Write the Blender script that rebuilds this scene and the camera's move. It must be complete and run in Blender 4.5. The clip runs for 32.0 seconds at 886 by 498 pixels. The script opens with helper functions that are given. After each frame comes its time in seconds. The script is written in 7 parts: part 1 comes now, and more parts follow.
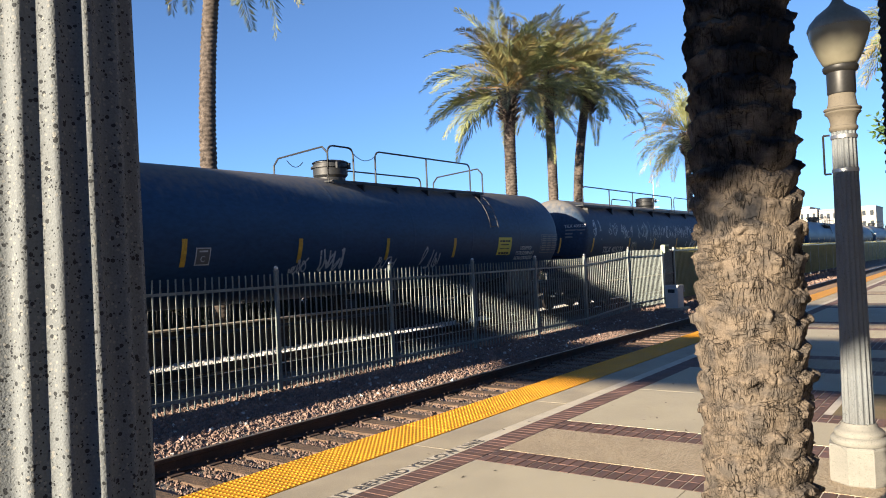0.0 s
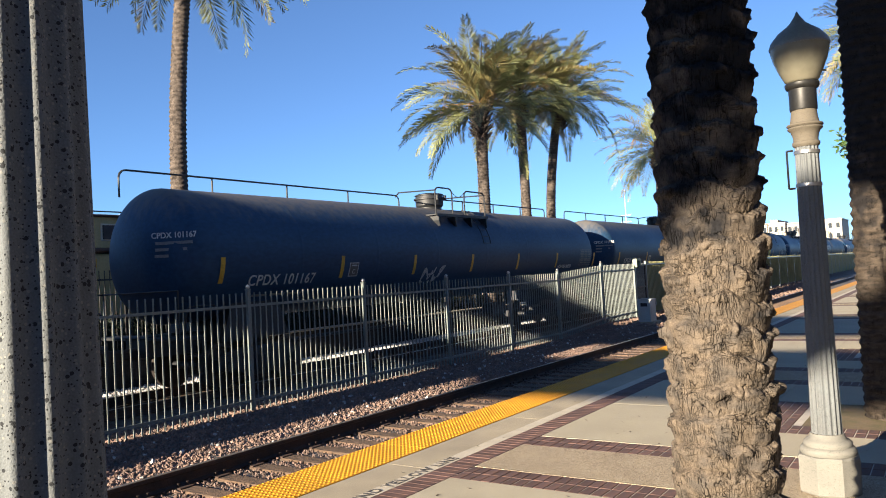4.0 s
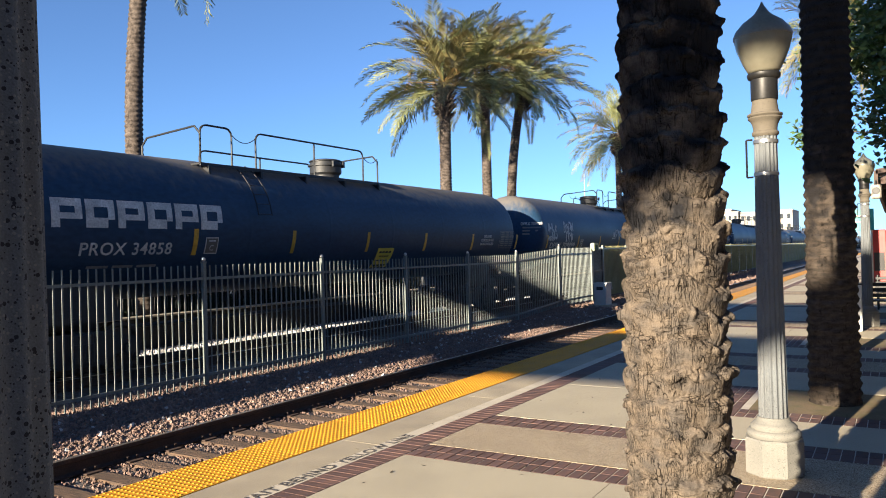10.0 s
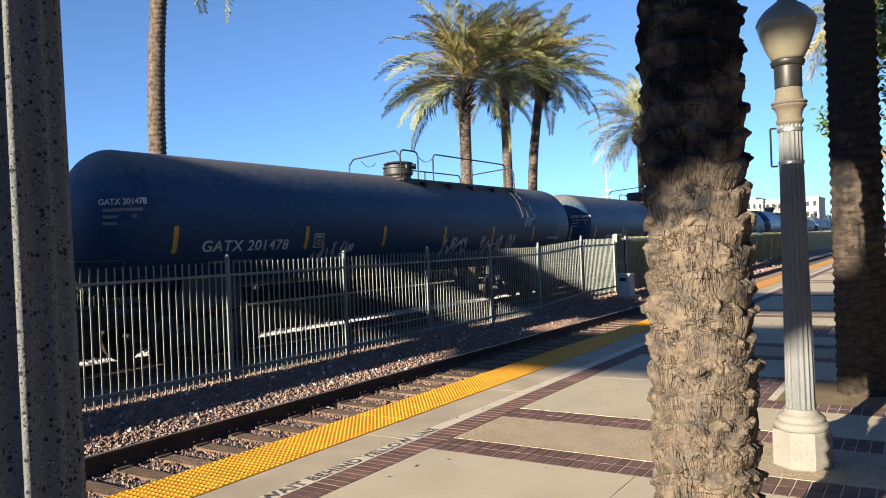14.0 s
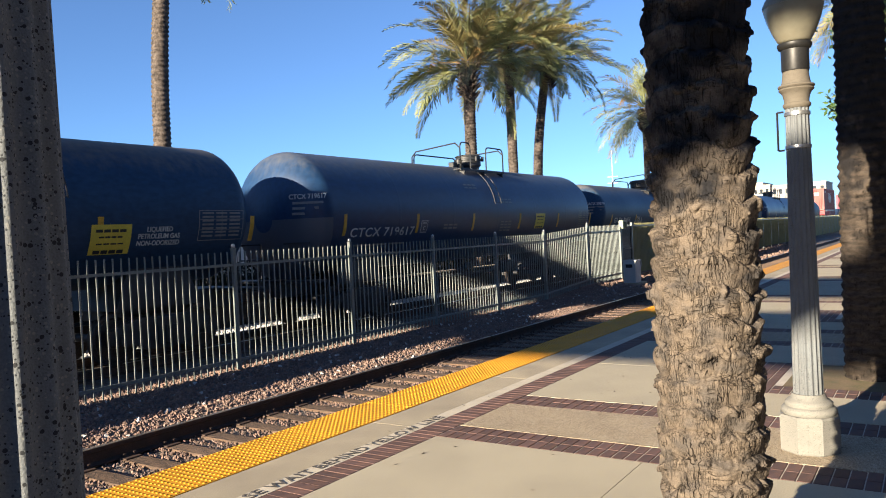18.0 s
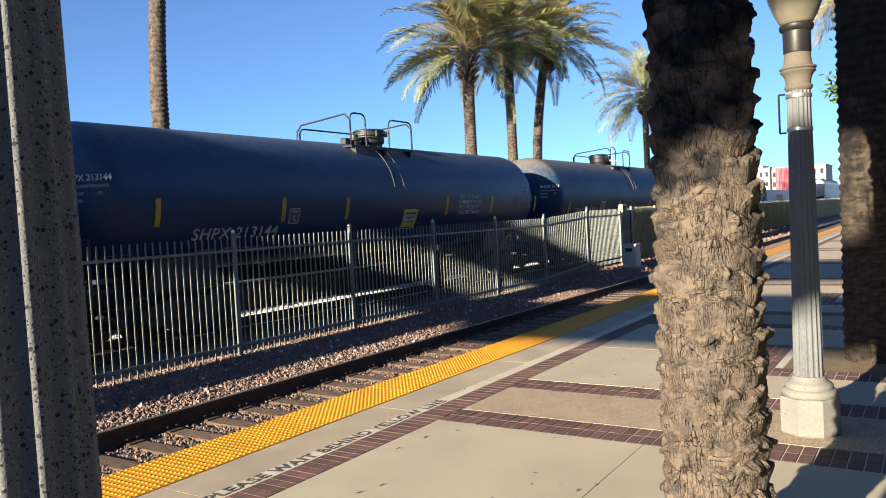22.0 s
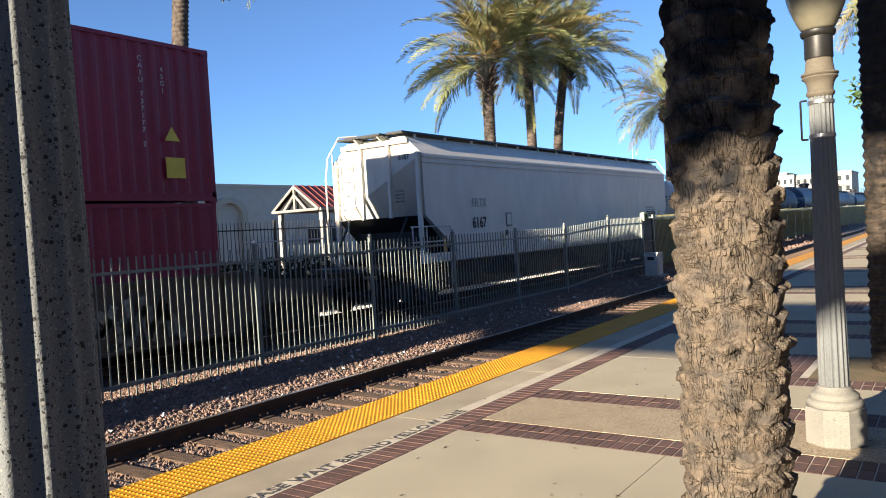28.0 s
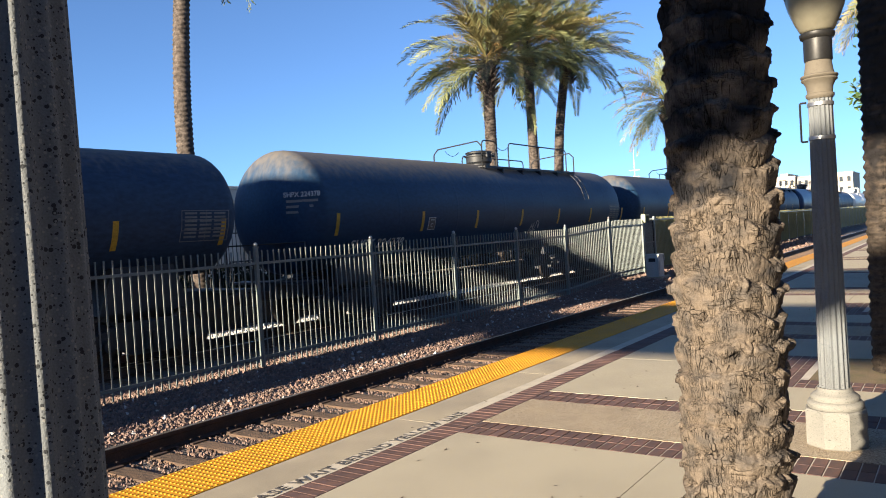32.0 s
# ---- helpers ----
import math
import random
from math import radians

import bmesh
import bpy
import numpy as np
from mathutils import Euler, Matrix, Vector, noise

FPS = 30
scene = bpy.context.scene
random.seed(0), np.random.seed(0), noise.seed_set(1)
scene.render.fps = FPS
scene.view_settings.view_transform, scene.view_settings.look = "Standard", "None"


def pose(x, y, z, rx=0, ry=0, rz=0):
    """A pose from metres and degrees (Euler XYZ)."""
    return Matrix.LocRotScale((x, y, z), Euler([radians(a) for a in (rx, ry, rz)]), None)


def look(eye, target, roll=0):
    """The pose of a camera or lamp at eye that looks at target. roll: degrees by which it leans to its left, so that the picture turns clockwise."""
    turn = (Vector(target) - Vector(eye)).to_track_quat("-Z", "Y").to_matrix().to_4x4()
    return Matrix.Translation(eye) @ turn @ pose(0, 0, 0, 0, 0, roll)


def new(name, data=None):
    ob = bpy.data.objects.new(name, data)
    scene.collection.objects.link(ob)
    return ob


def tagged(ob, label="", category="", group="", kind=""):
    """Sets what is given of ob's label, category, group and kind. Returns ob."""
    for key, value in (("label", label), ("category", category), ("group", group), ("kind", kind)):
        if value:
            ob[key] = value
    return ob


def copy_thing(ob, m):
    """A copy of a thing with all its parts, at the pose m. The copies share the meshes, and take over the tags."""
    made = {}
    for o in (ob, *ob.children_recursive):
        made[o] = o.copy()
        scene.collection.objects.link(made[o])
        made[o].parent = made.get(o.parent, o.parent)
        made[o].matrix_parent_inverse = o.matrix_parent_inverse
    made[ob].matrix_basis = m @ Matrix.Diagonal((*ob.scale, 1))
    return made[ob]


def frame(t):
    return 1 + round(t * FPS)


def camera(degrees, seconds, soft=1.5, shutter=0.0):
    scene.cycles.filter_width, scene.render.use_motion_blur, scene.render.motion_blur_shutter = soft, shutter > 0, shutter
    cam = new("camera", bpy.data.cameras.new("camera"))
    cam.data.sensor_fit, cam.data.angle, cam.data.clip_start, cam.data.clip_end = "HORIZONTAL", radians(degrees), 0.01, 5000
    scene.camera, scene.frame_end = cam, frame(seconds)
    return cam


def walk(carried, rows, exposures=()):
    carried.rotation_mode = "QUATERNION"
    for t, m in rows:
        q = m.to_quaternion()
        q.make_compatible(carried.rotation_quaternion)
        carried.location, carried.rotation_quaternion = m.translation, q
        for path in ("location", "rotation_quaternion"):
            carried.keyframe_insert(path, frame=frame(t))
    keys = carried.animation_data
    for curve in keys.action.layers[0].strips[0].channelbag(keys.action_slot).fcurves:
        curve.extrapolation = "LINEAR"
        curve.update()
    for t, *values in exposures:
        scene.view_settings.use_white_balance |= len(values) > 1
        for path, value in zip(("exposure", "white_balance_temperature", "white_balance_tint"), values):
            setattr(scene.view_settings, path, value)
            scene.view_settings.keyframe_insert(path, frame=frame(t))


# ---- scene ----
cam = camera(61.0, 32.0, soft=1.0)
PATH = [
    (0, (-7.258, -4.589, 1.756), (-5.642, -3.411, 1.788), -2.5),
    (0.5, (-7.255, -4.587, 1.758), (-5.632, -3.419, 1.791), -2.5),
    (1, (-7.251, -4.588, 1.76), (-5.621, -3.429, 1.8), -2.6),
    (1.5, (-7.254, -4.598, 1.759), (-5.62, -3.446, 1.81), -2.8),
    (2, (-7.258, -4.605, 1.762), (-5.62, -3.46, 1.825), -3.0),
    (2.5, (-7.259, -4.604, 1.765), (-5.616, -3.465, 1.836), -3.1),
    (3, (-7.257, -4.609, 1.764), (-5.61, -3.476, 1.839), -3.1),
    (3.5, (-7.247, -4.607, 1.761), (-5.596, -3.481, 1.835), -3.1),
    (5.5, (-7.251, -4.612, 1.765), (-5.587, -3.505, 1.83), -3.2),
    (6, (-7.257, -4.616, 1.765), (-5.591, -3.513, 1.829), -3.1),
    (6.5, (-7.259, -4.613, 1.763), (-5.591, -3.513, 1.827), -2.9),
    (7, (-7.249, -4.606, 1.761), (-5.576, -3.512, 1.824), -2.7),
    (7.5, (-7.248, -4.601, 1.761), (-5.568, -3.518, 1.822), -2.3),
    (8, (-7.25, -4.601, 1.762), (-5.561, -3.533, 1.819), -2.0),
    (8.5, (-7.248, -4.597, 1.755), (-5.547, -3.547, 1.806), -1.7),
    (9, (-7.236, -4.593, 1.751), (-5.528, -3.555, 1.789), -1.5),
    (9.5, (-7.23, -4.578, 1.75), (-5.517, -3.547, 1.774), -1.5),
    (10, (-7.229, -4.578, 1.752), (-5.515, -3.546, 1.764), -1.5),
    (10.5, (-7.215, -4.574, 1.755), (-5.505, -3.537, 1.758), -1.6),
    (11, (-7.229, -4.573, 1.756), (-5.523, -3.53, 1.754), -1.7),
    (11.5, (-7.228, -4.574, 1.758), (-5.526, -3.524, 1.753), -1.9),
    (12, (-7.223, -4.569, 1.758), (-5.524, -3.514, 1.752), -2.0),
    (12.5, (-7.222, -4.574, 1.76), (-5.527, -3.511, 1.755), -2.2),
    (13, (-7.228, -4.576, 1.762), (-5.537, -3.508, 1.758), -2.3),
    (13.5, (-7.229, -4.576, 1.761), (-5.543, -3.501, 1.758), -2.3),
    (14, (-7.231, -4.58, 1.764), (-5.548, -3.499, 1.759), -2.3),
    (14.5, (-7.22, -4.578, 1.76), (-5.541, -3.491, 1.753), -2.3),
    (16.5, (-7.223, -4.589, 1.76), (-5.554, -3.487, 1.743), -2.6),
    (17, (-7.221, -4.585, 1.763), (-5.551, -3.485, 1.74), -2.7),
    (17.5, (-7.218, -4.583, 1.759), (-5.546, -3.486, 1.73), -2.7),
    (18, (-7.215, -4.578, 1.762), (-5.542, -3.483, 1.726), -2.8),
    (18.5, (-7.221, -4.571, 1.761), (-5.546, -3.478, 1.717), -2.8),
    (19, (-7.206, -4.567, 1.758), (-5.532, -3.474, 1.705), -2.8),
    (19.5, (-7.215, -4.56, 1.754), (-5.541, -3.467, 1.691), -2.8),
    (20, (-7.215, -4.561, 1.754), (-5.541, -3.469, 1.685), -2.8),
    (20.5, (-7.222, -4.565, 1.758), (-5.548, -3.473, 1.686), -2.8),
    (21, (-7.217, -4.568, 1.761), (-5.543, -3.476, 1.688), -2.9),
    (21.5, (-7.211, -4.567, 1.76), (-5.537, -3.475, 1.687), -3.0),
    (22, (-7.223, -4.567, 1.76), (-5.551, -3.472, 1.684), -3.1),
    (22.5, (-7.213, -4.571, 1.757), (-5.543, -3.474, 1.674), -3.1),
    (23, (-7.214, -4.577, 1.758), (-5.545, -3.479, 1.667), -3.3),
    (23.5, (-7.213, -4.583, 1.76), (-5.546, -3.482, 1.661), -3.4),
    (24, (-7.205, -4.582, 1.755), (-5.538, -3.482, 1.652), -3.4),
    (24.5, (-7.205, -4.577, 1.755), (-5.539, -3.476, 1.646), -3.4),
    (25, (-7.213, -4.575, 1.759), (-5.546, -3.476, 1.648), -3.4),
    (25.5, (-7.21, -4.575, 1.757), (-5.542, -3.477, 1.647), -3.3),
    (27.5, (-7.208, -4.577, 1.764), (-5.558, -3.448, 1.707), -3.4),
    (28, (-7.211, -4.58, 1.76), (-5.569, -3.44, 1.712), -3.4),
    (28.5, (-7.216, -4.584, 1.765), (-5.579, -3.435, 1.72), -3.5),
    (29, (-7.22, -4.588, 1.765), (-5.584, -3.439, 1.722), -3.5),
    (29.5, (-7.225, -4.594, 1.765), (-5.588, -3.445, 1.726), -3.4),
    (30, (-7.209, -4.593, 1.765), (-5.572, -3.445, 1.73), -3.5),
    (30.5, (-7.217, -4.588, 1.768), (-5.579, -3.441, 1.732), -3.5),
    (31, (-7.213, -4.586, 1.763), (-5.574, -3.439, 1.727), -3.4),
    (31.5, (-7.215, -4.591, 1.764), (-5.576, -3.446, 1.726), -3.5),
    (32, (-7.215, -4.592, 1.765), (-5.574, -3.449, 1.722), -3.5),
]
walk(cam, [(t, look(eye, target, roll)) for t, eye, target, roll in PATH], exposures=((0, 2.05, 5850, 6), (32, 2.05, 5850, 6)))

# ---- world, sun, exposure ----
LIGHT = Vector((1.0, -0.135, -0.255)).normalized()
world = bpy.data.worlds.new("sky")
scene.world = world
world.use_nodes = True
wn = world.node_tree
sky = wn.nodes.new("ShaderNodeTexSky")
sky.sky_type, sky.sun_disc = "NISHITA", False
sky.sun_elevation = math.asin(-LIGHT.z)
sky.sun_rotation = math.atan2(-LIGHT.x, -LIGHT.y) % (2 * math.pi)
sky.air_density, sky.dust_density, sky.ozone_density = 0.75, 0.0, 6.5
hue = wn.nodes.new("ShaderNodeHueSaturation")
hue.inputs["Hue"].default_value, hue.inputs["Saturation"].default_value = 0.498, 0.86
wn.links.new(sky.outputs[0], hue.inputs["Color"])
wn.links.new(hue.outputs[0], wn.nodes["Background"].inputs[0])
wn.nodes["Background"].inputs[1].default_value = 0.047
sun = new("sun", bpy.data.lights.new("sun", "SUN"))
sun.data.energy, sun.data.angle, sun.data.color = 5.0, radians(0.53), (1.0, 0.78, 0.54)
sun.matrix_world = LIGHT.to_track_quat("-Z", "Y").to_matrix().to_4x4()


# ---- materials ----
def mat(name, base, rough=0.6, metal=0.0, var=0.25, scale=6.0, bump=0.0, bscale=60.0, second=None, rand=0.0, spec=0.5, coord="Object", stretch=(1, 1, 1), detail=6.0, sharp=(0.35, 0.65)):
    m = bpy.data.materials.new(name)
    m.use_nodes = True
    nt = m.node_tree
    n, l = nt.nodes, nt.links
    b = n["Principled BSDF"]
    b.inputs["Roughness"].default_value = rough
    b.inputs["Metallic"].default_value = metal
    b.inputs["Specular IOR Level"].default_value = spec
    tc = n.new("ShaderNodeTexCoord")
    mp = n.new("ShaderNodeMapping")
    mp.inputs["Scale"].default_value = stretch
    l.new(tc.outputs[coord], mp.inputs[0])
    big = n.new("ShaderNodeTexNoise")
    big.inputs["Scale"].default_value, big.inputs["Detail"].default_value = scale, detail
    l.new(mp.outputs[0], big.inputs["Vector"])
    fine = n.new("ShaderNodeTexNoise")
    fine.inputs["Scale"].default_value, fine.inputs["Detail"].default_value = bscale, 4.0
    l.new(mp.outputs[0], fine.inputs["Vector"])
    ramp = n.new("ShaderNodeValToRGB")
    ramp.color_ramp.elements[0].position, ramp.color_ramp.elements[1].position = sharp
    c2 = second or tuple(c * (1 - var) for c in base)
    ramp.color_ramp.elements[0].color = (*c2, 1)
    ramp.color_ramp.elements[1].color = (*base, 1)
    l.new(big.outputs["Fac"], ramp.inputs[0])
    out = ramp.outputs[0]
    mul = n.new("ShaderNodeMix")
    mul.data_type, mul.blend_type = "RGBA", "MULTIPLY"
    mul.inputs[0].default_value = 1.0
    fr = n.new("ShaderNodeMapRange")
    fr.inputs[1].default_value, fr.inputs[2].default_value = 0.3, 0.7
    fr.inputs[3].default_value, fr.inputs[4].default_value = 1 - var, 1 + 0.5 * var
    l.new(fine.outputs["Fac"], fr.inputs[0])
    l.new(out, mul.inputs[6])
    l.new(fr.outputs[0], mul.inputs[7])
    out = mul.outputs[2]
    if rand:
        oi = n.new("ShaderNodeObjectInfo")
        ge = n.new("ShaderNodeNewGeometry")
        ad = n.new("ShaderNodeMath")
        ad.operation = "ADD"
        l.new(oi.outputs["Random"], ad.inputs[0])
        l.new(ge.outputs["Random Per Island"], ad.inputs[1])
        rr = n.new("ShaderNodeMapRange")
        rr.inputs[2].default_value = 2.0
        rr.inputs[3].default_value, rr.inputs[4].default_value = 1 - rand, 1 + rand
        l.new(ad.outputs[0], rr.inputs[0])
        m2 = n.new("ShaderNodeMix")
        m2.data_type, m2.blend_type = "RGBA", "MULTIPLY"
        m2.inputs[0].default_value = 1.0
        l.new(out, m2.inputs[6])
        l.new(rr.outputs[0], m2.inputs[7])
        out = m2.outputs[2]
    l.new(out, b.inputs["Base Color"])
    rm = n.new("ShaderNodeMapRange")
    rm.inputs[3].default_value, rm.inputs[4].default_value = max(0.02, rough - 0.12), min(1, rough + 0.12)
    l.new(big.outputs["Fac"], rm.inputs[0])
    l.new(rm.outputs[0], b.inputs["Roughness"])
    if bump:
        bp = n.new("ShaderNodeBump")
        bp.inputs["Strength"].default_value, bp.inputs["Distance"].default_value = 0.6, bump
        l.new(fine.outputs["Fac"], bp.inputs["Height"])
        l.new(bp.outputs[0], b.inputs["Normal"])
    return m


def speckled(name, base, dots, scale=90.0, amount=0.42, rough=0.85, bump=0.002, second=None, share=0.2, pale=None):
    """Stone chips of two sizes in a light matrix: the exposed aggregate of posts and paving."""
    m = mat(name, base, rough, var=0.2, scale=3.0, bscale=scale * 2.3, bump=bump, second=second)
    n, l = m.node_tree.nodes, m.node_tree.links
    b = n["Principled BSDF"]
    src = b.inputs["Base Color"].links[0].from_socket
    tc = n.new("ShaderNodeTexCoord")
    for sc, sh, tint in ((scale, share, dots), (scale * 2.1, share * 0.8, dots), (scale * 1.4, share, pale or dots)):
        v = n.new("ShaderNodeTexVoronoi")
        v.inputs["Scale"].default_value = sc
        l.new(tc.outputs["Object"], v.inputs["Vector"])
        sep = n.new("ShaderNodeSeparateColor")
        l.new(v.outputs["Color"], sep.inputs[0])
        a = n.new("ShaderNodeMath")
        a.operation = "LESS_THAN"
        a.inputs[1].default_value = amount
        l.new(v.outputs["Distance"], a.inputs[0])
        g = n.new("ShaderNodeMath")
        g.operation = "LESS_THAN"
        g.inputs[1].default_value = sh
        l.new(sep.outputs[0], g.inputs[0])
        p = n.new("ShaderNodeMath")
        p.operation = "MULTIPLY"
        l.new(a.outputs[0], p.inputs[0])
        l.new(g.outputs[0], p.inputs[1])
        mx = n.new("ShaderNodeMix")
        mx.data_type = "RGBA"
        l.new(p.outputs[0], mx.inputs[0])
        l.new(src, mx.inputs[6])
        mx.inputs[7].default_value = (*tint, 1)
        src = mx.outputs[2]
    l.new(src, b.inputs["Base Color"])
    return m


def dusted_lit(m, lit_dust, z0, z1):
    """Pale dust on a tank's upper side, toned to paint in the sunlit look there, thinning out downwards in streaks."""
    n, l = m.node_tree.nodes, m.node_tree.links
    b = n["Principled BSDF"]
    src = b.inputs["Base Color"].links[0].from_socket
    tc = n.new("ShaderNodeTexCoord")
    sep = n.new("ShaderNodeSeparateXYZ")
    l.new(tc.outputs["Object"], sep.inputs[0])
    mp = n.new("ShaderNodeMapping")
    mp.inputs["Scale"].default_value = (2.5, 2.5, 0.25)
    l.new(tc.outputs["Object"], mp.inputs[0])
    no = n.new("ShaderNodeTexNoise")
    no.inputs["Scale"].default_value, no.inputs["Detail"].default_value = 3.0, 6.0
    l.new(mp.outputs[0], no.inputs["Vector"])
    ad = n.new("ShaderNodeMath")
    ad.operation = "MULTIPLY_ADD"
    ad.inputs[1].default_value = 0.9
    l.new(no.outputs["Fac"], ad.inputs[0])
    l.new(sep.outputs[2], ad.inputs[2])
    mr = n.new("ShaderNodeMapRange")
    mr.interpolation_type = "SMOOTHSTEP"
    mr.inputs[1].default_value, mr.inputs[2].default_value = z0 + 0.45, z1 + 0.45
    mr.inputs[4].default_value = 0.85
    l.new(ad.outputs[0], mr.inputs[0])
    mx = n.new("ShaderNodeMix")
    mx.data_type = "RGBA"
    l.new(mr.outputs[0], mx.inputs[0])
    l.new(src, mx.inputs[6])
    mx.inputs[7].default_value = (*lit_dust, 1)
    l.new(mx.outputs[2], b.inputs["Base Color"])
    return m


def cracked(m, crust_shade):
    """Bark: fine upright splits, wrinkles along the folds, and charcoal crust, deepened up the trunk to paint its
    shade.
    """
    n, l = m.node_tree.nodes, m.node_tree.links
    b = n["Principled BSDF"]
    src = b.inputs["Base Color"].links[0].from_socket
    old = b.inputs["Normal"].links[0].from_node
    tc = n.new("ShaderNodeTexCoord")

    def lines(stretch, detail, distort, width, gate_scale, gate_from):
        mp = n.new("ShaderNodeMapping")
        mp.inputs["Scale"].default_value = stretch
        l.new(tc.outputs["Object"], mp.inputs[0])
        no = n.new("ShaderNodeTexNoise")
        no.inputs["Scale"].default_value, no.inputs["Detail"].default_value, no.inputs["Distortion"].default_value = 1.0, detail, distort
        l.new(mp.outputs[0], no.inputs["Vector"])
        sub = n.new("ShaderNodeMath")
        sub.operation = "SUBTRACT"
        sub.inputs[1].default_value = 0.5
        l.new(no.outputs["Fac"], sub.inputs[0])
        ab = n.new("ShaderNodeMath")
        ab.operation = "ABSOLUTE"
        l.new(sub.outputs[0], ab.inputs[0])
        mr = n.new("ShaderNodeMapRange")
        mr.inputs[2].default_value = width
        l.new(ab.outputs[0], mr.inputs[0])
        ga = n.new("ShaderNodeTexNoise")
        ga.inputs["Scale"].default_value = gate_scale
        l.new(tc.outputs["Object"], ga.inputs["Vector"])
        gr = n.new("ShaderNodeMapRange")
        gr.inputs[1].default_value, gr.inputs[2].default_value = gate_from, gate_from + 0.10
        gr.inputs[3].default_value, gr.inputs[4].default_value = 1.0, 0.0
        l.new(ga.outputs["Fac"], gr.inputs[0])
        mx = n.new("ShaderNodeMath")
        mx.operation = "MAXIMUM"
        l.new(mr.outputs[0], mx.inputs[0])
        l.new(gr.outputs[0], mx.inputs[1])
        return mx.outputs[0]

    upright = lines((40, 40, 4.5), 0.5, 0.15, 0.035, 12.0, 0.48)
    fine = lines((110, 110, 8), 0.5, 0.1, 0.07, 14.0, 0.44)
    folds = lines((6, 6, 24), 2.0, 0.4, 0.02, 8.0, 0.50)
    # charcoal patches, more of them towards the crown: painted darkening of the shaded upper trunk
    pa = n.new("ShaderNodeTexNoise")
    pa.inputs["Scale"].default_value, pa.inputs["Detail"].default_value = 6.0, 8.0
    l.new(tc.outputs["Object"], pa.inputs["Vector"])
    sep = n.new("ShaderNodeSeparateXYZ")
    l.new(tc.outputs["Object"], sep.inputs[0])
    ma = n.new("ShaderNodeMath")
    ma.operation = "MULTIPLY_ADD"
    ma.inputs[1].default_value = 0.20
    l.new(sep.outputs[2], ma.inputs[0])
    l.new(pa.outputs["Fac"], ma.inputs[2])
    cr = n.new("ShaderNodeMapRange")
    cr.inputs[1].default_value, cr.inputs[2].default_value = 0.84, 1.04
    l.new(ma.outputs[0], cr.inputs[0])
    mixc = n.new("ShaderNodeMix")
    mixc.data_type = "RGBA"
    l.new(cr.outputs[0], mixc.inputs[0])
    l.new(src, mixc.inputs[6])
    mixc.inputs[7].default_value = (*crust_shade, 1)
    out, normal = mixc.outputs[2], old.outputs[0]
    for height, low, deep in ((upright, 0.28, 0.012), (fine, 0.58, 0.005), (folds, 0.70, 0.006)):
        dark = n.new("ShaderNodeMapRange")
        dark.inputs[3].default_value = low
        l.new(height, dark.inputs[0])
        mul = n.new("ShaderNodeMix")
        mul.data_type, mul.blend_type = "RGBA", "MULTIPLY"
        mul.inputs[0].default_value = 1.0
        l.new(out, mul.inputs[6])
        l.new(dark.outputs[0], mul.inputs[7])
        out = mul.outputs[2]
        bp = n.new("ShaderNodeBump")
        bp.inputs["Strength"].default_value, bp.inputs["Distance"].default_value = 0.9, deep
        l.new(height, bp.inputs["Height"])
        l.new(normal, bp.inputs["Normal"])
        normal = bp.outputs[0]
    l.new(out, b.inputs["Base Color"])
    l.new(normal, b.inputs["Normal"])
    return m


# last colour: upper dust, with the sunlit tone of the tank tops mixed in
M_BLACK = dusted_lit(mat("tank_black", (0.014, 0.040, 0.086), 0.5, var=0.22, scale=0.7, bscale=14, second=(0.018, 0.045, 0.092), rand=0.2, stretch=(0.5, 1, 1), bump=0.001, spec=0.24), (0.138, 0.124, 0.106), 0.62, 1.45)
M_BROWN = dusted_lit(mat("tank_brown_grime", (0.026, 0.050, 0.096), 0.6, var=0.3, scale=0.8, bscale=14, second=(0.034, 0.056, 0.096), stretch=(0.5, 1, 1), bump=0.0015, spec=0.3), (0.155, 0.142, 0.125), 0.65, 1.35)
M_NAVY = dusted_lit(mat("tank_navy_gloss", (0.015, 0.043, 0.108), 0.42, var=0.2, scale=0.7, bscale=9, stretch=(0.5, 1, 1), spec=0.4), (0.085, 0.095, 0.115), 0.8, 1.6)
M_WHITE = mat("tank_white", (0.60, 0.59, 0.565), 0.42, var=0.06, scale=0.8, bscale=8, second=(0.52, 0.505, 0.475), stretch=(0.5, 1, 1))
M_HOPPER = mat("hopper_grey_white", (0.70, 0.68, 0.61), 0.55, var=0.08, scale=0.9, bscale=7, second=(0.60, 0.585, 0.53), stretch=(0.4, 1, 0.15))
M_STEEL = mat("car_steel", (0.014, 0.017, 0.022), 0.55, var=0.3, scale=3, bscale=30, second=(0.021, 0.022, 0.024))
M_WSTEEL = mat("white_rail", (0.6, 0.59, 0.56), 0.5, var=0.15, scale=3, bscale=30)
M_RUST = mat("rusty_steel", (0.075, 0.042, 0.028), 0.75, var=0.4, scale=5, bscale=60, second=(0.035, 0.024, 0.019), bump=0.002)
M_RAILTOP = mat("rail_head", (0.5, 0.47, 0.43), 0.3, metal=0.8, var=0.2, scale=5, bscale=90)
M_WHEEL = mat("wheel_steel", (0.06, 0.05, 0.045), 0.5, metal=0.5, var=0.3, scale=5, bscale=40)
M_YSTRIPE = mat("reflective_yellow", (0.62, 0.36, 0.03), 0.45, var=0.25, scale=5, bscale=30)
M_PLACARD = mat("yellow_placard", (0.66, 0.53, 0.06), 0.5, var=0.12, scale=4, bscale=40)
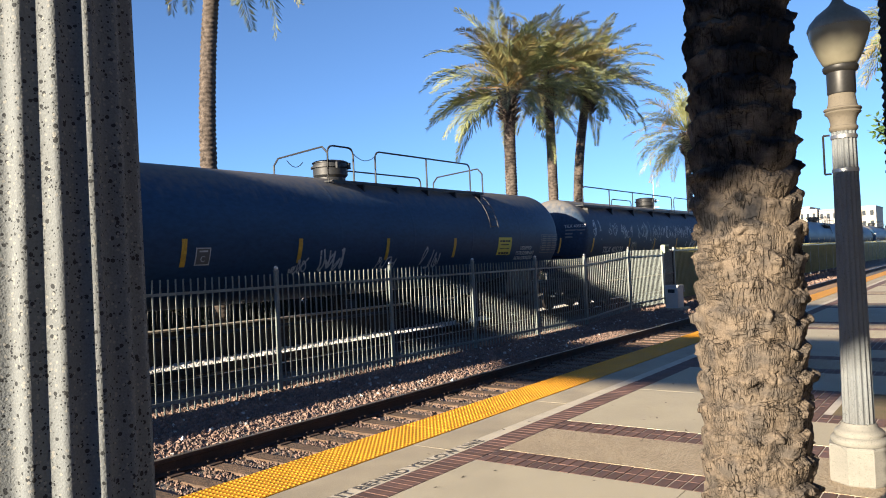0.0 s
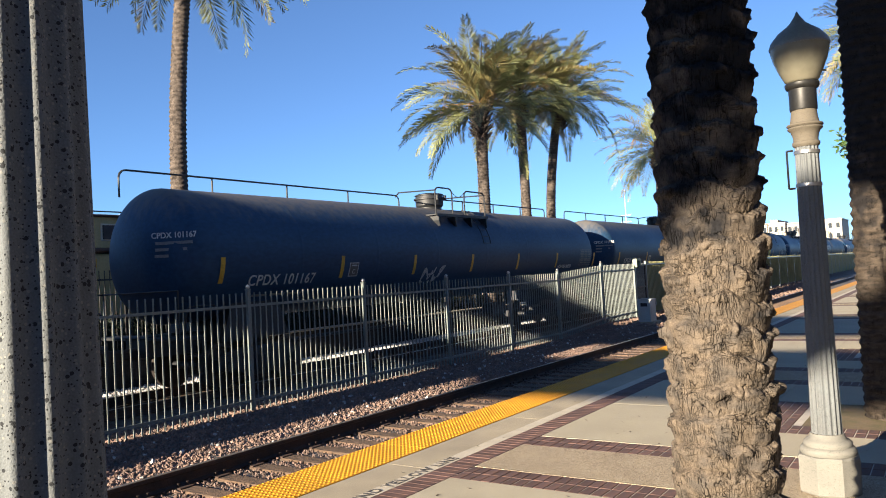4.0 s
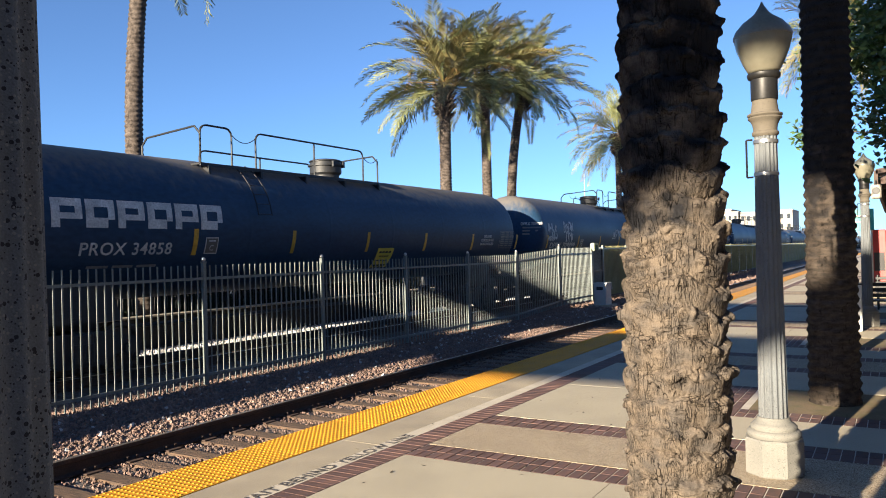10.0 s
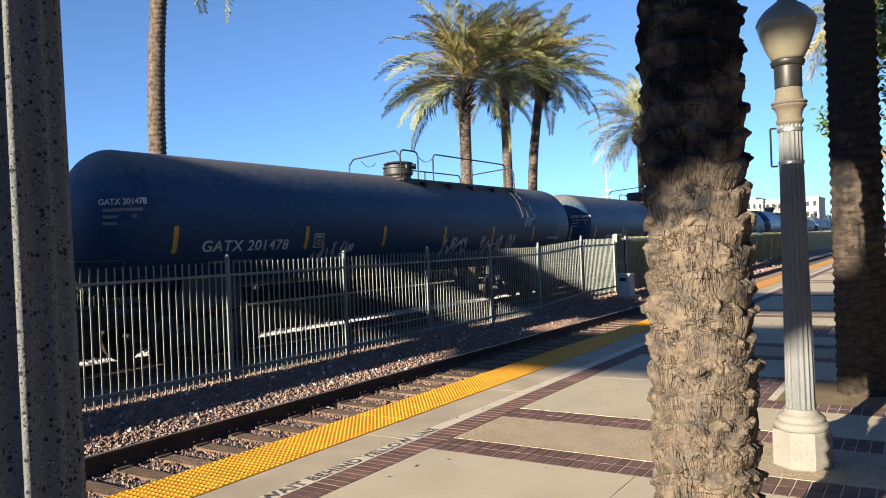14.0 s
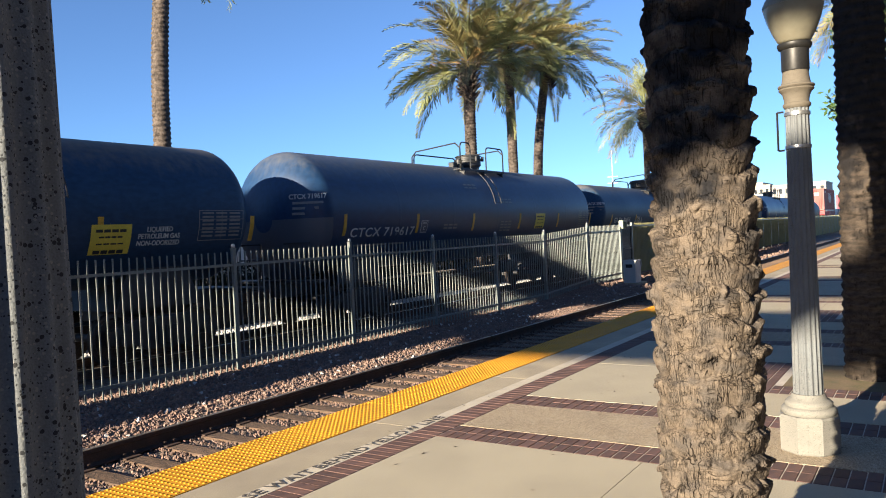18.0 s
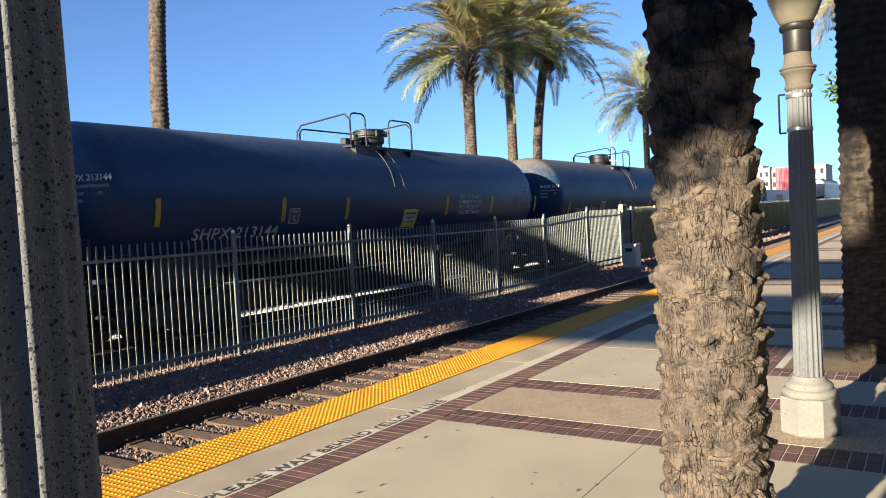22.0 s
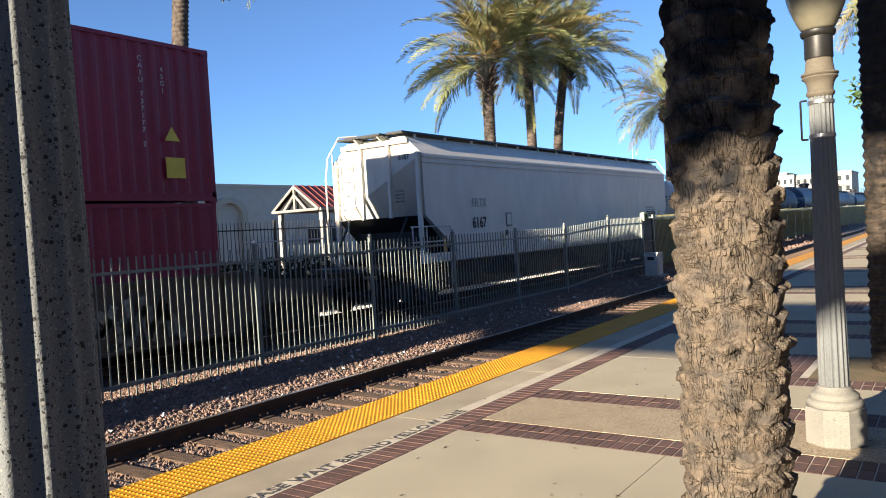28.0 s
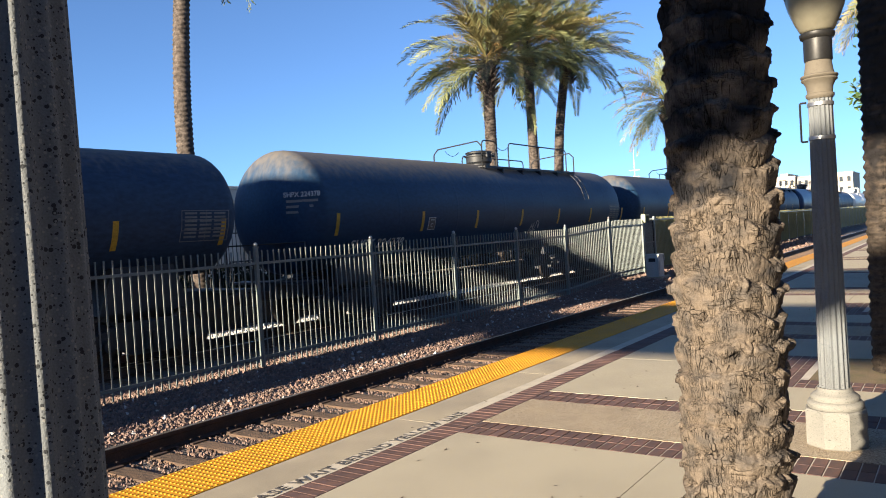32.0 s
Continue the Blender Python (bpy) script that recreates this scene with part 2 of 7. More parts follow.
M_MARK = mat("white_marking", (0.62, 0.62, 0.60), 0.6, var=0.3, scale=4, bscale=30)
M_GRAF = mat("spray_paint_pale", (0.50, 0.52, 0.54), 0.6, var=0.3, scale=3, bscale=20)
M_GRAF3 = mat("spray_paint_grey_green", (0.215, 0.225, 0.20), 0.6, var=0.35, scale=3, bscale=20)
M_GRAF2 = mat("spray_paint_red", (0.16, 0.02, 0.02), 0.6, var=0.3, scale=3, bscale=20)
M_DARKMARK = mat("black_marking", (0.02, 0.02, 0.022), 0.6, var=0.3, scale=4, bscale=30)
M_GREYMARK = mat("grey_marking", (0.20, 0.205, 0.21), 0.6, var=0.25, scale=4, bscale=30)
M_FADED = mat("faded_lettering", (0.40, 0.40, 0.385), 0.6, var=0.25, scale=4, bscale=30)
M_CORANGE = mat("container_orange", (0.24, 0.038, 0.029), 0.5, var=0.25, scale=1.2, bscale=14, second=(0.19, 0.031, 0.026))
M_CRED = mat("container_red", (0.42, 0.020, 0.030), 0.5, var=0.2, scale=1.2, bscale=14, second=(0.36, 0.018, 0.027))
M_CMAROON = mat("container_maroon", (0.21, 0.012, 0.040), 0.5, var=0.15, scale=1.2, bscale=14, second=(0.175, 0.011, 0.034))
M_CBROWN = mat("container_brown_red", (0.175, 0.024, 0.045), 0.5, var=0.15, scale=1.2, bscale=14, second=(0.15, 0.022, 0.040))
M_CWHITE = mat("reefer_cream", (0.50, 0.475, 0.42), 0.5, var=0.10, scale=1.2, bscale=14, second=(0.43, 0.405, 0.355))
M_SKYBLUE = mat("pale_blue_label", (0.22, 0.42, 0.58), 0.5, var=0.15)
M_UNIT = mat("cooling_unit_white", (0.72, 0.72, 0.70), 0.45, var=0.1, scale=2, bscale=20)
M_MAGENTA = mat("magenta_lettering", (0.40, 0.018, 0.085), 0.5, var=0.1)
M_NAVY2 = mat("navy_panel", (0.012, 0.022, 0.07), 0.5, var=0.2, scale=3, bscale=20)
M_BLUE = mat("blue_panel", (0.03, 0.07, 0.24), 0.5, var=0.15)
M_WELL = mat("well_car_paint", (0.085, 0.066, 0.052), 0.65, var=0.35, scale=2, bscale=20, second=(0.050, 0.042, 0.036))
M_CONC = mat("platform_concrete", (0.42, 0.375, 0.275), 0.85, var=0.26, scale=1.3, bscale=170, bump=0.003, second=(0.365, 0.325, 0.238), detail=12, sharp=(0.3, 0.6))
M_CONC2 = mat("edge_concrete", (0.40, 0.345, 0.245), 0.85, var=0.3, scale=1.6, bscale=150, bump=0.002, second=(0.30, 0.26, 0.19), detail=12)
M_AGG = speckled("aggregate_paving", (0.39, 0.315, 0.21), (0.16, 0.115, 0.07), 75, 0.5, bump=0.006, share=0.42, pale=(0.46, 0.40, 0.30))
M_BRICK = mat("paver_brick", (0.150, 0.080, 0.060), 0.8, var=0.25, scale=9, bscale=140, bump=0.001, rand=0.45, second=(0.095, 0.058, 0.054))
M_GROUT = mat("paver_joint", (0.52, 0.47, 0.40), 0.9, var=0.15, scale=9, bscale=140)
M_YELLOW = mat("tactile_yellow", (0.62, 0.30, 0.018), 0.6, var=0.14, scale=2.2, bscale=80, second=(0.50, 0.24, 0.016), spec=0.2)
M_TXTBAND = mat("painted_line_pale", (0.55, 0.495, 0.39), 0.75, var=0.16, scale=4, bscale=60, second=(0.44, 0.395, 0.31))
M_LETTER = mat("stencil_letters", (0.06, 0.055, 0.05), 0.8, var=0.4, scale=12, bscale=60, second=(0.12, 0.11, 0.10))
M_BALLAST = mat("ballast_stone", (0.225, 0.150, 0.118), 0.9, var=0.3, scale=3, bscale=40, bump=0.004, rand=0.75, second=(0.14, 0.10, 0.085))
M_BED = mat("ballast_bed", (0.165, 0.150, 0.144), 0.95, var=0.4, scale=14, bscale=45, bump=0.05, second=(0.075, 0.062, 0.056), detail=8)
M_DIRT = mat("far_ground", (0.12, 0.098, 0.076), 0.95, var=0.3, scale=0.4, bscale=6, bump=0.02, second=(0.08, 0.068, 0.055))
M_TIE = mat("weathered_tie", (0.185, 0.115, 0.070), 0.9, var=0.45, scale=4, bscale=40, bump=0.010, second=(0.07, 0.05, 0.037), stretch=(8, 0.8, 3), rand=0.3)
M_FENCE = mat("fence_olive_paint", (0.180, 0.210, 0.205), 0.34, var=0.2, scale=3, bscale=50, second=(0.142, 0.166, 0.160))
M_FENCE2 = mat("fence_olive_infill", (0.27, 0.26, 0.12), 0.55, var=0.2, scale=1.5, bscale=30, second=(0.20, 0.195, 0.095))
M_LATCH = mat("pale_green_enamel", (0.36, 0.40, 0.24), 0.5, var=0.15)
M_BFENCE = mat("black_fence", (0.02, 0.02, 0.022), 0.5, var=0.2)
M_PLINTH = speckled("plinth_terrazzo", (0.205, 0.200, 0.176), (0.02, 0.02, 0.02), 190, 0.42, bump=0.002, second=(0.165, 0.163, 0.147), share=0.1, pale=(0.26, 0.25, 0.22))
M_LAMPSTONE = speckled("lamp_post_terrazzo", (0.138, 0.154, 0.166), (0.016, 0.019, 0.023), 190, 0.45, bump=0.002, second=(0.112, 0.120, 0.124), share=0.15, pale=(0.19, 0.193, 0.185))
M_CAPSTONE = speckled("capital_tan_stone", (0.115, 0.100, 0.076), (0.03, 0.025, 0.02), 190, 0.42, bump=0.002, second=(0.095, 0.082, 0.062), share=0.08, pale=(0.14, 0.125, 0.10))
M_COLLAR = mat("dark_bronze", (0.03, 0.03, 0.03), 0.45, metal=0.5, var=0.2)
M_BAND = mat("steel_band", (0.5, 0.49, 0.47), 0.35, metal=0.9, var=0.15)
M_GLOBE = mat("lamp_globe_tan", (0.205, 0.195, 0.145), 0.25, var=0.1, scale=3, bscale=12, second=(0.185, 0.172, 0.125))
M_GCAP = mat("lamp_cap_bronze", (0.165, 0.165, 0.135), 0.4, var=0.15, scale=4, bscale=40)
# the near-black tint also stands in for shade on the upper trunks
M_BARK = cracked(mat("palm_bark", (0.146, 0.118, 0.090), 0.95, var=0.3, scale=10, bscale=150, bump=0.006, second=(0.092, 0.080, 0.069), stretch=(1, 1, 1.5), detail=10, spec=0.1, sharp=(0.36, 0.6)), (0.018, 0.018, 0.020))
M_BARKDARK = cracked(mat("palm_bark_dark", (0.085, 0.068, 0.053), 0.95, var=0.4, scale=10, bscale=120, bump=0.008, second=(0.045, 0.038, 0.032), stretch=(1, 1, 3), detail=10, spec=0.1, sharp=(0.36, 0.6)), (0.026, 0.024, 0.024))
M_BARK2 = mat("palm_bark_far", (0.135, 0.112, 0.096), 0.95, var=0.5, scale=9, bscale=40, bump=0.012, second=(0.045, 0.038, 0.034), spec=0.12)
M_FROND = mat("palm_frond", (0.24, 0.25, 0.105), 0.65, var=0.3, scale=0.7, bscale=8, second=(0.145, 0.165, 0.07), rand=0.35, spec=0.25)
M_FRONDY = mat("palm_frond_yellow", (0.26, 0.21, 0.075), 0.6, var=0.3, scale=0.8, bscale=8, second=(0.17, 0.15, 0.06), rand=0.25)
M_STALK = mat("date_stalks", (0.30, 0.19, 0.06), 0.6, var=0.3, scale=2, bscale=10)
M_LEAF = mat("tree_leaf", (0.095, 0.165, 0.040), 0.5, var=0.3, scale=1, bscale=8, second=(0.035, 0.07, 0.02), rand=0.35)
M_TRUNK = mat("tree_trunk", (0.12, 0.09, 0.065), 0.9, var=0.35, scale=5, bscale=30, bump=0.01)
M_CREAM = mat("cream_stucco", (0.52, 0.46, 0.36), 0.85, var=0.12, scale=1.5, bscale=30)
M_TAN2 = mat("grey_beige_wall", (0.60, 0.55, 0.47), 0.85, var=0.12, scale=1.5, bscale=30)
M_WHITEW = mat("white_wall", (0.45, 0.405, 0.33), 0.8, var=0.1, scale=1.5, bscale=30)
M_GREYW = mat("grey_wall", (0.26, 0.25, 0.24), 0.8, var=0.1, scale=1.5, bscale=30)
M_REDROOF = mat("red_metal_roof", (0.20, 0.05, 0.04), 0.5, var=0.2, scale=2, bscale=30)
M_BROWNROOF = mat("brown_roof_timber", (0.075, 0.042, 0.03), 0.7, var=0.3, scale=2, bscale=30)
M_CABOOSE = mat("caboose_cream_yellow", (0.40, 0.33, 0.15), 0.6, var=0.15, scale=1.5, bscale=20, second=(0.34, 0.28, 0.13))
M_GLASS = mat("window_dark_glass", (0.03, 0.035, 0.04), 0.08, var=0.1)
M_BOXGREY = mat("cabinet_grey", (0.48, 0.48, 0.45), 0.55, var=0.12, scale=3, bscale=30)
M_TEAL = mat("teal_sign", (0.02, 0.25, 0.24), 0.5, var=0.1)
M_REDSIGN = mat("red_paint", (0.42, 0.03, 0.025), 0.5, var=0.15)
M_LITTER = mat("dry_leaf", (0.06, 0.042, 0.025), 0.8, var=0.3)
M_PALE = mat("pale_stone", (0.55, 0.54, 0.52), 0.8, var=0.2, rand=0.4)
M_DARKSHEET = mat("dark_sheet", (0.045, 0.044, 0.043), 0.9, var=0.3, scale=0.8, bscale=40, bump=0.003, second=(0.032, 0.031, 0.031))
# concrete darkened in colour to stand for the wall face's shade
M_SHADEWALL = mat("shaded_wall", (0.045, 0.042, 0.040), 0.9, var=0.4, scale=1.2, bscale=20, second=(0.03, 0.028, 0.028), bump=0.004)
M_HEDGE = mat("dark_shrub_leaf", (0.018, 0.027, 0.014), 0.7, var=0.4, scale=2, bscale=14, second=(0.010, 0.015, 0.009), rand=0.3, spec=0.15)
M_SOIL = mat("planter_soil", (0.19, 0.135, 0.075), 0.95, var=0.3, scale=5, bscale=70, bump=0.01, second=(0.13, 0.11, 0.05))


# ---- mesh helpers ----
class Geo:
    """Vertices and faces gathered in lists, turned into one mesh at the end."""

    def __init__(self):
        self.v, self.f = [], []

    def add(self, verts, faces):
        o = len(self.v)
        self.v += [tuple(p) for p in verts]
        self.f += [tuple(i + o for i in q) for q in faces]
        return self

    def box(self, c, s, m=None, bev=0.0):
        hx, hy, hz = s[0] / 2, s[1] / 2, s[2] / 2
        if bev:
            b = min(bev, hx * 0.9, hy * 0.9, hz * 0.9)
            vs, idx = [], {}
            for sx in (-1, 1):
                for sy in (-1, 1):
                    for sz in (-1, 1):
                        for k in range(3):
                            p = [sx * (hx - b), sy * (hy - b), sz * (hz - b)]
                            p[k] = (sx * hx, sy * hy, sz * hz)[k]
                            idx[sx, sy, sz, k] = len(vs)
                            vs.append(p)
            fs = []
            for k in range(3):
                a, d = (k + 1) % 3, (k + 2) % 3
                for s0 in (-1, 1):
                    q = []
                    for sa, sd in ((-1, -1), (1, -1), (1, 1), (-1, 1)):
                        key = [0, 0, 0]
                        key[k], key[a], key[d] = s0, sa, sd
                        q.append(idx[(*key, k)])
                    fs.append(q if s0 > 0 else q[::-1])
                for sa in (-1, 1):
                    for sd in (-1, 1):
                        k0, k1 = [0, 0, 0], [0, 0, 0]
                        k0[k], k1[k] = -1, 1
                        k0[a] = k1[a] = sa
                        k0[d] = k1[d] = sd
                        q = [idx[(*k0, a)], idx[(*k1, a)], idx[(*k1, d)], idx[(*k0, d)]]
                        fs.append(q if sa * sd > 0 else q[::-1])
            for sx in (-1, 1):
                for sy in (-1, 1):
                    for sz in (-1, 1):
                        q = [idx[sx, sy, sz, 0], idx[sx, sy, sz, 1], idx[sx, sy, sz, 2]]
                        fs.append(q if sx * sy * sz > 0 else q[::-1])
        else:
            vs = [(x, y, z) for x in (-hx, hx) for y in (-hy, hy) for z in (-hz, hz)]
            fs = [(0, 1, 3, 2), (4, 6, 7, 5), (0, 4, 5, 1), (2, 3, 7, 6), (0, 2, 6, 4), (1, 5, 7, 3)]
        if m is None:
            vs = [(p[0] + c[0], p[1] + c[1], p[2] + c[2]) for p in vs]
        else:
            vs = [m @ Vector(p) + Vector(c) for p in vs]
        return self.add(vs, fs)

    def rod(self, a, b, r, r2=None, n=8, caps=True):
        a, b = Vector(a), Vector(b)
        r2 = r if r2 is None else r2
        q = (b - a).to_track_quat("Z", "Y").to_matrix()
        vs, fs = [], []
        for k in range(n):
            w = 2 * math.pi * k / n
            d = q @ Vector((math.cos(w), math.sin(w), 0))
            vs += [a + d * r, b + d * r2]
        for k in range(n):
            j = (k + 1) % n
            fs.append((2 * k, 2 * j, 2 * j + 1, 2 * k + 1))
        if caps:
            fs += [tuple(range(0, 2 * n, 2))[::-1], tuple(range(1, 2 * n, 2))]
        return self.add(vs, fs)

    def pipe(self, pts, r, n=6):
        for a, b in zip(pts, pts[1:]):
            self.rod(a, b, r, n=n)
        return self

    def lathe(self, prof, n=32, m=None, closed=True):
        """prof: (radius, height) from bottom to top, turned about z; m places it."""
        m = m or Matrix.Identity(4)
        vs, fs = [], []
        for r, z in prof:
            for k in range(n):
                w = 2 * math.pi * k / n
                vs.append(m @ Vector((r * math.cos(w), r * math.sin(w), z)))
        for i in range(len(prof) - 1):
            for k in range(n):
                j = (k + 1) % n
                fs.append((i * n + k, i * n + j, (i + 1) * n + j, (i + 1) * n + k))
        if closed:
            fs += [tuple(range(n))[::-1], tuple(range((len(prof) - 1) * n, len(prof) * n))]
        return self.add(vs, fs)

    def prism(self, poly, y0, y1):
        """A polygon in x, z pushed from y0 to y1."""
        n = len(poly)
        vs = [(x, y0, z) for x, z in poly] + [(x, y1, z) for x, z in poly]
        fs = [tuple(range(n)), tuple(range(n, 2 * n))[::-1]]
        fs += [(k, k + n, (k + 1) % n + n, (k + 1) % n) for k in range(n)]
        return self.add(vs, fs)

    def mesh(self, name, material, smooth=None):
        me = bpy.data.meshes.new(name)
        me.from_pydata(self.v, [], self.f)
        me.materials.append(material)
        bm = bmesh.new()
        bm.from_mesh(me)
        bmesh.ops.recalc_face_normals(bm, faces=bm.faces)
        bm.to_mesh(me)
        bm.free()
        if smooth:
            me.polygons.foreach_set("use_smooth", [True] * len(me.polygons))
            me.set_sharp_from_angle(angle=radians(smooth))
        me.update()
        return me


def part(name, g, material, parent=None, label="", smooth=None, at=None):
    me = g.mesh(name, material, smooth) if isinstance(g, Geo) else g
    ob = new(name, me)
    if parent is not None:
        ob.parent = parent
    if at is not None:
        ob.matrix_basis = at
    if label:
        ob["label"] = label
    return ob


def thing(name, at, label, category, group="", kind=""):
    ob = new(name)
    ob.matrix_basis = at
    return tagged(ob, label, category, group, kind)


def letters(text, size, material, name="lettering", spacing=1.0, bold=0.0, narrow=1.0, align="CENTER"):
    """A flat mesh of the built-in font, standing in the x, z plane and facing -y."""
    cu = bpy.data.curves.new("writing", "FONT")
    cu.body, cu.size, cu.align_x, cu.align_y = text, size, align, "CENTER"
    cu.space_character, cu.offset, cu.extrude = spacing, bold, 0.003
    tmp = bpy.data.objects.new("writing", cu)
    me = bpy.data.meshes.new_from_object(tmp)
    bpy.data.objects.remove(tmp)
    me.transform(Matrix.Rotation(radians(90), 4, "X") @ Matrix.Diagonal((narrow, 1, 1, 1)))
    me.materials.clear()
    me.materials.append(material)
    me.name = name
    return me


RX = Matrix.Rotation(radians(90), 4, "Y")  # turns z to x

# ---- the setting ----
RT = -0.25      # top of rail below the platform's surface
TRAIN_Y = 8.37  # middle of the freight track
NEAR_Y = 2.03   # middle of the platform track

g = Geo()
g.add([(-400, -300, -0.62), (2500, -300, -0.62), (2500, 1500, -0.62), (-400, 1500, -0.62)], [(0, 1, 2, 3)])
tagged(part("ground", g, M_DIRT), "bare brown earth reaching to the horizon", "ground", kind="structure")

# ballast beds: a low profile across the tracks, drawn out along them
g = Geo()
prof = [(0.62, -0.60), (0.64, -0.47), (3.3, -0.45), (4.0, -0.36), (5.0, -0.27), (5.9, -0.34), (6.6, -0.44), (11.6, -0.46), (12.4, -0.60)]
xs = [-60 + 2.0 * k for k in range(60)] + [60 + 12 * k for k in range(60)]
vs = [(x, y, z) for x in xs for y, z in prof]
n = len(prof)
g.add(vs, [(i * n + k, (i + 1) * n + k, (i + 1) * n + k + 1, i * n + k + 1) for i in range(len(xs) - 1) for k in range(n - 1)])
tagged(part("ballast_bed", g, M_BED, smooth=40), "dusty grey-brown ballast bed under the two tracks", "ballast", kind="structure")


def bed_height(y):
    for (y0, z0), (y1, z1) in zip(prof, prof[1:]):
        if y0 <= y <= y1:
            return z0 + (z1 - z0) * (y - y0) / (y1 - y0)
    return -0.6


def ballast(name, x0, x1, count, y0, y1, size, seed, label, material=None):
    """Loose angular stones on the bed, gathered in one mesh."""
    rng = random.Random(seed)
    gg = Geo()
    for _ in range(count):
        x, y = x0 + (x1 - x0) * rng.random() ** 1.25, rng.uniform(y0, y1)
        if abs(abs(y - NEAR_Y) - 0.72) < 0.09:
            continue
        if y < 3.3 and abs((x + 9 + 0.2525) % 0.505 - 0.2525) < 0.135:
            continue
        s = size * rng.uniform(0.6, 1.5)
        z = bed_height(y) + s * rng.uniform(-0.1, 0.45) + (0.018 if y < 2.75 else 0.0)
        m = Euler((rng.uniform(0, 6.3), rng.uniform(0, 6.3), rng.uniform(0, 6.3))).to_matrix()
        pts = [(1, 0, 0.1), (-1, 0.1, 0), (0.1, 0.8, 0), (0, -0.85, 0.15), (0.1, 0, 0.7), (0, 0.1, -0.7)]
        vs = [m @ (Vector(p) * s * rng.uniform(0.75, 1.2)) + Vector((x, y, z)) for p in pts]
        gg.add(vs, [(0, 2, 4), (2, 1, 4), (1, 3, 4), (3, 0, 4), (2, 0, 5), (1, 2, 5), (3, 1, 5), (0, 3, 5)])
    return tagged(part(name, gg, material or M_BALLAST), label, "ballast", kind="stuff")


ballast("ballast_stones", -5, 18, 48000, 2.85, 5.9, 0.024, 3, "loose pinkish-grey crushed stones beside the rail")
ballast("ballast_stones", -5, 14, 14500, 0.75, 2.75, 0.0185, 4, "loose brown crushed stones between the sleepers")
ballast("pale_stones", -4, 20, 420, 3.3, 4.9, 0.034, 6, "scattered pale stones and bits on the ballast", M_PALE)
ballast("pale_gravel", -8, 26, 9000, 10.35, 11.4, 0.035, 9, "pale sunlit gravel strip beside the low wall", M_PALE)
ballast("ballast_stones", 18, 60, 5000, 2.8, 6.2, 0.075, 5, "coarse grey crushed stones along the far track")


def rails(y, x0, x1, name, label):
    """One rail with its foot, web and head."""
    sec = [(-0.07, 0), (0.07, 0), (0.07, 0.012), (0.012, 0.03), (0.012, 0.125), (0.036, 0.14), (0.036, 0.176), (-0.036, 0.176), (-0.036, 0.14), (-0.012, 0.125), (-0.012, 0.03), (-0.07, 0.012)]
    gg = Geo()
    m = len(sec)
    gg.add([(x, y + a, RT - 0.176 + b) for x in (x0, x1) for a, b in sec], [(k, (k + 1) % m, (k + 1) % m + m, k + m) for k in range(m)])
    ob = tagged(part(name, gg, M_RUST), label, "rail", kind="structure")
    top = Geo().box(((x0 + x1) / 2, y, RT + 0.002), (x1 - x0, 0.05, 0.004))
    part("rail_head", top, M_RAILTOP, ob, "worn bright running surface")
    return ob


for yy in (NEAR_Y - 0.7175, NEAR_Y + 0.7175):
    rails(yy, -60, 700, "rail", "rust-brown steel rail of the platform track")
for yy in (TRAIN_Y - 0.7175, TRAIN_Y + 0.7175):
    rails(yy, -90, 800, "rail", "rust-brown steel rail of the freight track")

# sleepers with tie plates and spikes
rng = random.Random(8)
tie_me = Geo().box((0, 0, -0.09), (0.23, 2.6, 0.18), bev=0.012).mesh("sleeper", M_TIE)
plate_g = Geo()
for sy in (-0.7175, 0.7175):
    plate_g.box((0, sy, 0.008), (0.19, 0.36, 0.016), bev=0.004)
    for dx, dy in ((-0.06, 0.10), (0.06, -0.10), (0.06, 0.10), (-0.06, -0.10)):
        plate_g.box((dx, sy + dy, 0.03), (0.02, 0.02, 0.04))
        plate_g.box((dx, sy + dy * 0.92, 0.05), (0.032, 0.042, 0.014), bev=0.004)
plate_me = plate_g.mesh("tie_plate", M_RUST)
track1 = tagged(new("sleepers"), "weathered brown timber sleepers with spiked plates", "track", kind="structure")
for k in range(110):
    x = -9 + 0.505 * k
    o = part("sleeper", tie_me, None, track1, at=pose(x + rng.uniform(-0.02, 0.02), NEAR_Y, RT - 0.178, 0, 0, rng.uniform(-1.2, 1.2)))
    if k < 70:
        part("tie_plate", plate_me, None, o, at=pose(0, 0, 0))
track2 = tagged(new("sleepers"), "dark timber sleepers of the freight track", "track", kind="structure")
for k in range(70):
    part("sleeper", tie_me, None, track2, at=pose(-6 + 0.55 * k, TRAIN_Y, RT - 0.19, 0, 0, rng.uniform(-1.2, 1.2)))

# ---- platform ----
EDGE = 0.61
PX0, PX1 = -40.0, 170.0
plat = tagged(new("platform"), "station platform of pale concrete panels and brick bands", "platform", kind="structure")
g = Geo().box(((PX0 + PX1) / 2, (EDGE - 14) / 2 - 0.01, -0.32), (PX1 - PX0, 14 + EDGE - 0.02, 0.60))
part("platform_body", g, M_CONC2, plat, "grey concrete platform edge and core")


def slab(name, x0, x1, y0, y1, material, label="", z=0.0, t=0.02, gap=0.006):
    gg = Geo().box(((x0 + x1) / 2, (y0 + y1) / 2, z - t / 2), (x1 - x0 - gap, y1 - y0 - gap * 0.5, t))
    return part(name, gg, material, plat, label)


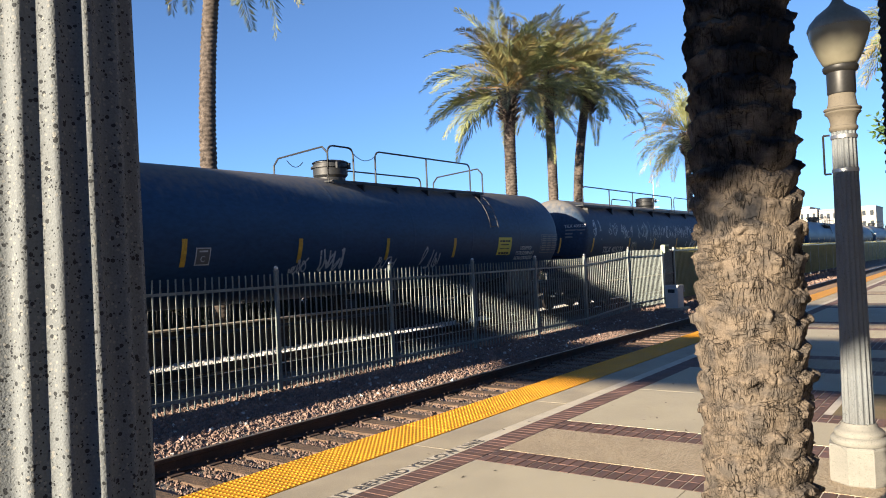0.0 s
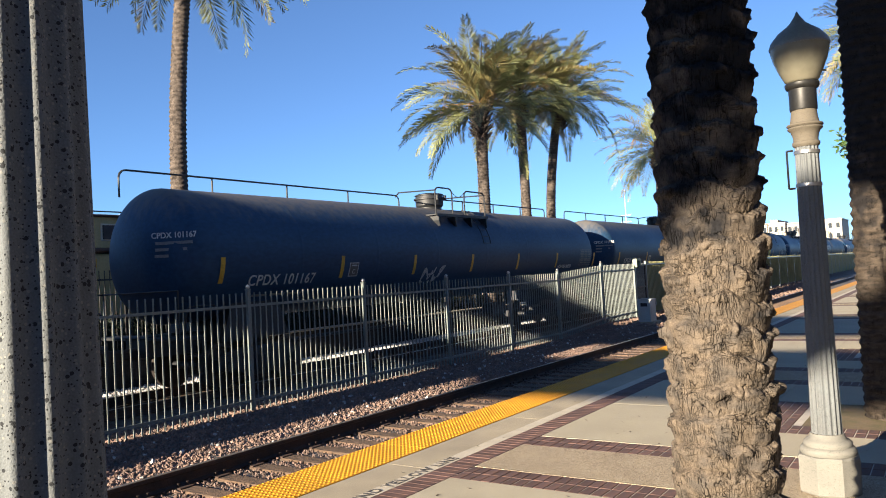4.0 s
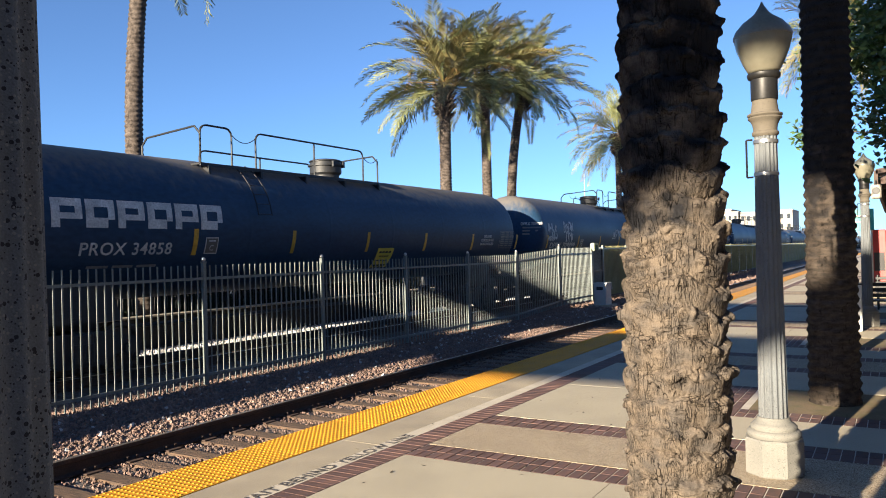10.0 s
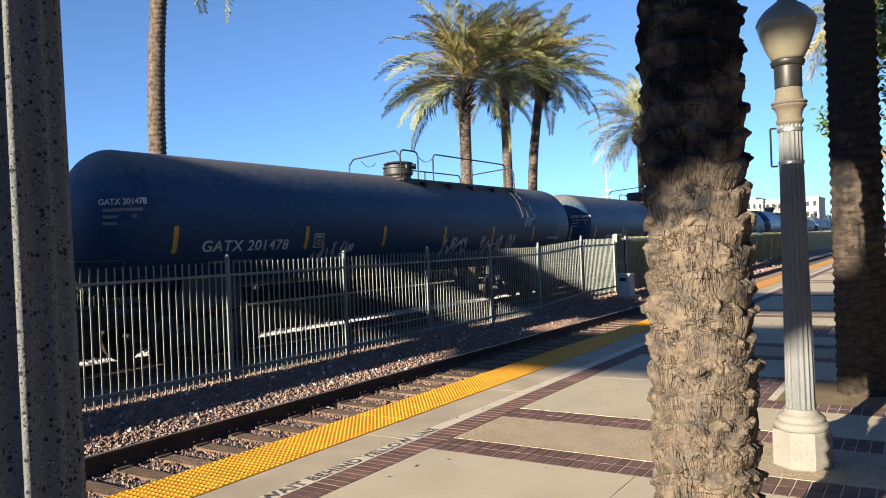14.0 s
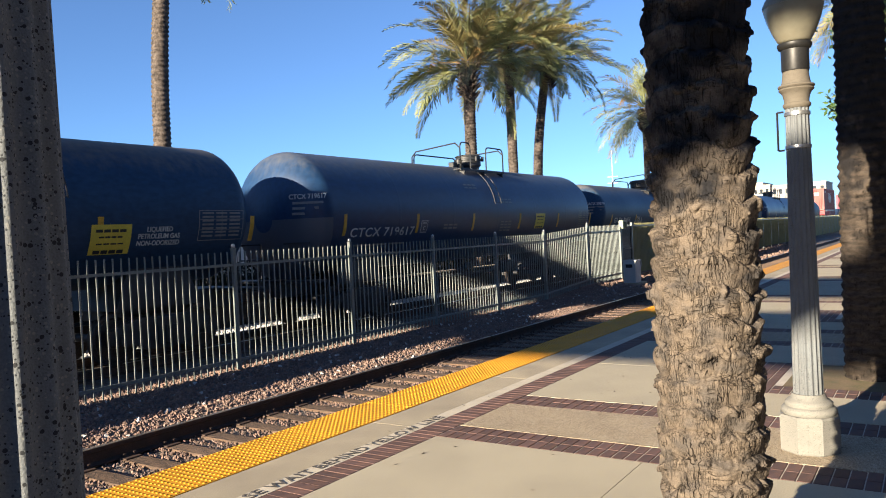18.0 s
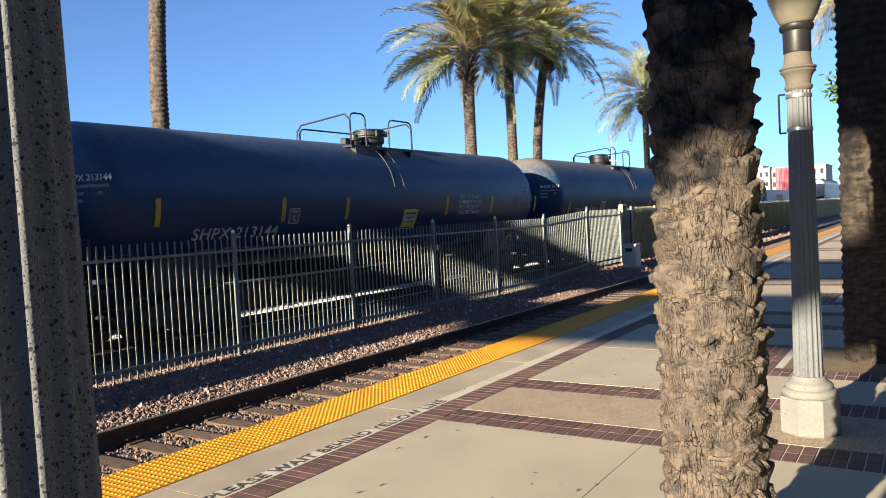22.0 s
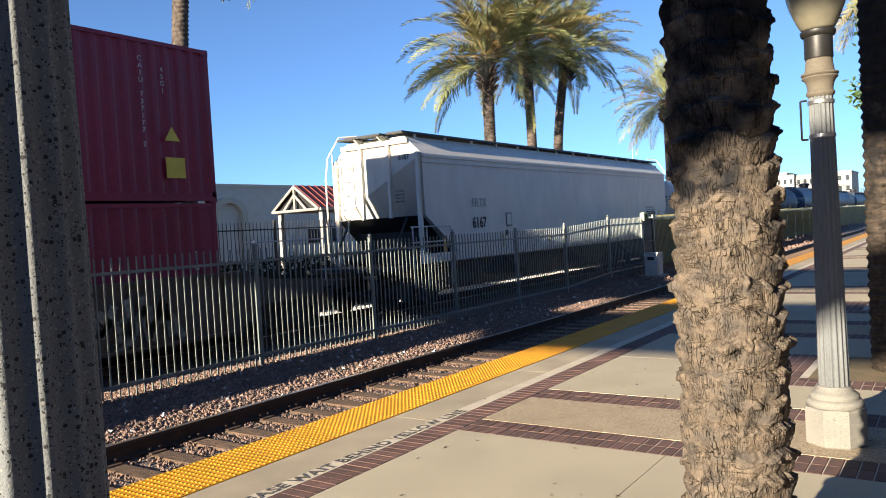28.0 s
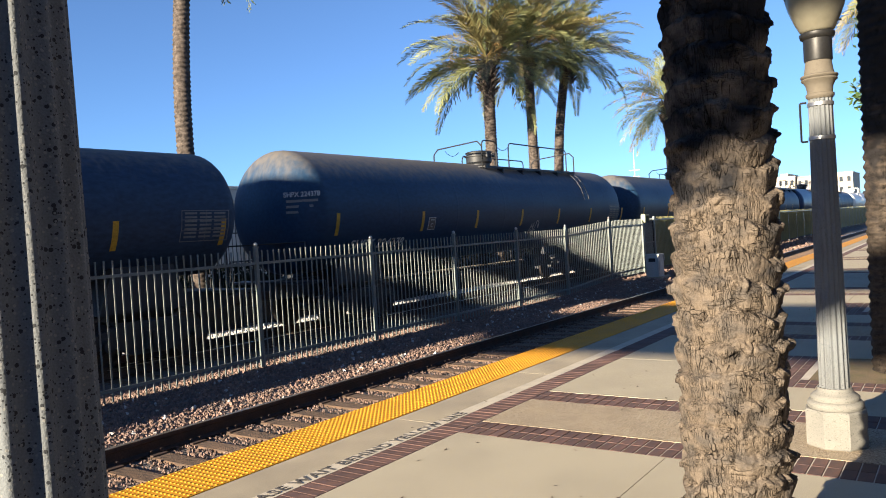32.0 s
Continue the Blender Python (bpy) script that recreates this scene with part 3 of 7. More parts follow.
# kerb strip behind the tactile tiles, in lengths
xk = PX0
while xk < PX1:
    L = 2.4 if xk < 60 else 12.0
    slab("edge_slab", xk, xk + L, -0.43, 0.0, M_CONC2)
    xk += L
slab("painted_line", PX0, PX1, -0.575, -0.43, M_TXTBAND, "pale painted warning line", gap=0.0)
words = letters("PLEASE WAIT BEHIND YELLOW LINE", 0.150, M_LETTER, "warning_words", spacing=1.06, bold=0.0025, narrow=1.0)
xsv = [v.co.x for v in words.vertices]
words.transform(Matrix.Rotation(radians(-90), 4, "X"))
words.transform(Matrix.Diagonal((2.86 / (max(xsv) - min(xsv)), 1, 1, 1)))
part("warning_words", words, None, plat, "dark stencilled capitals on the pale line", at=pose(-2.60, -0.502, 0.0012))
words2 = words.copy()
part("warning_words", words2, None, plat, "dark stencilled capitals on the pale line", at=pose(9.6, -0.502, 0.0012))

# tactile tiles with domes
tac = tagged(new("tactile_strip"), "bright yellow tactile warning strip with raised domes along the edge", "tactile paving", kind="structure")
xk = PX0
while xk < PX1:
    L = 1.22 if xk < 40 else 12.2
    gg = Geo().box((xk + L / 2, 0.305, 0.0), (L - 0.004, 0.606, 0.016), bev=0.003)
    part("tactile_tile", gg, M_YELLOW, tac)
    xk += L
dome_v = [(0.0130 * math.cos(a), 0.0130 * math.sin(a), 0.0) for a in [k * math.pi / 3 for k in range(6)]]
dome_v += [(0.0080 * math.cos(a), 0.0080 * math.sin(a), 0.006) for a in [k * math.pi / 3 for k in range(6)]]
dome_f = [(k, (k + 1) % 6, (k + 1) % 6 + 6, k + 6) for k in range(6)] + [(6, 7, 8, 9, 10, 11)]
gg = Geo()
for i in range(300):
    for j in range(13):
        x, y = -4.6 + 0.06 * i, 0.024 + 0.0465 * j
        gg.add([(x + a, y + b, 0.008 + c) for a, b, c in dome_v], dome_f)
tagged(part("tactile_domes", gg, M_YELLOW, tac, "small raised yellow domes"), kind="stuff")

# brick courses (soldier line and cross bands) with panels between
part("joint_bed", Geo().box((PX0 / 2 + PX1 / 2, -4.4, -0.012), (PX1 - PX0, 7.7, 0.012)), M_GROUT, plat, "pale mortar between the pavers")
BR_MESH = Geo().box((0, 0, -0.012), (0.192, 0.092, 0.024), bev=0.004).mesh("paver", M_BRICK)
BR_MESH2 = Geo().box((0, 0, -0.012), (0.092, 0.262, 0.024), bev=0.004).mesh("paver", M_BRICK)
brick_rng = random.Random(21)
PAVERS = []


def paver(me, x, y, turn=0):
    PAVERS.append((me, x, y, brick_rng.uniform(-0.0015, 0.0015), turn))


# soldier line beside the painted words
k = 0
xx = -9.0
while xx < 26:
    paver(BR_MESH2, xx, -0.7075)
    xx += 0.0985
# joined soldier course further off
PITCH = 5.85
gfar = Geo()
xx = 26.0
while xx < 60:
    gfar.box((xx, -0.7075, -0.012), (0.092, 0.262, 0.024))
    xx += 0.0985
gfar.box((PX1 / 2 + 30, -0.7075, -0.013), (PX1 - 60, 0.262, 0.022))


def cross_band(x0, y0, y1, near):
    """A band two pavers wide across the platform."""
    for row in range(2):
        yy = y0
        i = 0
        while yy > y1:
            if near:
                paver(BR_MESH, x0 + 0.1 + 0.2 * row, yy - 0.05)
            else:
                gfar.box((x0 + 0.1 + 0.2 * row, yy - 0.05, -0.012), (0.192, 0.092, 0.024))
            yy -= 0.1
            i += 1


def panel(x0, x1, y0, y1, material=None, name="concrete_panel"):
    slab(name, x0, x1, y0, y1, material or M_CONC, gap=0.012)


Y0, Y1 = -0.845, -8.0
for b in range(-3, 9):
    base = -1.77 + PITCH * b
    near = -1 <= b <= 2
    cross_band(base, Y0, -4.8 if near else Y1, near)
    if near:
        cross_band(base, -4.8, Y1, False)
        cross_band(base + 1.35, -4.8, Y1, False)
    cross_band(base + 1.35, Y0, -4.8 if near else Y1, near)
    panel(base + 0.40, base + 1.35, -2.9, Y0, M_AGG, "aggregate_panel")
    panel(base + 0.40, base + 1.35, -4.7, -2.9, M_AGG, "aggregate_panel")
    panel(base + 0.40, base + 1.35, Y1, -4.7, M_AGG, "aggregate_panel")
    e = base + 1.75
    w = PITCH - 1.75
    for k in range(2):
        a0, a1 = e + w / 2 * k, e + w / 2 * (k + 1)
        panel(a0, a1, -2.70, Y0)
    panel(e, e + 0.95, -4.8, -2.70)
    # brick square round the palm's planter
    for i in range(9):
        yy = -2.75
        while yy > -4.75:
            px, py = e + 1.05 + 0.2 * i, yy
            if not (e + 1.32 < px < e + 2.72 and py < -3.15):
                if near:
                    paver(BR_MESH, px, py)
                else:
                    gfar.box((px, py, -0.012), (0.192, 0.092, 0.024))
            yy -= 0.1
    slab("planter_bed", e + 1.34, e + 2.74, -4.79, -3.18, M_SOIL, "bare brown soil round the palm", z=-0.004)
    panel(e + 2.75, base + PITCH, -4.8, -2.70)
    panel(e, base + PITCH, Y1, -4.8)
panel(PX0, -1.77 - PITCH * 3, Y1, Y0)
panel(-1.77 + PITCH * 9, 110, Y1, Y0)
panel(110, PX1, Y1, Y0)
tagged(part("paver_field", gfar, M_BRICK, plat, "far bands of red-brown pavers"), kind="stuff")

# ---- fence between the tracks ----
FY = 4.95
picket_g = Geo()
picket_g.box((0, 0, 0.955), (0.020, 0.020, 1.91), bev=0.003)
PICKET = picket_g.mesh("picket", M_FENCE)
post_g = Geo().box((0, 0, 0.98), (0.065, 0.065, 1.96), bev=0.006)
post_g.box((0, 0, 1.965), (0.08, 0.08, 0.02), bev=0.006)
POST = post_g.mesh("post", M_FENCE)
fin_g = Geo().lathe([(0.012, 1.972), (0.03, 1.985), (0.036, 2.005), (0.028, 2.03), (0.006, 2.045)], n=12)
FINIAL = fin_g.mesh("finial", M_BAND, 60)


def fence_panel(x0, z0, x1, z1, y0, y1, pickets=22, finial=False):
    """Post, two rails and square pickets, from one post to the next; z is the foot's height."""
    f = thing("fence_panel", pose(x0, y0, z0), "olive-painted steel fence panel with thin pickets and a post", "fence", "fence panels between the tracks")
    p = part("post", POST, None, f)
    if finial:
        part("finial", FINIAL, None, f, "small bright round post cap")
    dx, dy, dz = x1 - x0, y1 - y0, z1 - z0
    for h in (0.16, 1.70):
        r = Geo()
        m = 8
        a, b = Vector((0.03, 0, h)), Vector((dx - 0.03, dy, h + dz))
        q = (b - a).to_track_quat("X", "Z").to_matrix()
        r.box((a + b) / 2, ((b - a).length, 0.032, 0.042), q)
        part("fence_rail", r, M_FENCE, f)
    for k in range(1, pickets + 1):
        w = k / (pickets + 1)
        part("picket", PICKET, None, f, at=pose(dx * w, dy * w, dz * w))
    return f


S = 2.9
X1 = 1.13
posts = [X1 + S * k for k in range(-4, 5)]
for k in range(len(posts) - 1):
    fence_panel(posts[k], -0.25, posts[k + 1], -0.25, FY, FY, finial=True)
fence_panel(posts[-1], -0.25, 16.0, -0.08, FY, FY, 24, True)
fence_panel(16.0, -0.08, 19.3, -0.08, FY, FY + 0.08, 24, True)

# olive fence with infill panels beyond the gate
gx = 20.6
k = 0
while gx < 118:
    f = thing("fence_panel", pose(gx, FY + 0.1, -0.12), "olive steel fence panel with solid ribbed infill", "fence", "solid fence panels beyond the gate")
    part("post", Geo().box((0, 0, 1.0), (0.075, 0.075, 2.06), bev=0.006), M_FENCE, f)
    part("infill", Geo().box((1.45, 0, 0.98), (2.80, 0.02, 1.76), bev=0.004), M_FENCE2, f, "olive sheet infill")
    part("fence_rail", Geo().box((1.45, -0.025, 1.9), (2.82, 0.04, 0.05)), M_FENCE, f)
    ribs = Geo()
    for j in range(1, 20 if gx < 60 else 8):
        ribs.rod((2.9 * j / (20 if gx < 60 else 8), -0.03, 0.1), (2.9 * j / (20 if gx < 60 else 8), -0.03, 2.0), 0.014, n=5)
    part("rib", ribs, M_FENCE2, f)
    gx += 2.9
# gate post with its latch box, and the cabinet beside it
f = thing("gate", pose(19.35, FY + 0.08, -0.10), "dark olive pedestrian gate with a pale latch housing", "gate")
part("post", Geo().box((0, 0, 1.03), (0.09, 0.09, 2.1), bev=0.008), M_FENCE, f)
leaf = part("gate_leaf", Geo().box((0.08, 0.02, 0.98), (0.05, 0.05, 1.80)).box((1.14, 0.02, 0.98), (0.05, 0.05, 1.80)).box((0.61, 0.02, 0.12), (1.06, 0.04, 0.05)).box((0.61, 0.02, 1.05), (1.06, 0.04, 0.05)).box((0.61, 0.02, 1.86), (1.06, 0.04, 0.05)), M_BFENCE, f, "dark gate leaf with a picket infill")
for k in range(9):
    part("picket", PICKET, None, leaf, at=pose(0.18 + 0.107 * k, 0.02, 0.02))
part("mesh_plate", Geo().box((0.61, 0.045, 0.98), (1.02, 0.008, 1.72)), M_BFENCE, leaf, "dark perforated mesh plate")
part("latch_housing", Geo().box((0.16, -0.06, 2.06), (0.46, 0.14, 0.07), bev=0.01).box((-0.04, -0.06, 1.92), (0.07, 0.14, 0.26), bev=0.01).box((0.36, -0.06, 1.94), (0.07, 0.14, 0.22), bev=0.01), M_LATCH, f, "pale green box frame on the post")
c = thing("signal_cabinet", pose(18.9, FY - 0.45, -0.30), "small pale grey trackside equipment cabinet", "cabinet")
part("body", Geo().prism([(-0.30, 0.06), (0.30, 0.06), (0.30, 0.62), (0.22, 0.82), (-0.24, 0.82), (-0.30, 0.74)], -0.22, 0.22), M_BOXGREY, c)
part("hood", Geo().prism([(-0.27, 0.82), (0.24, 0.82), (0.34, 0.60), (0.36, 0.62), (0.26, 0.86), (-0.27, 0.86)], -0.25, 0.25), M_BOXGREY, c)
part("door", Geo().box((0, -0.232, 0.40), (0.44, 0.015, 0.50), bev=0.005), M_BOXGREY, c)
part("vent", Geo().box((-0.304, 0.0, 0.66), (0.01, 0.24, 0.12)), M_DARKMARK, c)
part("foot_slab", Geo().box((0.05, 0, 0.02), (0.95, 0.70, 0.10), bev=0.01), M_CONC2, c, "concrete foot slab")

# ---- lamp posts ----
def lamp_post(x, y, turn=0):
    ob = thing("street_lamp", pose(x, y, 0, 0, 0, turn), "fluted pale terrazzo lamp post with an acorn globe", "lamp post", "lamp posts along the platform")
    o8 = []
    g = Geo()
    for z, r in ((0.0, 0.215), (0.012, 0.222), (0.262, 0.222), (0.278, 0.212)):
        o8.append((r, z))
    g.lathe(o8, n=8, m=Matrix.Rotation(radians(22.5 + 8), 4, "Z"))
    part("plinth", g, M_PLINTH, ob, "octagonal speckled stone plinth", smooth=25)
    g = Geo().lathe([(0.185, 0.278), (0.195, 0.295), (0.195, 0.315), (0.182, 0.332), (0.165, 0.338), (0.168, 0.352), (0.168, 0.366), (0.150, 0.384), (0.128, 0.395), (0.116, 0.43)], n=40)
    part("base_moulding", g, M_PLINTH, ob, smooth=50)
    # fluted shaft: sixteen hollows
    g = Geo()
    nz, fl = 28, 16
    seg = fl * 14
    vs, fs = [], []
    for i in range(nz + 1):
        w = i / nz
        z = 0.42 + (2.60 - 0.42) * w
        r = 0.1075 - 0.0245 * w
        for k in range(seg):
            a = 2 * math.pi * k / seg
            u = (k % 14) / 14
            hollow = math.sin(math.pi * (u - 0.09) / 0.82) if 0.09 < u < 0.91 else 0.0
            rr = r * (1 - 0.105 * hollow)
            vs.append((rr * math.cos(a), rr * math.sin(a), z))
    for i in range(nz):
        for k in range(seg):
            j = (k + 1) % seg
            fs.append((i * seg + k, i * seg + j, (i + 1) * seg + j, (i + 1) * seg + k))
    g.add(vs, fs)
    part("shaft", g, M_LAMPSTONE, ob, "fluted tapering shaft of speckled stone", smooth=40)
    g = Geo().lathe([(0.083, 2.59), (0.097, 2.605), (0.099, 2.615), (0.097, 2.627), (0.088, 2.632), (0.088, 2.655), (0.094, 2.685), (0.106, 2.712), (0.121, 2.724), (0.125, 2.731), (0.121, 2.739), (0.115, 2.742), (0.126, 2.748), (0.130, 2.756), (0.126, 2.765), (0.105, 2.772), (0.100, 2.79), (0.094, 2.83), (0.090, 2.87)], n=32)
    part("capital", g, M_CAPSTONE, ob, "tan moulded capital", smooth=45)
    for z in (2.30, 2.55):
        part("steel_band", Geo().lathe([(0.088, z - 0.014), (0.092, z - 0.012), (0.092, z + 0.012), (0.088, z + 0.014)], n=28), M_BAND, ob, "bright steel strap", smooth=40)
    g = Geo().pipe([(-0.03, 0.09, 2.28), (-0.035, 0.135, 2.28), (-0.035, 0.135, 2.57), (-0.03, 0.09, 2.57)], 0.008)
    part("banner_bracket", g, M_COLLAR, ob)
    part("collar", Geo().lathe([(0.095, 2.87), (0.098, 2.88), (0.098, 3.03), (0.115, 3.04), (0.122, 3.06), (0.122, 3.075), (0.105, 3.085)], n=32), M_COLLAR, ob, "dark bronze collar", smooth=45)
    part("globe", Geo().lathe([(0.10, 3.08), (0.12, 3.10), (0.155, 3.17), (0.19, 3.26), (0.207, 3.33), (0.210, 3.36)], n=36), M_GLOBE, ob, "tan acrylic acorn globe", smooth=60)
    part("globe_cap", Geo().lathe([(0.214, 3.355), (0.216, 3.37), (0.20, 3.41), (0.15, 3.47), (0.09, 3.515), (0.06, 3.54), (0.05, 3.555), (0.02, 3.60), (0.004, 3.635)], n=36), M_GCAP, ob, "bronze-tinted finial cap", smooth=60)
    return ob


LAMP_Y = -3.735
first_lamp = lamp_post(-0.95, LAMP_Y)
for lx, ly in ((-6.828, LAMP_Y), (4.95, -3.8), (10.85, -4.04)):
    copy_thing(first_lamp, pose(lx, ly, 0, 0, 0, -1.5 if lx < -5 else 0))


# ---- palms ----
def bark_column(h, r0, r1, rows, nz, seg, depth, seed, lean=0.0, curve=0.0, fine=False):
    """A palm trunk of swollen, overlapping leaf scars with cracks between them and ragged fibres on them."""
    rng = random.Random(seed)
    g = Geo()
    vs, fs = [], []
    per = 4 if fine else 5
    pitch = h / rows
    arc = 2 * math.pi * r0
    scars = []
    for j in range(-1, rows + 2):
        shift = rng.uniform(0, 1) + 0.5 * (j % 2)
        row = []
        for i in range(per):
            ca = ((i + shift) / per + rng.uniform(-0.05, 0.05)) % 1.0 * arc
            cz = (j + 0.5 + rng.uniform(-0.28, 0.28)) * pitch
            row.append((ca, cz, arc / per * rng.uniform(1.0, 1.5), pitch * rng.uniform(0.75, 1.05), rng.uniform(0.7, 1.15), rng.uniform(-0.10, 0.10)))
        scars.append(row)
    levels = [h * i / nz for i in range(nz + 1)]
    if fine:
        levels = [3.6 * i / nz for i in range(nz)] + [3.6 + (h - 3.6) * i / 90 for i in range(91)]
        nz = len(levels) - 1
    for z in levels:
        r = r0 + (r1 - r0) * (z / h)
        j0 = int(z / pitch) + 1
        near = scars[max(0, j0 - 1)] + scars[min(rows + 2, j0)] + scars[min(rows + 2, j0 + 1)]
        for k in range(seg):
            w = 2 * math.pi * k / seg
            ax, ay = math.cos(w), math.sin(w)
            a = arc * k / seg
            wob = noise.noise((ax * 2.2, ay * 2.2, z * 5 + seed)) * 0.03
            best, second = -1.0, -1.0
            for ca, cz, wa, wz, hh, til in near:
                da = a - ca
                if da > arc / 2:
                    da -= arc
                elif da < -arc / 2:
                    da += arc
                dz = z - cz + til * da + wob - 0.30 * da * da / wa
                q = (da / wa) ** 2 + (dz / (wz * (1.15 if dz > 0 else 0.6))) ** 2
                v = hh * (1 - q)
                if v > best:
                    best, second = v, best
                elif v > second:
                    second = v
            body = max(-0.25, best) if best < 0 else best ** 0.6
            gap = best - second
            d = body - (0.16 * (1 - gap / 0.07) if gap < 0.07 else 0.0)
            if fine:
                # broad leaf bases that wander and overlap: each swells upwards and is cut off in a ragged lip
                n1 = noise.noise((ax * 1.3, ay * 1.3, z * 2.2 + seed))
                n2 = noise.noise((ax * 3.1, ay * 3.1, z * 3.5 + seed * 2))
                u = z / pitch + 0.50 * n1 + 0.24 * n2 + 0.05 * noise.noise((ax * 14, ay * 14, z * 9))
                ring = math.floor(u)
                u -= ring
                swell = 0.90 + 0.60 * noise.noise((ax * 1.9 + ring * 3.7, ay * 1.9, ring * 1.9))
                lip = 0.80 + 0.12 * noise.noise((ax * 8 + ring, ay * 8, ring))
                d = swell * (0.15 + 0.85 * (u / lip) ** 0.8 if u < lip else max(0.0, 1 - (u - lip) / (1 - lip) * 1.1)) + 0.25 * n2
                # wrinkles that run with the folds
                d += 0.12 * noise.noise((ax * 2.5 + ring, ay * 2.5, u * 12 + 3 * n1)) + 0.05 * noise.noise((ax * 9, ay * 9, z * 60))
                # upright splits, deepest near the lip
                v = noise.noise((a * 24 + ring * 5.3 + 0.8 * math.sin(z * 14 + ring), z * 5.0, seed + ring))
                gate = noise.noise((a * 7 + ring, z * 8, seed + 9))
                if abs(v) < 0.07 and gate > -0.1:
                    d -= (0.10 + 0.25 * u) * (1 - abs(v) / 0.07) * min(1.0, (gate + 0.1) * 5)
                # frayed flakes standing off the lips
                fl_ = noise.noise((a * 22, z * 13, ring + seed))
                if u > 0.55 and fl_ > 0.22:
                    d += min(0.55, 2.2 * (fl_ - 0.22))
                d += 0.06 * noise.noise((ax * 26, ay * 26, z * 26))
            else:
                u = (z / pitch + 0.2 * math.sin(w + seed) + 0.25 * noise.noise((ax * 1.5, ay * 1.5, z + seed))) % 1.0
                d = 0.3 * d + 1.15 * (u / 0.45 if u < 0.45 else (1 - u) / 0.55) + 0.18 * noise.noise((ax * 9, ay * 9, z * 14 + seed))
            rr = r + depth * (d - 0.45)
            cx = lean * z + curve * math.sin(z / h * math.pi)
            vs.append((rr * ax + cx, rr * ay, z))
    for i in range(nz):
        for k in range(seg):
            j = (k + 1) % seg
            fs.append((i * seg + k, i * seg + j, (i + 1) * seg + j, (i + 1) * seg + k))
    return g.add(vs, fs)


def frond_geo(g, m, length, droop, pairs, leaf, rng):
    """One feather leaf: a drooping midrib with narrow leaflets on both sides."""
    pts = []
    p = Vector((0, 0, 0))
    ang = 0.0
    step = length / 12
    for i in range(13):
        pts.append(p.copy())
        ang = -droop * (i / 12) ** 1.5
        p = p + Vector((math.cos(ang) * step, 0, math.sin(ang) * step))
    for i in range(0, 12, 2):
        w0, w1 = 0.035 * (1 - i / 13), 0.035 * (1 - (i + 2) / 13)
        a, b = pts[i], pts[i + 2]
        g.add([m @ (a + Vector((0, -w0, 0))), m @ (a + Vector((0, w0, 0))), m @ (b + Vector((0, w1, 0))), m @ (b + Vector((0, -w1, 0)))], [(0, 1, 2, 3)])
    for i in range(pairs):
        t = 0.16 + 0.84 * i / pairs
        f = t * 12
        k = min(11, int(f))
        base = pts[k].lerp(pts[k + 1], f - k)
        d = (pts[k + 1] - pts[k]).normalized()
        up = Vector((-d.z, 0, d.x))
        L = leaf * (0.55 + 0.9 * t if t < 0.45 else 1.0 - 0.75 * (t - 0.45) / 0.55) * rng.uniform(0.8, 1.15)
        for side in (-1, 1):
            out = (d * rng.uniform(0.55, 0.9) + Vector((0, side, 0)) * 0.75 + up * rng.uniform(-0.1, 0.42)).normalized()
            tip = base + out * L + Vector((0, 0, -0.22 * L * L))
            wide = d * 0.026
            mid = base + out * L * 0.5
            g.add([m @ (base - wide * 0.5), m @ (mid + wide * 0.9), m @ tip, m @ (mid - wide * 0.9)], [(0, 1, 2, 3)])


def crown_meshes(seed, count, length, leaf, pairs, low=-42):
    """Green fronds, yellowing fronds and date stalks of one crown, as three meshes."""
    rng = random.Random(seed)
    green, dry, stalks = Geo(), Geo(), Geo()
    for i in range(count):
        w = i / count
        el = 82 - (82 - low) * w ** 0.82 + rng.uniform(-7, 7)
        az = i * 137.5 + rng.uniform(-14, 14)
        m = Matrix.Rotation(radians(az), 4, "Z") @ Matrix.Translation((0.12, 0, 0.25 - 0.5 * w)) @ Matrix.Rotation(radians(-el), 4, "Y") @ Matrix.Rotation(rng.uniform(-0.5, 0.5), 4, "X")
        frond_geo(dry if (rng.random() < 0.24 and 0.15 < w) else green, m, length * rng.uniform(0.85, 1.1), rng.uniform(0.75, 1.35) + 0.25 * (1 - w), pairs, leaf, rng)
    for i in range(9):
        az, el = rng.uniform(0, 6.28), rng.uniform(0.1, 0.7)
        d = Vector((math.cos(az) * math.cos(el), math.sin(az) * math.cos(el), math.sin(el)))
        e = d * 1.3 + Vector((0, 0, -0.1))
        stalks.rod((0, 0, 0.1), e, 0.025, 0.012, n=5)
        for _ in range(26):
            q = e + Vector((rng.uniform(-0.3, 0.3), rng.uniform(-0.3, 0.3), -rng.uniform(0.1, 0.6)))
            stalks.rod(e, q, 0.006, 0.003, n=3, caps=False)
    # dead leaf bases under the crown
    boots = Geo()
    for i in range(60):
        az = i * 2.4 + rng.uniform(-0.2, 0.2)
        z = -0.15 - 1.1 * (i / 60)
        r = 0.30 * (1 - 0.25 * i / 60)
        d = Vector((math.cos(az), math.sin(az), 0.9)).normalized()
        b = Vector((math.cos(az) * r * 0.6, math.sin(az) * r * 0.6, z))
        boots.rod(b, b + d * rng.uniform(0.22, 0.4), 0.06, 0.03, n=5)
    return green.mesh("frond", M_FROND), dry.mesh("dry_frond", M_FRONDY), stalks.mesh("date_stalk", M_STALK), boots.mesh("leaf_base", M_BARK2)


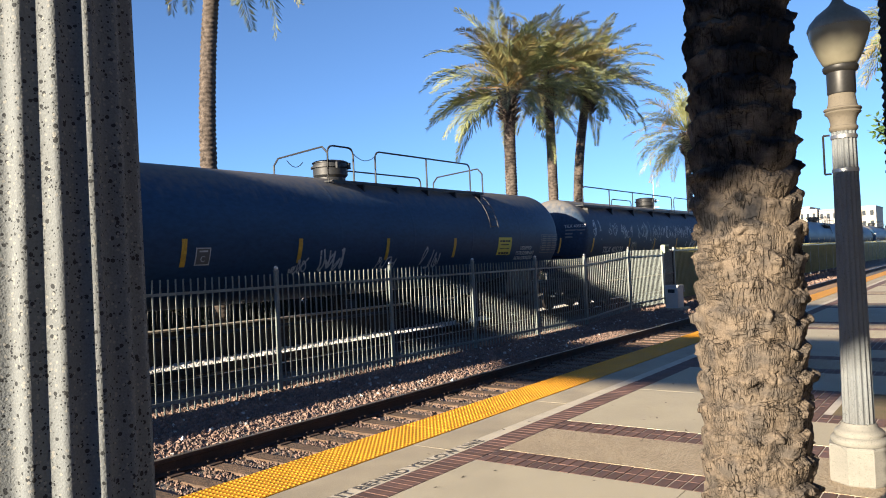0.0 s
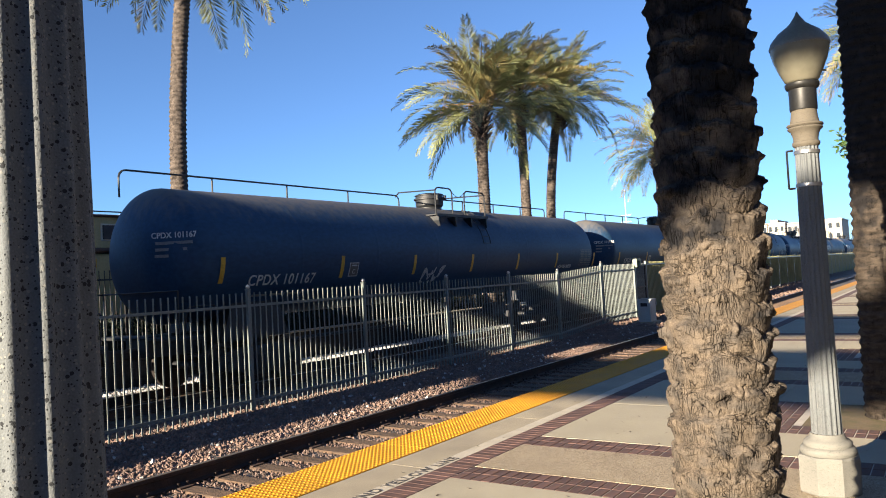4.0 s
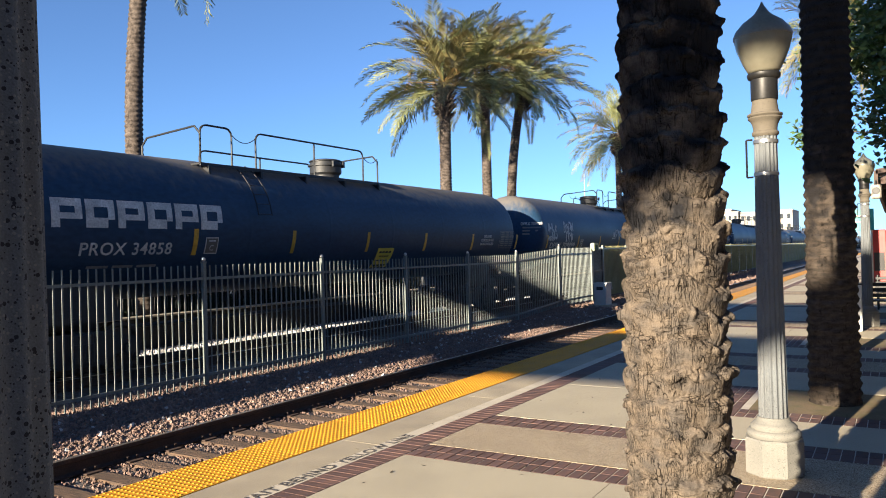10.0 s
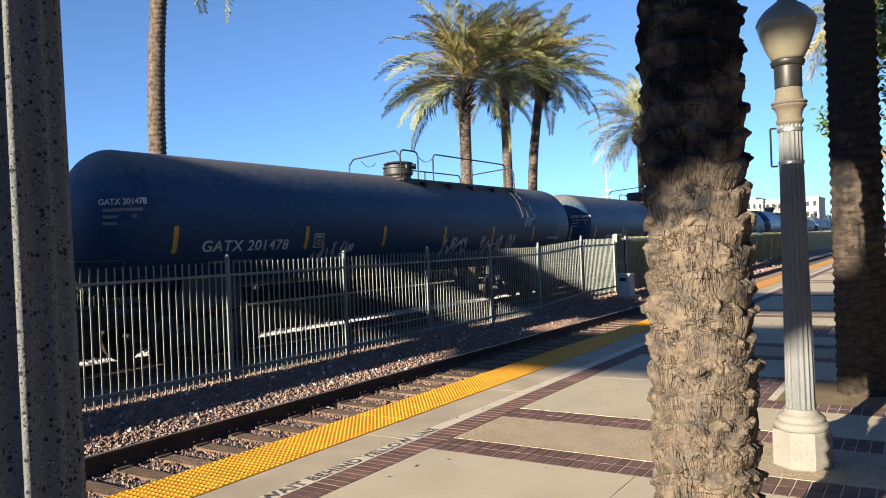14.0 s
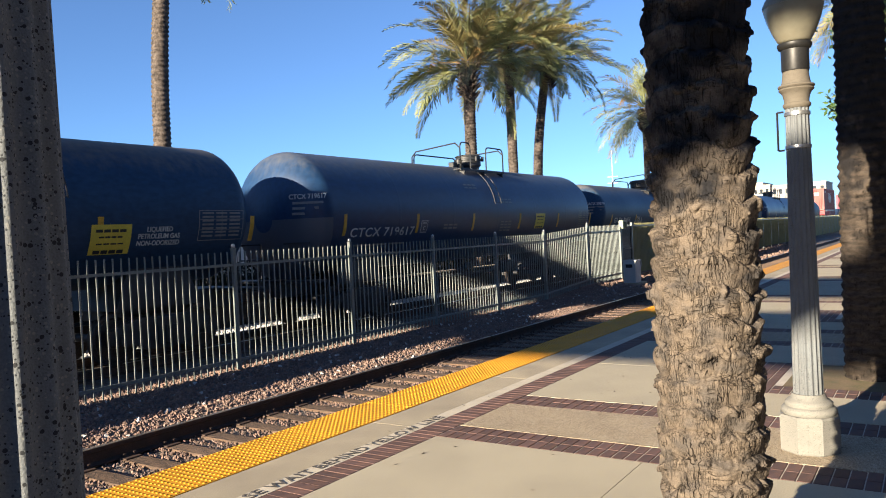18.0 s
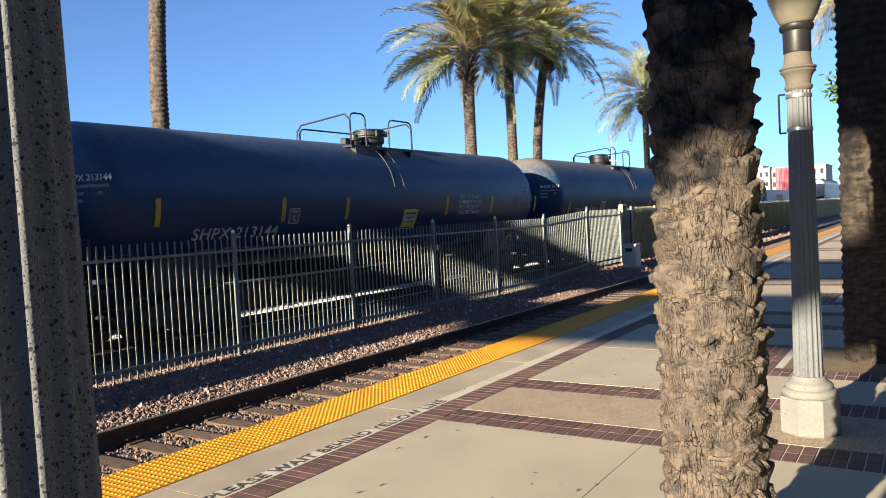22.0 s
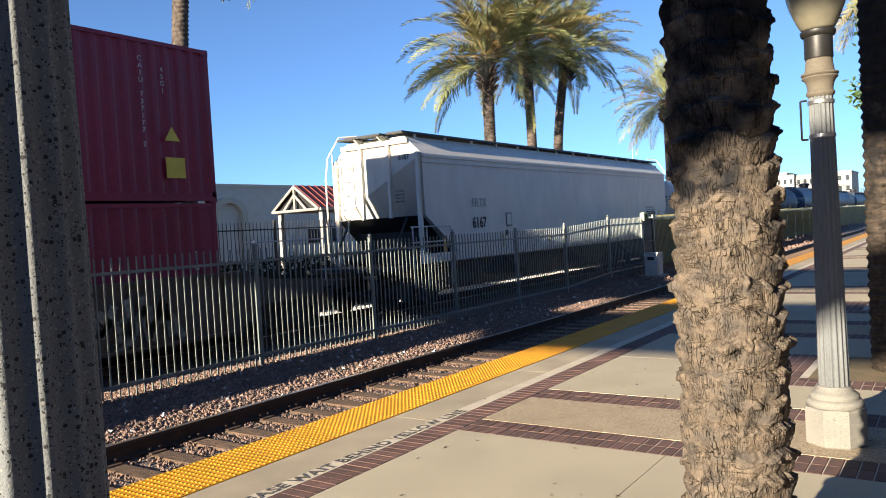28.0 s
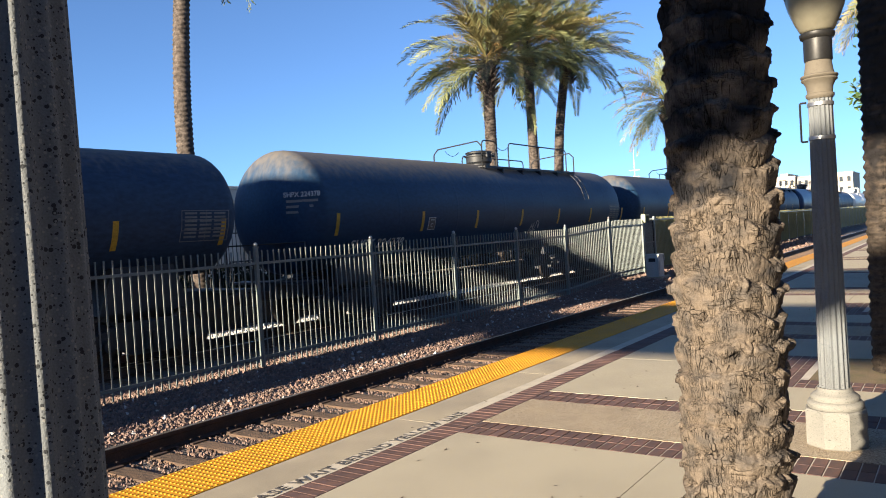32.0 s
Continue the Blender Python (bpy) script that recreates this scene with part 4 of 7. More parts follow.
CROWNS = [crown_meshes(5, 62, 3.0, 0.62, 46, -34), crown_meshes(9, 66, 3.1, 0.64, 46, -34), crown_meshes(14, 58, 3.0, 0.6, 44, -42), crown_meshes(21, 58, 3.0, 0.58, 74, -20), crown_meshes(23, 58, 3.0, 0.58, 74, -16)]


def palm(x, y, z, h, kind, turn, scale=1.0, r=0.21, lean=0.0, curve=0.0, label="", group="date palms beyond the tracks", seed=1):
    ob = thing("palm_tree", pose(x, y, z, 0, 0, turn), label or "tall date palm with a ringed trunk and feathery crown", "palm tree", group)
    tr = bark_column(h, r * 1.12, r * 0.92, int(h * 8), int(h * 32), 32, r * 0.13, seed, lean, curve)
    part("trunk", tr, M_BARK2, ob, "brown trunk ringed with leaf scars", smooth=70)
    for nm, me in zip(("crown", "dry_frond", "date_stalk", "leaf_base"), CROWNS[kind]):
        part(nm, me, None, ob, at=pose(lean * h, 0, h) @ Matrix.Scale(scale, 4))
    return ob


# near palm with rough bark, and its neighbours along the platform
def near_palm(x, y, h, r, seed, fine, crown, turn):
    ob = thing("palm_tree", pose(x, y, -0.05, 0, 0, turn), "thick palm trunk with rough ragged bark in a soil bed", "palm tree", "palms along the platform")
    nz, seg = (680, 280) if fine else (340, 80)
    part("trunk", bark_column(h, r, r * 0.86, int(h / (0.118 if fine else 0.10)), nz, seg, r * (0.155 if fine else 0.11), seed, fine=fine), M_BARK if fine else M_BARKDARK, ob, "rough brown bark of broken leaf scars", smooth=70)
    for nm, me in zip(("crown", "dry_frond", "date_stalk", "leaf_base"), CROWNS[crown]):
        part(nm, me, None, ob, at=pose(0, 0, h))
    return ob


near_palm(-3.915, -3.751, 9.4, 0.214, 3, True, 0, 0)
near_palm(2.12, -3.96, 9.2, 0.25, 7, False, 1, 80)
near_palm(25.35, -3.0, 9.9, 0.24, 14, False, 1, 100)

palm(5.45, 12.0, -0.5, 12.2, 2, 0, 1.15, 0.20, seed=5, curve=-0.45, lean=0.03)
palm(20.8, 12.0, -0.5, 9.6, 3, 0, 1.28, 0.24, seed=6, curve=-0.10)
palm(25.3, 12.4, -0.5, 11.0, 4, 70, 1.22, 0.22, seed=7)
palm(29.48, 12.94, -0.5, 11.35, 3, -65, 1.30, 0.235, seed=8, curve=-0.45, lean=0.055)
palm(44.5, 12.0, -0.5, 10.4, 1, 200, 1.35, 0.20, seed=9)


# ---- the train ----
def travelled(t):
    """Metres that the train has gone by, t seconds into the clip."""
    return 13.9 * t + 0.023 * t * t


ZC = 2.70  # tank's axis above the rail


def truck_meshes():
    wheel = Geo().lathe([(0.06, -0.07), (0.40, -0.07), (0.46, -0.068), (0.475, -0.06), (0.455, -0.03), (0.455, 0.06), (0.40, 0.065), (0.36, 0.02), (0.16, 0.02), (0.12, 0.08), (0.06, 0.08)], n=32, m=Matrix.Rotation(radians(90), 4, "X"))
    frame_g = Geo()
    poly = [(-1.15, 0.38), (-1.15, 0.62), (-0.55, 0.80), (0.55, 0.80), (1.15, 0.62), (1.15, 0.38), (0.75, 0.42), (0.42, 0.22), (-0.42, 0.22), (-0.75, 0.42)]
    frame_g.prism(poly, -0.07, 0.07)
    for sx in (-0.14, 0.0, 0.14):
        frame_g.rod((sx, -0.10, 0.30), (sx, -0.10, 0.62), 0.06, n=10)
    for sx in (-0.89, 0.89):
        frame_g.rod((sx, -0.16, 0.455), (sx, 0.0, 0.455), 0.11, n=12)
    bol = Geo().box((0, 0, 0.66), (0.42, 2.2, 0.28), bev=0.03)
    axle = Geo().rod((0, -1.0, 0), (0, 1.0, 0), 0.08, n=12)
    return wheel.mesh("wheel", M_WHEEL, 40), frame_g.mesh("side_frame", M_STEEL, 40), bol.mesh("bolster", M_STEEL), axle.mesh("axle", M_STEEL, 40)


WHEEL, SIDE, BOLSTER, AXLE = truck_meshes()
COUPLER = Geo().box((0.35, 0, 0), (0.9, 0.16, 0.2), bev=0.03).box((0.85, 0.02, 0), (0.25, 0.26, 0.28), bev=0.05).mesh("coupler", M_RUST)


def truck(car, x):
    b = part("truck", BOLSTER, None, car, at=pose(x, 0, 0))
    for sy in (-1, 1):
        part("side_frame", SIDE, None, b, at=pose(0, 0.98 * sy, 0, 0, 0, 0 if sy < 0 else 180))
        for sx in (-0.89, 0.89):
            part("wheel", WHEEL, None, b, at=pose(sx, 0.755 * sy, 0.455, 0, 0, 0 if sy < 0 else 180))
    for sx in (-0.89, 0.89):
        part("axle", AXLE, None, b, at=pose(sx, 0, 0.455))


def couplers(car, half, z=0.85):
    part("coupler", COUPLER, None, car, at=pose(half - 0.85, 0, z))
    part("coupler", COUPLER, None, car, at=pose(-half + 0.85, 0, z, 0, 0, 180))


TANK_CACHE = {}


def tank_geo(half, rad):
    key = ("shell", half, rad)
    if key not in TANK_CACHE:
        g = Geo()
        h = rad * 0.5
        L = half - 0.62
        prof = []
        for k in range(13):
            a = math.pi / 2 * k / 12
            prof.append((max(0.004, rad * math.sin(a)), -L + h - h * math.cos(a)))
        body = [(rad, -L + h + 0.06)]
        ring = 2.6
        z = -L + h + ring
        while z < L - h - 0.5:
            body += [(rad, z - 0.08), (rad, z - 0.03), (rad + 0.0015, z - 0.015), (rad + 0.0015, z + 0.015), (rad, z + 0.03), (rad, z + 0.08)]
            z += ring
        prof += body
        prof += [(r, -zz) for r, zz in reversed(prof[:13])]
        g.lathe(prof, n=56, m=RX, closed=False)
        TANK_CACHE[key] = g
    return TANK_CACHE[key]


def curved_strip(x0, x1, dz0, dz1, rad, lift=0.006, n=6):
    g = Geo()
    vs = []
    for i in range(n + 1):
        dz = dz0 + (dz1 - dz0) * i / n
        a = math.asin(max(-0.98, min(0.98, dz / rad)))
        for x in (x0, x1):
            vs.append((x, -(rad + lift) * math.cos(a), ZC + (rad + lift) * math.sin(a)))
    return g.add(vs, [(2 * i, 2 * i + 1, 2 * i + 3, 2 * i + 2) for i in range(n)])


def rail_pipe(pts, r=0.022):
    return Geo().pipe(pts, r, 6)


def hoop(a, b, y, z0, z1, c=0.16, r=0.022):
    """A bent pipe rail from a to b with rounded upper corners."""
    pts = [(a, y, z0), (a, y, z1 - c), (a + c * 0.13, y, z1 - c * 0.5), (a + c * 0.5, y, z1 - c * 0.13), (a + c, y, z1)]
    pts += [(b - c, y, z1), (b - c * 0.5, y, z1 - c * 0.13), (b - c * 0.13, y, z1 - c * 0.5), (b, y, z1 - c), (b, y, z0)]
    return rail_pipe(pts, r)


def tag_scrawl(rng, h, rad, x, dz, letters_=None, flat_y=None, wide=1.0):
    """One sprayed tag: a few angular strokes side by side, lying on the flank."""
    g = Geo()
    rr = rng.uniform(0.012, 0.017) * wide
    slant = rng.uniform(-0.1, 0.35)
    cx = 0.0
    for _ in range(letters_ or rng.randint(3, 5)):
        w = h * rng.uniform(0.4, 0.65)
        pts = [(rng.choice((0.0, 0.5, 1.0)) * w + rng.uniform(-0.06, 0.06) * h, rng.choice((0.0, 0.5, 1.0)) * h + rng.uniform(-0.1, 0.1) * h) for _ in range(rng.randint(6, 9))]
        # rounded between the corners
        path = []
        for p0, p1, p2 in zip(pts, pts[1:], pts[2:]):
            for k in range(4):
                u = k / 4
                m0 = ((p0[0] + p1[0]) / 2, (p0[1] + p1[1]) / 2)
                m1 = ((p1[0] + p2[0]) / 2, (p1[1] + p2[1]) / 2)
                path.append(tuple((1 - u) ** 2 * m0[i] + 2 * u * (1 - u) * p1[i] + u * u * m1[i] for i in (0, 1)))
        path = [pts[0]] + path + [pts[-1]]
        for (ax, az), (bx, bz) in zip(path, path[1:]):
            d = Vector((bx - ax, bz - az))
            if d.length < 1e-4:
                continue
            nn = Vector((-d.y, d.x)).normalized() * rr
            q = []
            for (qx, qz) in ((ax + nn.x, az + nn.y), (bx + nn.x, bz + nn.y), (bx - nn.x, bz - nn.y), (ax - nn.x, az - nn.y)):
                X = x + cx + qx + slant * qz
                if flat_y is not None:
                    q.append((X, flat_y, dz + qz))
                else:
                    a = math.asin(max(-0.98, min(0.98, (dz + qz) / rad)))
                    q.append((X, -(rad + 0.007) * math.cos(a), ZC + (rad + 0.007) * math.sin(a)))
            g.add(q, [(0, 1, 2, 3)])
        cx += w + 0.06 * h
    return g


def data_block(g, x, dz, w, h, lines, rad, lift=0.009):
    """Rows of unreadable small print as plain bars."""
    for i in range(lines):
        z0 = dz + h / 2 - h * (i + 0.2) / lines
        for k in range(3):
            a, b = x - w / 2 + w * k / 3 + 0.02, x - w / 2 + w * (k + 0.88) / 3
            g2 = curved_strip(a, b, z0 - h / lines * 0.5, z0, rad, lift, 1)
            g.add(g2.v, g2.f)


LONG_STRIPES = (-0.885, -0.532, -0.243, 0.048, 0.335, 0.628, 0.965)
SHORT_STRIPES = (-0.87, -0.483, -0.127, 0.278, 0.616, 0.955)
LPG_NOTE = "LIQUEFIED\nPETROLEUM GAS\nNON-ODORIZED"


def flank_text(car, text, size, material, x, dz, rad, name, wide=None, **kw):
    """Stencilled words on the near flank, centred at x and dz; wide sets their length."""
    me = letters(text, size, material, name, **kw)
    if wide:
        xs = [v.co.x for v in me.vertices]
        me.transform(Matrix.Diagonal((wide / (max(xs) - min(xs)), 1, 1, 1)))
    # bent round the tank
    for v in me.vertices:
        a = math.asin(max(-0.97, min(0.97, (dz + v.co.z) / rad)))
        out = rad + 0.006 - v.co.y
        v.co = Vector((v.co.x + x, -out * math.cos(a), ZC + out * math.sin(a)))
    return part(name, me, None, car)


def head_point(L, rad, r, up):
    """A point of the front head at r of the radius, up above the axis, with its outward turn."""
    h = rad * 0.5
    w = math.asin(r)
    y = -math.sqrt(max(0.01, (r * rad) ** 2 - up * up))
    return (-L + h - h * math.cos(w), y), -math.degrees(math.atan2(math.cos(w) / h, math.sin(w) / rad))


def tank_car(s0, s1, paint, label, marks="", style="short", placards=(), hatch=0.3, rail_mat=None, rad=1.42, logo=None, stencils=(), tags=(), number=None, mark_mat=None, seed=1, dome=0.42, reach=5.4, far=False, stripes=None):
    """A railway tank car between the couplers at s0 and s1 along the train.

    placards: (x, dz, width); stencils: (text, x, dz, size); tags: (x, dz, height, letters, stroke); number: (x, dz, width).
    """
    half = (s1 - s0) / 2
    rng = random.Random(seed)
    rail_mat = rail_mat or M_STEEL
    mark_mat = mark_mat or M_MARK
    car = thing("tank_car", pose((s0 + s1) / 2, TRAIN_Y, RT), label, "tank car", "cars of the freight train")
    key = (half, rad, paint.name)
    if key not in TANK_CACHE:
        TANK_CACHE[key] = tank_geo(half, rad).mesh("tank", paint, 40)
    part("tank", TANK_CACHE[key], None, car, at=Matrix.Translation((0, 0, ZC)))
    L = half - 0.62
    top = ZC + rad
    # sills, saddles, couplers, trucks
    for sx in (-1, 1):
        part("stub_sill", Geo().box((sx * (half - 2.2), 0, 0.95), (3.0, 0.7, 0.42), bev=0.03), M_STEEL, car)
        part("saddle", Geo().prism([(-0.9, 0.95), (0.9, 0.95), (0.6, 1.75), (-0.6, 1.75)], -0.9, 0.9), M_STEEL, car, at=pose(sx * (half - 2.9), 0, 0))
        part("end_platform", Geo().box((sx * (half - 0.95), 0, 1.12), (0.5, 2.7, 0.06), bev=0.01), M_STEEL, car)
        hx = sx * (half - 0.72)
        part("end_railing", rail_pipe([(hx, -1.3, 1.12), (hx, -1.3, 2.0), (hx, 1.3, 2.0), (hx, 1.3, 1.12)], 0.018), rail_mat, car)
        # low grab rail bent round the head
        a0, a1 = hx - sx * 0.75, hx - sx * 0.1
        part("grab_rail", rail_pipe([(a0, -1.42, 1.12), (a0, -1.42, 1.62), (a0 + sx * 0.06, -1.42, 1.70), (a1 - sx * 0.06, -1.42, 1.70), (a1, -1.40, 1.64), (a1, -1.3, 1.12)], 0.016), rail_mat, car)
        step = Geo()
        for z in (0.45, 0.8):
            step.box((sx * (half - 0.95), -1.38, z), (0.42, 0.06, 0.03))
        step.box((sx * (half - 0.76), -1.4, 0.78), (0.03, 0.03, 0.7)).box((sx * (half - 1.15), -1.4, 0.78), (0.03, 0.03, 0.7))
        part("step_ladder", step, rail_mat, car)
        truck(car, sx * (half - 2.9))
    couplers(car, half)
    part("brake_rigging", Geo().rod((-half + 3.5, -0.2, 0.75), (half - 3.5, -0.2, 0.75), 0.04).box((half * 0.3, -0.4, 0.85), (0.9, 0.4, 0.4), bev=0.05), M_STEEL, car)
    # outlet valve hanging under the middle
    part("bottom_outlet", Geo().rod((0.2, 0, ZC - rad - 0.35), (0.2, 0, ZC - rad + 0.1), 0.16, n=14).box((0.2, -0.2, ZC - rad - 0.22), (0.5, 0.3, 0.2), bev=0.03), M_STEEL, car)
    # manway housing on top: drum, bolted rim, domed lid, gauge boxes
    hz = Geo().lathe([(dome * 0.86, top - 0.12), (dome * 0.86, top + 0.03), (dome, top + 0.09), (dome, top + 0.26), (dome + 0.05, top + 0.27), (dome + 0.05, top + 0.31), (dome, top + 0.32), (dome * 0.97, top + 0.38), (dome + 0.02, top + 0.39), (dome + 0.02, top + 0.41), (dome * 0.9, top + 0.44), (dome * 0.6, top + 0.46), (0.02, top + 0.47)], n=30)
    h_ob = part("manway_housing", hz, paint if paint is M_WHITE else M_STEEL, car, "round valve housing on top", smooth=35, at=pose(hatch, 0, 0))
    part("hinge", Geo().box((dome + 0.07, 0, top + 0.34), (0.16, 0.3, 0.1), bev=0.01), rail_mat, h_ob)
    part("latch", Geo().box((-0.2, -dome - 0.03, top + 0.30), (0.10, 0.07, 0.16), bev=0.01).box((0.18, -dome - 0.03, top + 0.30), (0.08, 0.07, 0.16), bev=0.01), rail_mat, h_ob)
    if style == "short":
        vx = hatch - 0.75 if hatch > 0.6 else hatch + 0.85
        part("vent_valve", Geo().lathe([(0.14, top - 0.06), (0.14, top + 0.10), (0.2, top + 0.11), (0.2, top + 0.15), (0.1, top + 0.17), (0.1, top + 0.26), (0.02, top + 0.28)], n=16, m=Matrix.Translation((vx, -0.1, 0))).box((vx - 0.3, -0.05, top + 0.06), (0.22, 0.2, 0.2), bev=0.02), rail_mat, car, smooth=40)

    def posts(a, b, y, z0, z1):
        n = max(1, round((b - a) / 2.2))
        for k in range(1, n):
            x = a + (b - a) * k / n
            part("rail_post", rail_pipe([(x, y, z0), (x, y, z1)]), rail_mat, car)

    def run(a, b, y, z0, z1):
        part("hand_rail", hoop(a, b, y, z0, z1), rail_mat, car)
        posts(a, b, y, z0, z1)

    def bracket(x, y0, z):
        part("walk_bracket", Geo().prism([(x - 0.03, z - 0.02), (x + 0.03, z - 0.02), (x + 0.03, z - 0.30), (x - 0.03, z - 0.14)], y0, y0 + 0.45), rail_mat, car)

    def grating(a, b, y, z, wide):
        """Two side bars with crossing bearer bars."""
        gg = Geo()
        for sy in (-1, 1):
            gg.box(((a + b) / 2, y + sy * wide / 2, z), (b - a, 0.03, 0.07))
        n = int((b - a) / 0.12)
        for k in range(n + 1):
            gg.box((a + (b - a) * k / n, y, z + 0.01), (0.05, wide, 0.03))
        part("walkway", gg, rail_mat, car, "dark steel grating walkway")

    def cross(x, z, low=0.0, side=0.9):
        c_ = 0.16
        part("cross_rail", rail_pipe([(x, -side, top - 0.2), (x, -side, top + z - c_), (x, -side + c_, top + z), (x, side - c_, top + z - low), (x, side, top + z - low - c_), (x, side, top - 0.2)]), rail_mat, car)

    def chain(a, b, y, z):
        part("safety_chain", rail_pipe([(a + (b - a) * k / 6, y, z - 0.14 * (1 - (k / 3 - 1) ** 2)) for k in range(7)], 0.009), rail_mat, car)

    deck = top - 0.17
    if style == "full":
        # a grating along the whole near side, with one long rail
        w0, w1 = -L + 0.95, L - 0.15
        grating(w0, w1, -0.86, top - 0.27, 0.42)
        for k in range(9):
            bracket(w0 + 0.3 + (w1 - w0 - 0.6) * k / 8, -1.12, top - 0.28)
        run(w0, hatch + 0.5, -1.08, top - 0.3, top + 0.42)
        run(hatch + 0.8, w1, -1.08, top - 0.3, top + 0.42)
        for ex in (w0, w1):
            part("cross_rail", rail_pipe([(ex, -1.08, top + 0.02), (ex + (0.5 if ex < 0 else -0.5), -0.6, top - 0.05)]), rail_mat, car)
        run(hatch - 1.9, hatch + 0.4, 0.84, top - 0.15, top + 0.40)
        lx = w1 - 0.35
    elif style == "far":
        # a low rail on the far side and a small railed platform beside the housing
        run(-L + 0.3, hatch - 0.6, 0.7, top - 0.12, top + 0.44)
        run(hatch + 0.9, L - 0.35, 0.7, top - 0.12, top + 0.44)
        grating(hatch - 1.4, hatch + 1.35, -1.0, top - 0.33, 0.42)
        for k in range(4):
            bracket(hatch - 1.3 + 0.85 * k, -1.22, top - 0.34)
        run(hatch - 1.4, hatch - 0.55, -1.18, top - 0.35, top + 0.44)
        run(hatch + 0.1, hatch + 1.25, -1.18, top - 0.35, top + 0.42)
        chain(hatch - 0.55, hatch + 0.1, -1.18, top + 0.36)
        part("cross_rail", rail_pipe([(hatch - 1.4, -1.18, top + 0.36), (hatch - 1.5, 0.0, top + 0.40), (hatch - 0.75, 0.7, top + 0.40)]), rail_mat, car)
        part("cross_rail", rail_pipe([(hatch + 1.25, -1.18, top + 0.36), (hatch + 1.0, 0.7, top + 0.40)]), rail_mat, car)
        lx = hatch + 0.9
    elif style == "long":
        # the housing stands at one end of a railed walk that runs on to the ladder
        w1 = reach
        for sy in (-1, 1):
            grating(-0.8, w1, sy * 0.72, deck, 0.36)
            run(0.68, w1 - 0.65, sy * 0.9, deck, top + (0.64 if sy < 0 else 0.42))
        part("hand_rail", hoop(-0.95, -0.1, -0.9, deck, top + 0.64), rail_mat, car)
        cross(-0.95, 0.62, 0.10)
        cross(w1, 0.58, 0.10)
        chain(-0.1, 0.68, -0.9, top + 0.52)
        chain(-0.9, hatch - dome, 0.5, top + 0.45)
        for k in range(5):
            bracket(0.2 + (w1 - 0.4) * k / 4, -0.95, deck)
        lx = w1 - 0.35
    elif style == "left":
        w0 = hatch - reach
        for sy in (-1, 1):
            grating(w0, 1.6, sy * 0.72, deck, 0.36)
            run(w0 + 1.55, 0.95, sy * 0.9, deck, top + (0.64 if sy < 0 else 0.44))
        part("hand_rail", hoop(w0, w0 + 0.85, -0.9, deck, top + 0.64), rail_mat, car)
        cross(w0, 0.62, 0.10)
        cross(1.6, 0.58, 0.06)
        chain(w0 + 0.85, w0 + 1.55, -0.9, top + 0.52)
        chain(0.95, 1.6, -0.9, top + 0.5)
        for k in range(5):
            bracket(w0 + 0.2 + (1.4 - w0) * k / 4, -0.95, deck)
        lx = w0 + 1.2
    else:
        # a square railed platform round the housing
        w0, w1 = -0.95, max(1.5, hatch + 0.75)
        for sy in (-1, 1):
            grating(w0, w1, sy * 0.72, deck, 0.36)
        part("hand_rail", hoop(w0, -0.35, -0.9, deck, top + 0.66), rail_mat, car)
        part("hand_rail", hoop(0.62, w1, -0.9, deck, top + 0.60), rail_mat, car)
        run(w0 + 0.1, w1 - 0.1, 0.9, deck, top + 0.46)
        cross(w0, 0.64, 0.12)
        cross(w1, 0.58, 0.08)
        for k in range(3):
            bracket(w0 + 0.15 + (w1 - w0 - 0.3) * k / 2, -0.95, deck)
        lx = 0.15
    # side ladder
    lm = rail_mat if paint is not M_WHITE else M_WSTEEL
    lad = Geo()
    for dx in (-0.2, 0.2):
        pts = []
        for k in range(7):
            a = radians(62 - k * 9)
            pts.append((lx + dx, -(rad + 0.09) * math.cos(a), ZC + (rad + 0.09) * math.sin(a)))
        lad.pipe(pts, 0.014, 5)
    lad_ob = part("ladder", lad, lm, car)
    if ("rung", lm.name) not in TANK_CACHE:
        TANK_CACHE["rung", lm.name] = Geo().rod((-0.2, 0, 0), (0.2, 0, 0), 0.010, n=5).mesh("rung", lm)
    for k in range(7):
        a = radians(60 - k * 8.5)
        part("rung", TANK_CACHE["rung", lm.name], None, lad_ob, at=pose(lx, -(rad + 0.09) * math.cos(a), ZC + (rad + 0.09) * math.sin(a)))
    # reflective stripes
    sx, sz = stripes or ([u * L for u in (LONG_STRIPES if half > 9.6 else SHORT_STRIPES)], -0.35)
    for x in sx:
        part("reflector_stripe", curved_strip(x - 0.055, x + 0.055, sz - 0.25, sz + 0.25, rad), M_YSTRIPE, car, "amber reflective stripe")
    if far:
        return car
    # reporting marks on the flank and on the front head, with rows of small print
    if marks:
        nx, ndz, nw = number
        flank_text(car, marks, 0.30, mark_mat, nx, ndz, rad, "car_number", nw, spacing=1.1, bold=0.003)
        g = Geo()
        data_block(g, nx, ndz - 0.30, nw * 0.8, 0.09, 1, rad)
        tagged(part("small_print", g, M_GREYMARK, car), "row of small grey print", kind="stuff")
        (ex, ey), turn = head_point(L, rad, 0.80, 0.34)
        part("end_number", letters(marks, 0.15, mark_mat, "end_number", 1.0, 0.003, 0.95), None, car, at=pose(ex - 0.01, ey - 0.01, ZC + 0.34, 0, 0, turn))
        for k, w in enumerate((0.7, 0.6, 0.5)):
            part("small_print", Geo().box((-0.06 * k, 0, 0), (w, 0.004, 0.055)), M_GREYMARK, car, at=pose(ex - 0.012, ey - 0.012, ZC + 0.20 - 0.12 * k, 0, 0, turn))
    g = Geo()
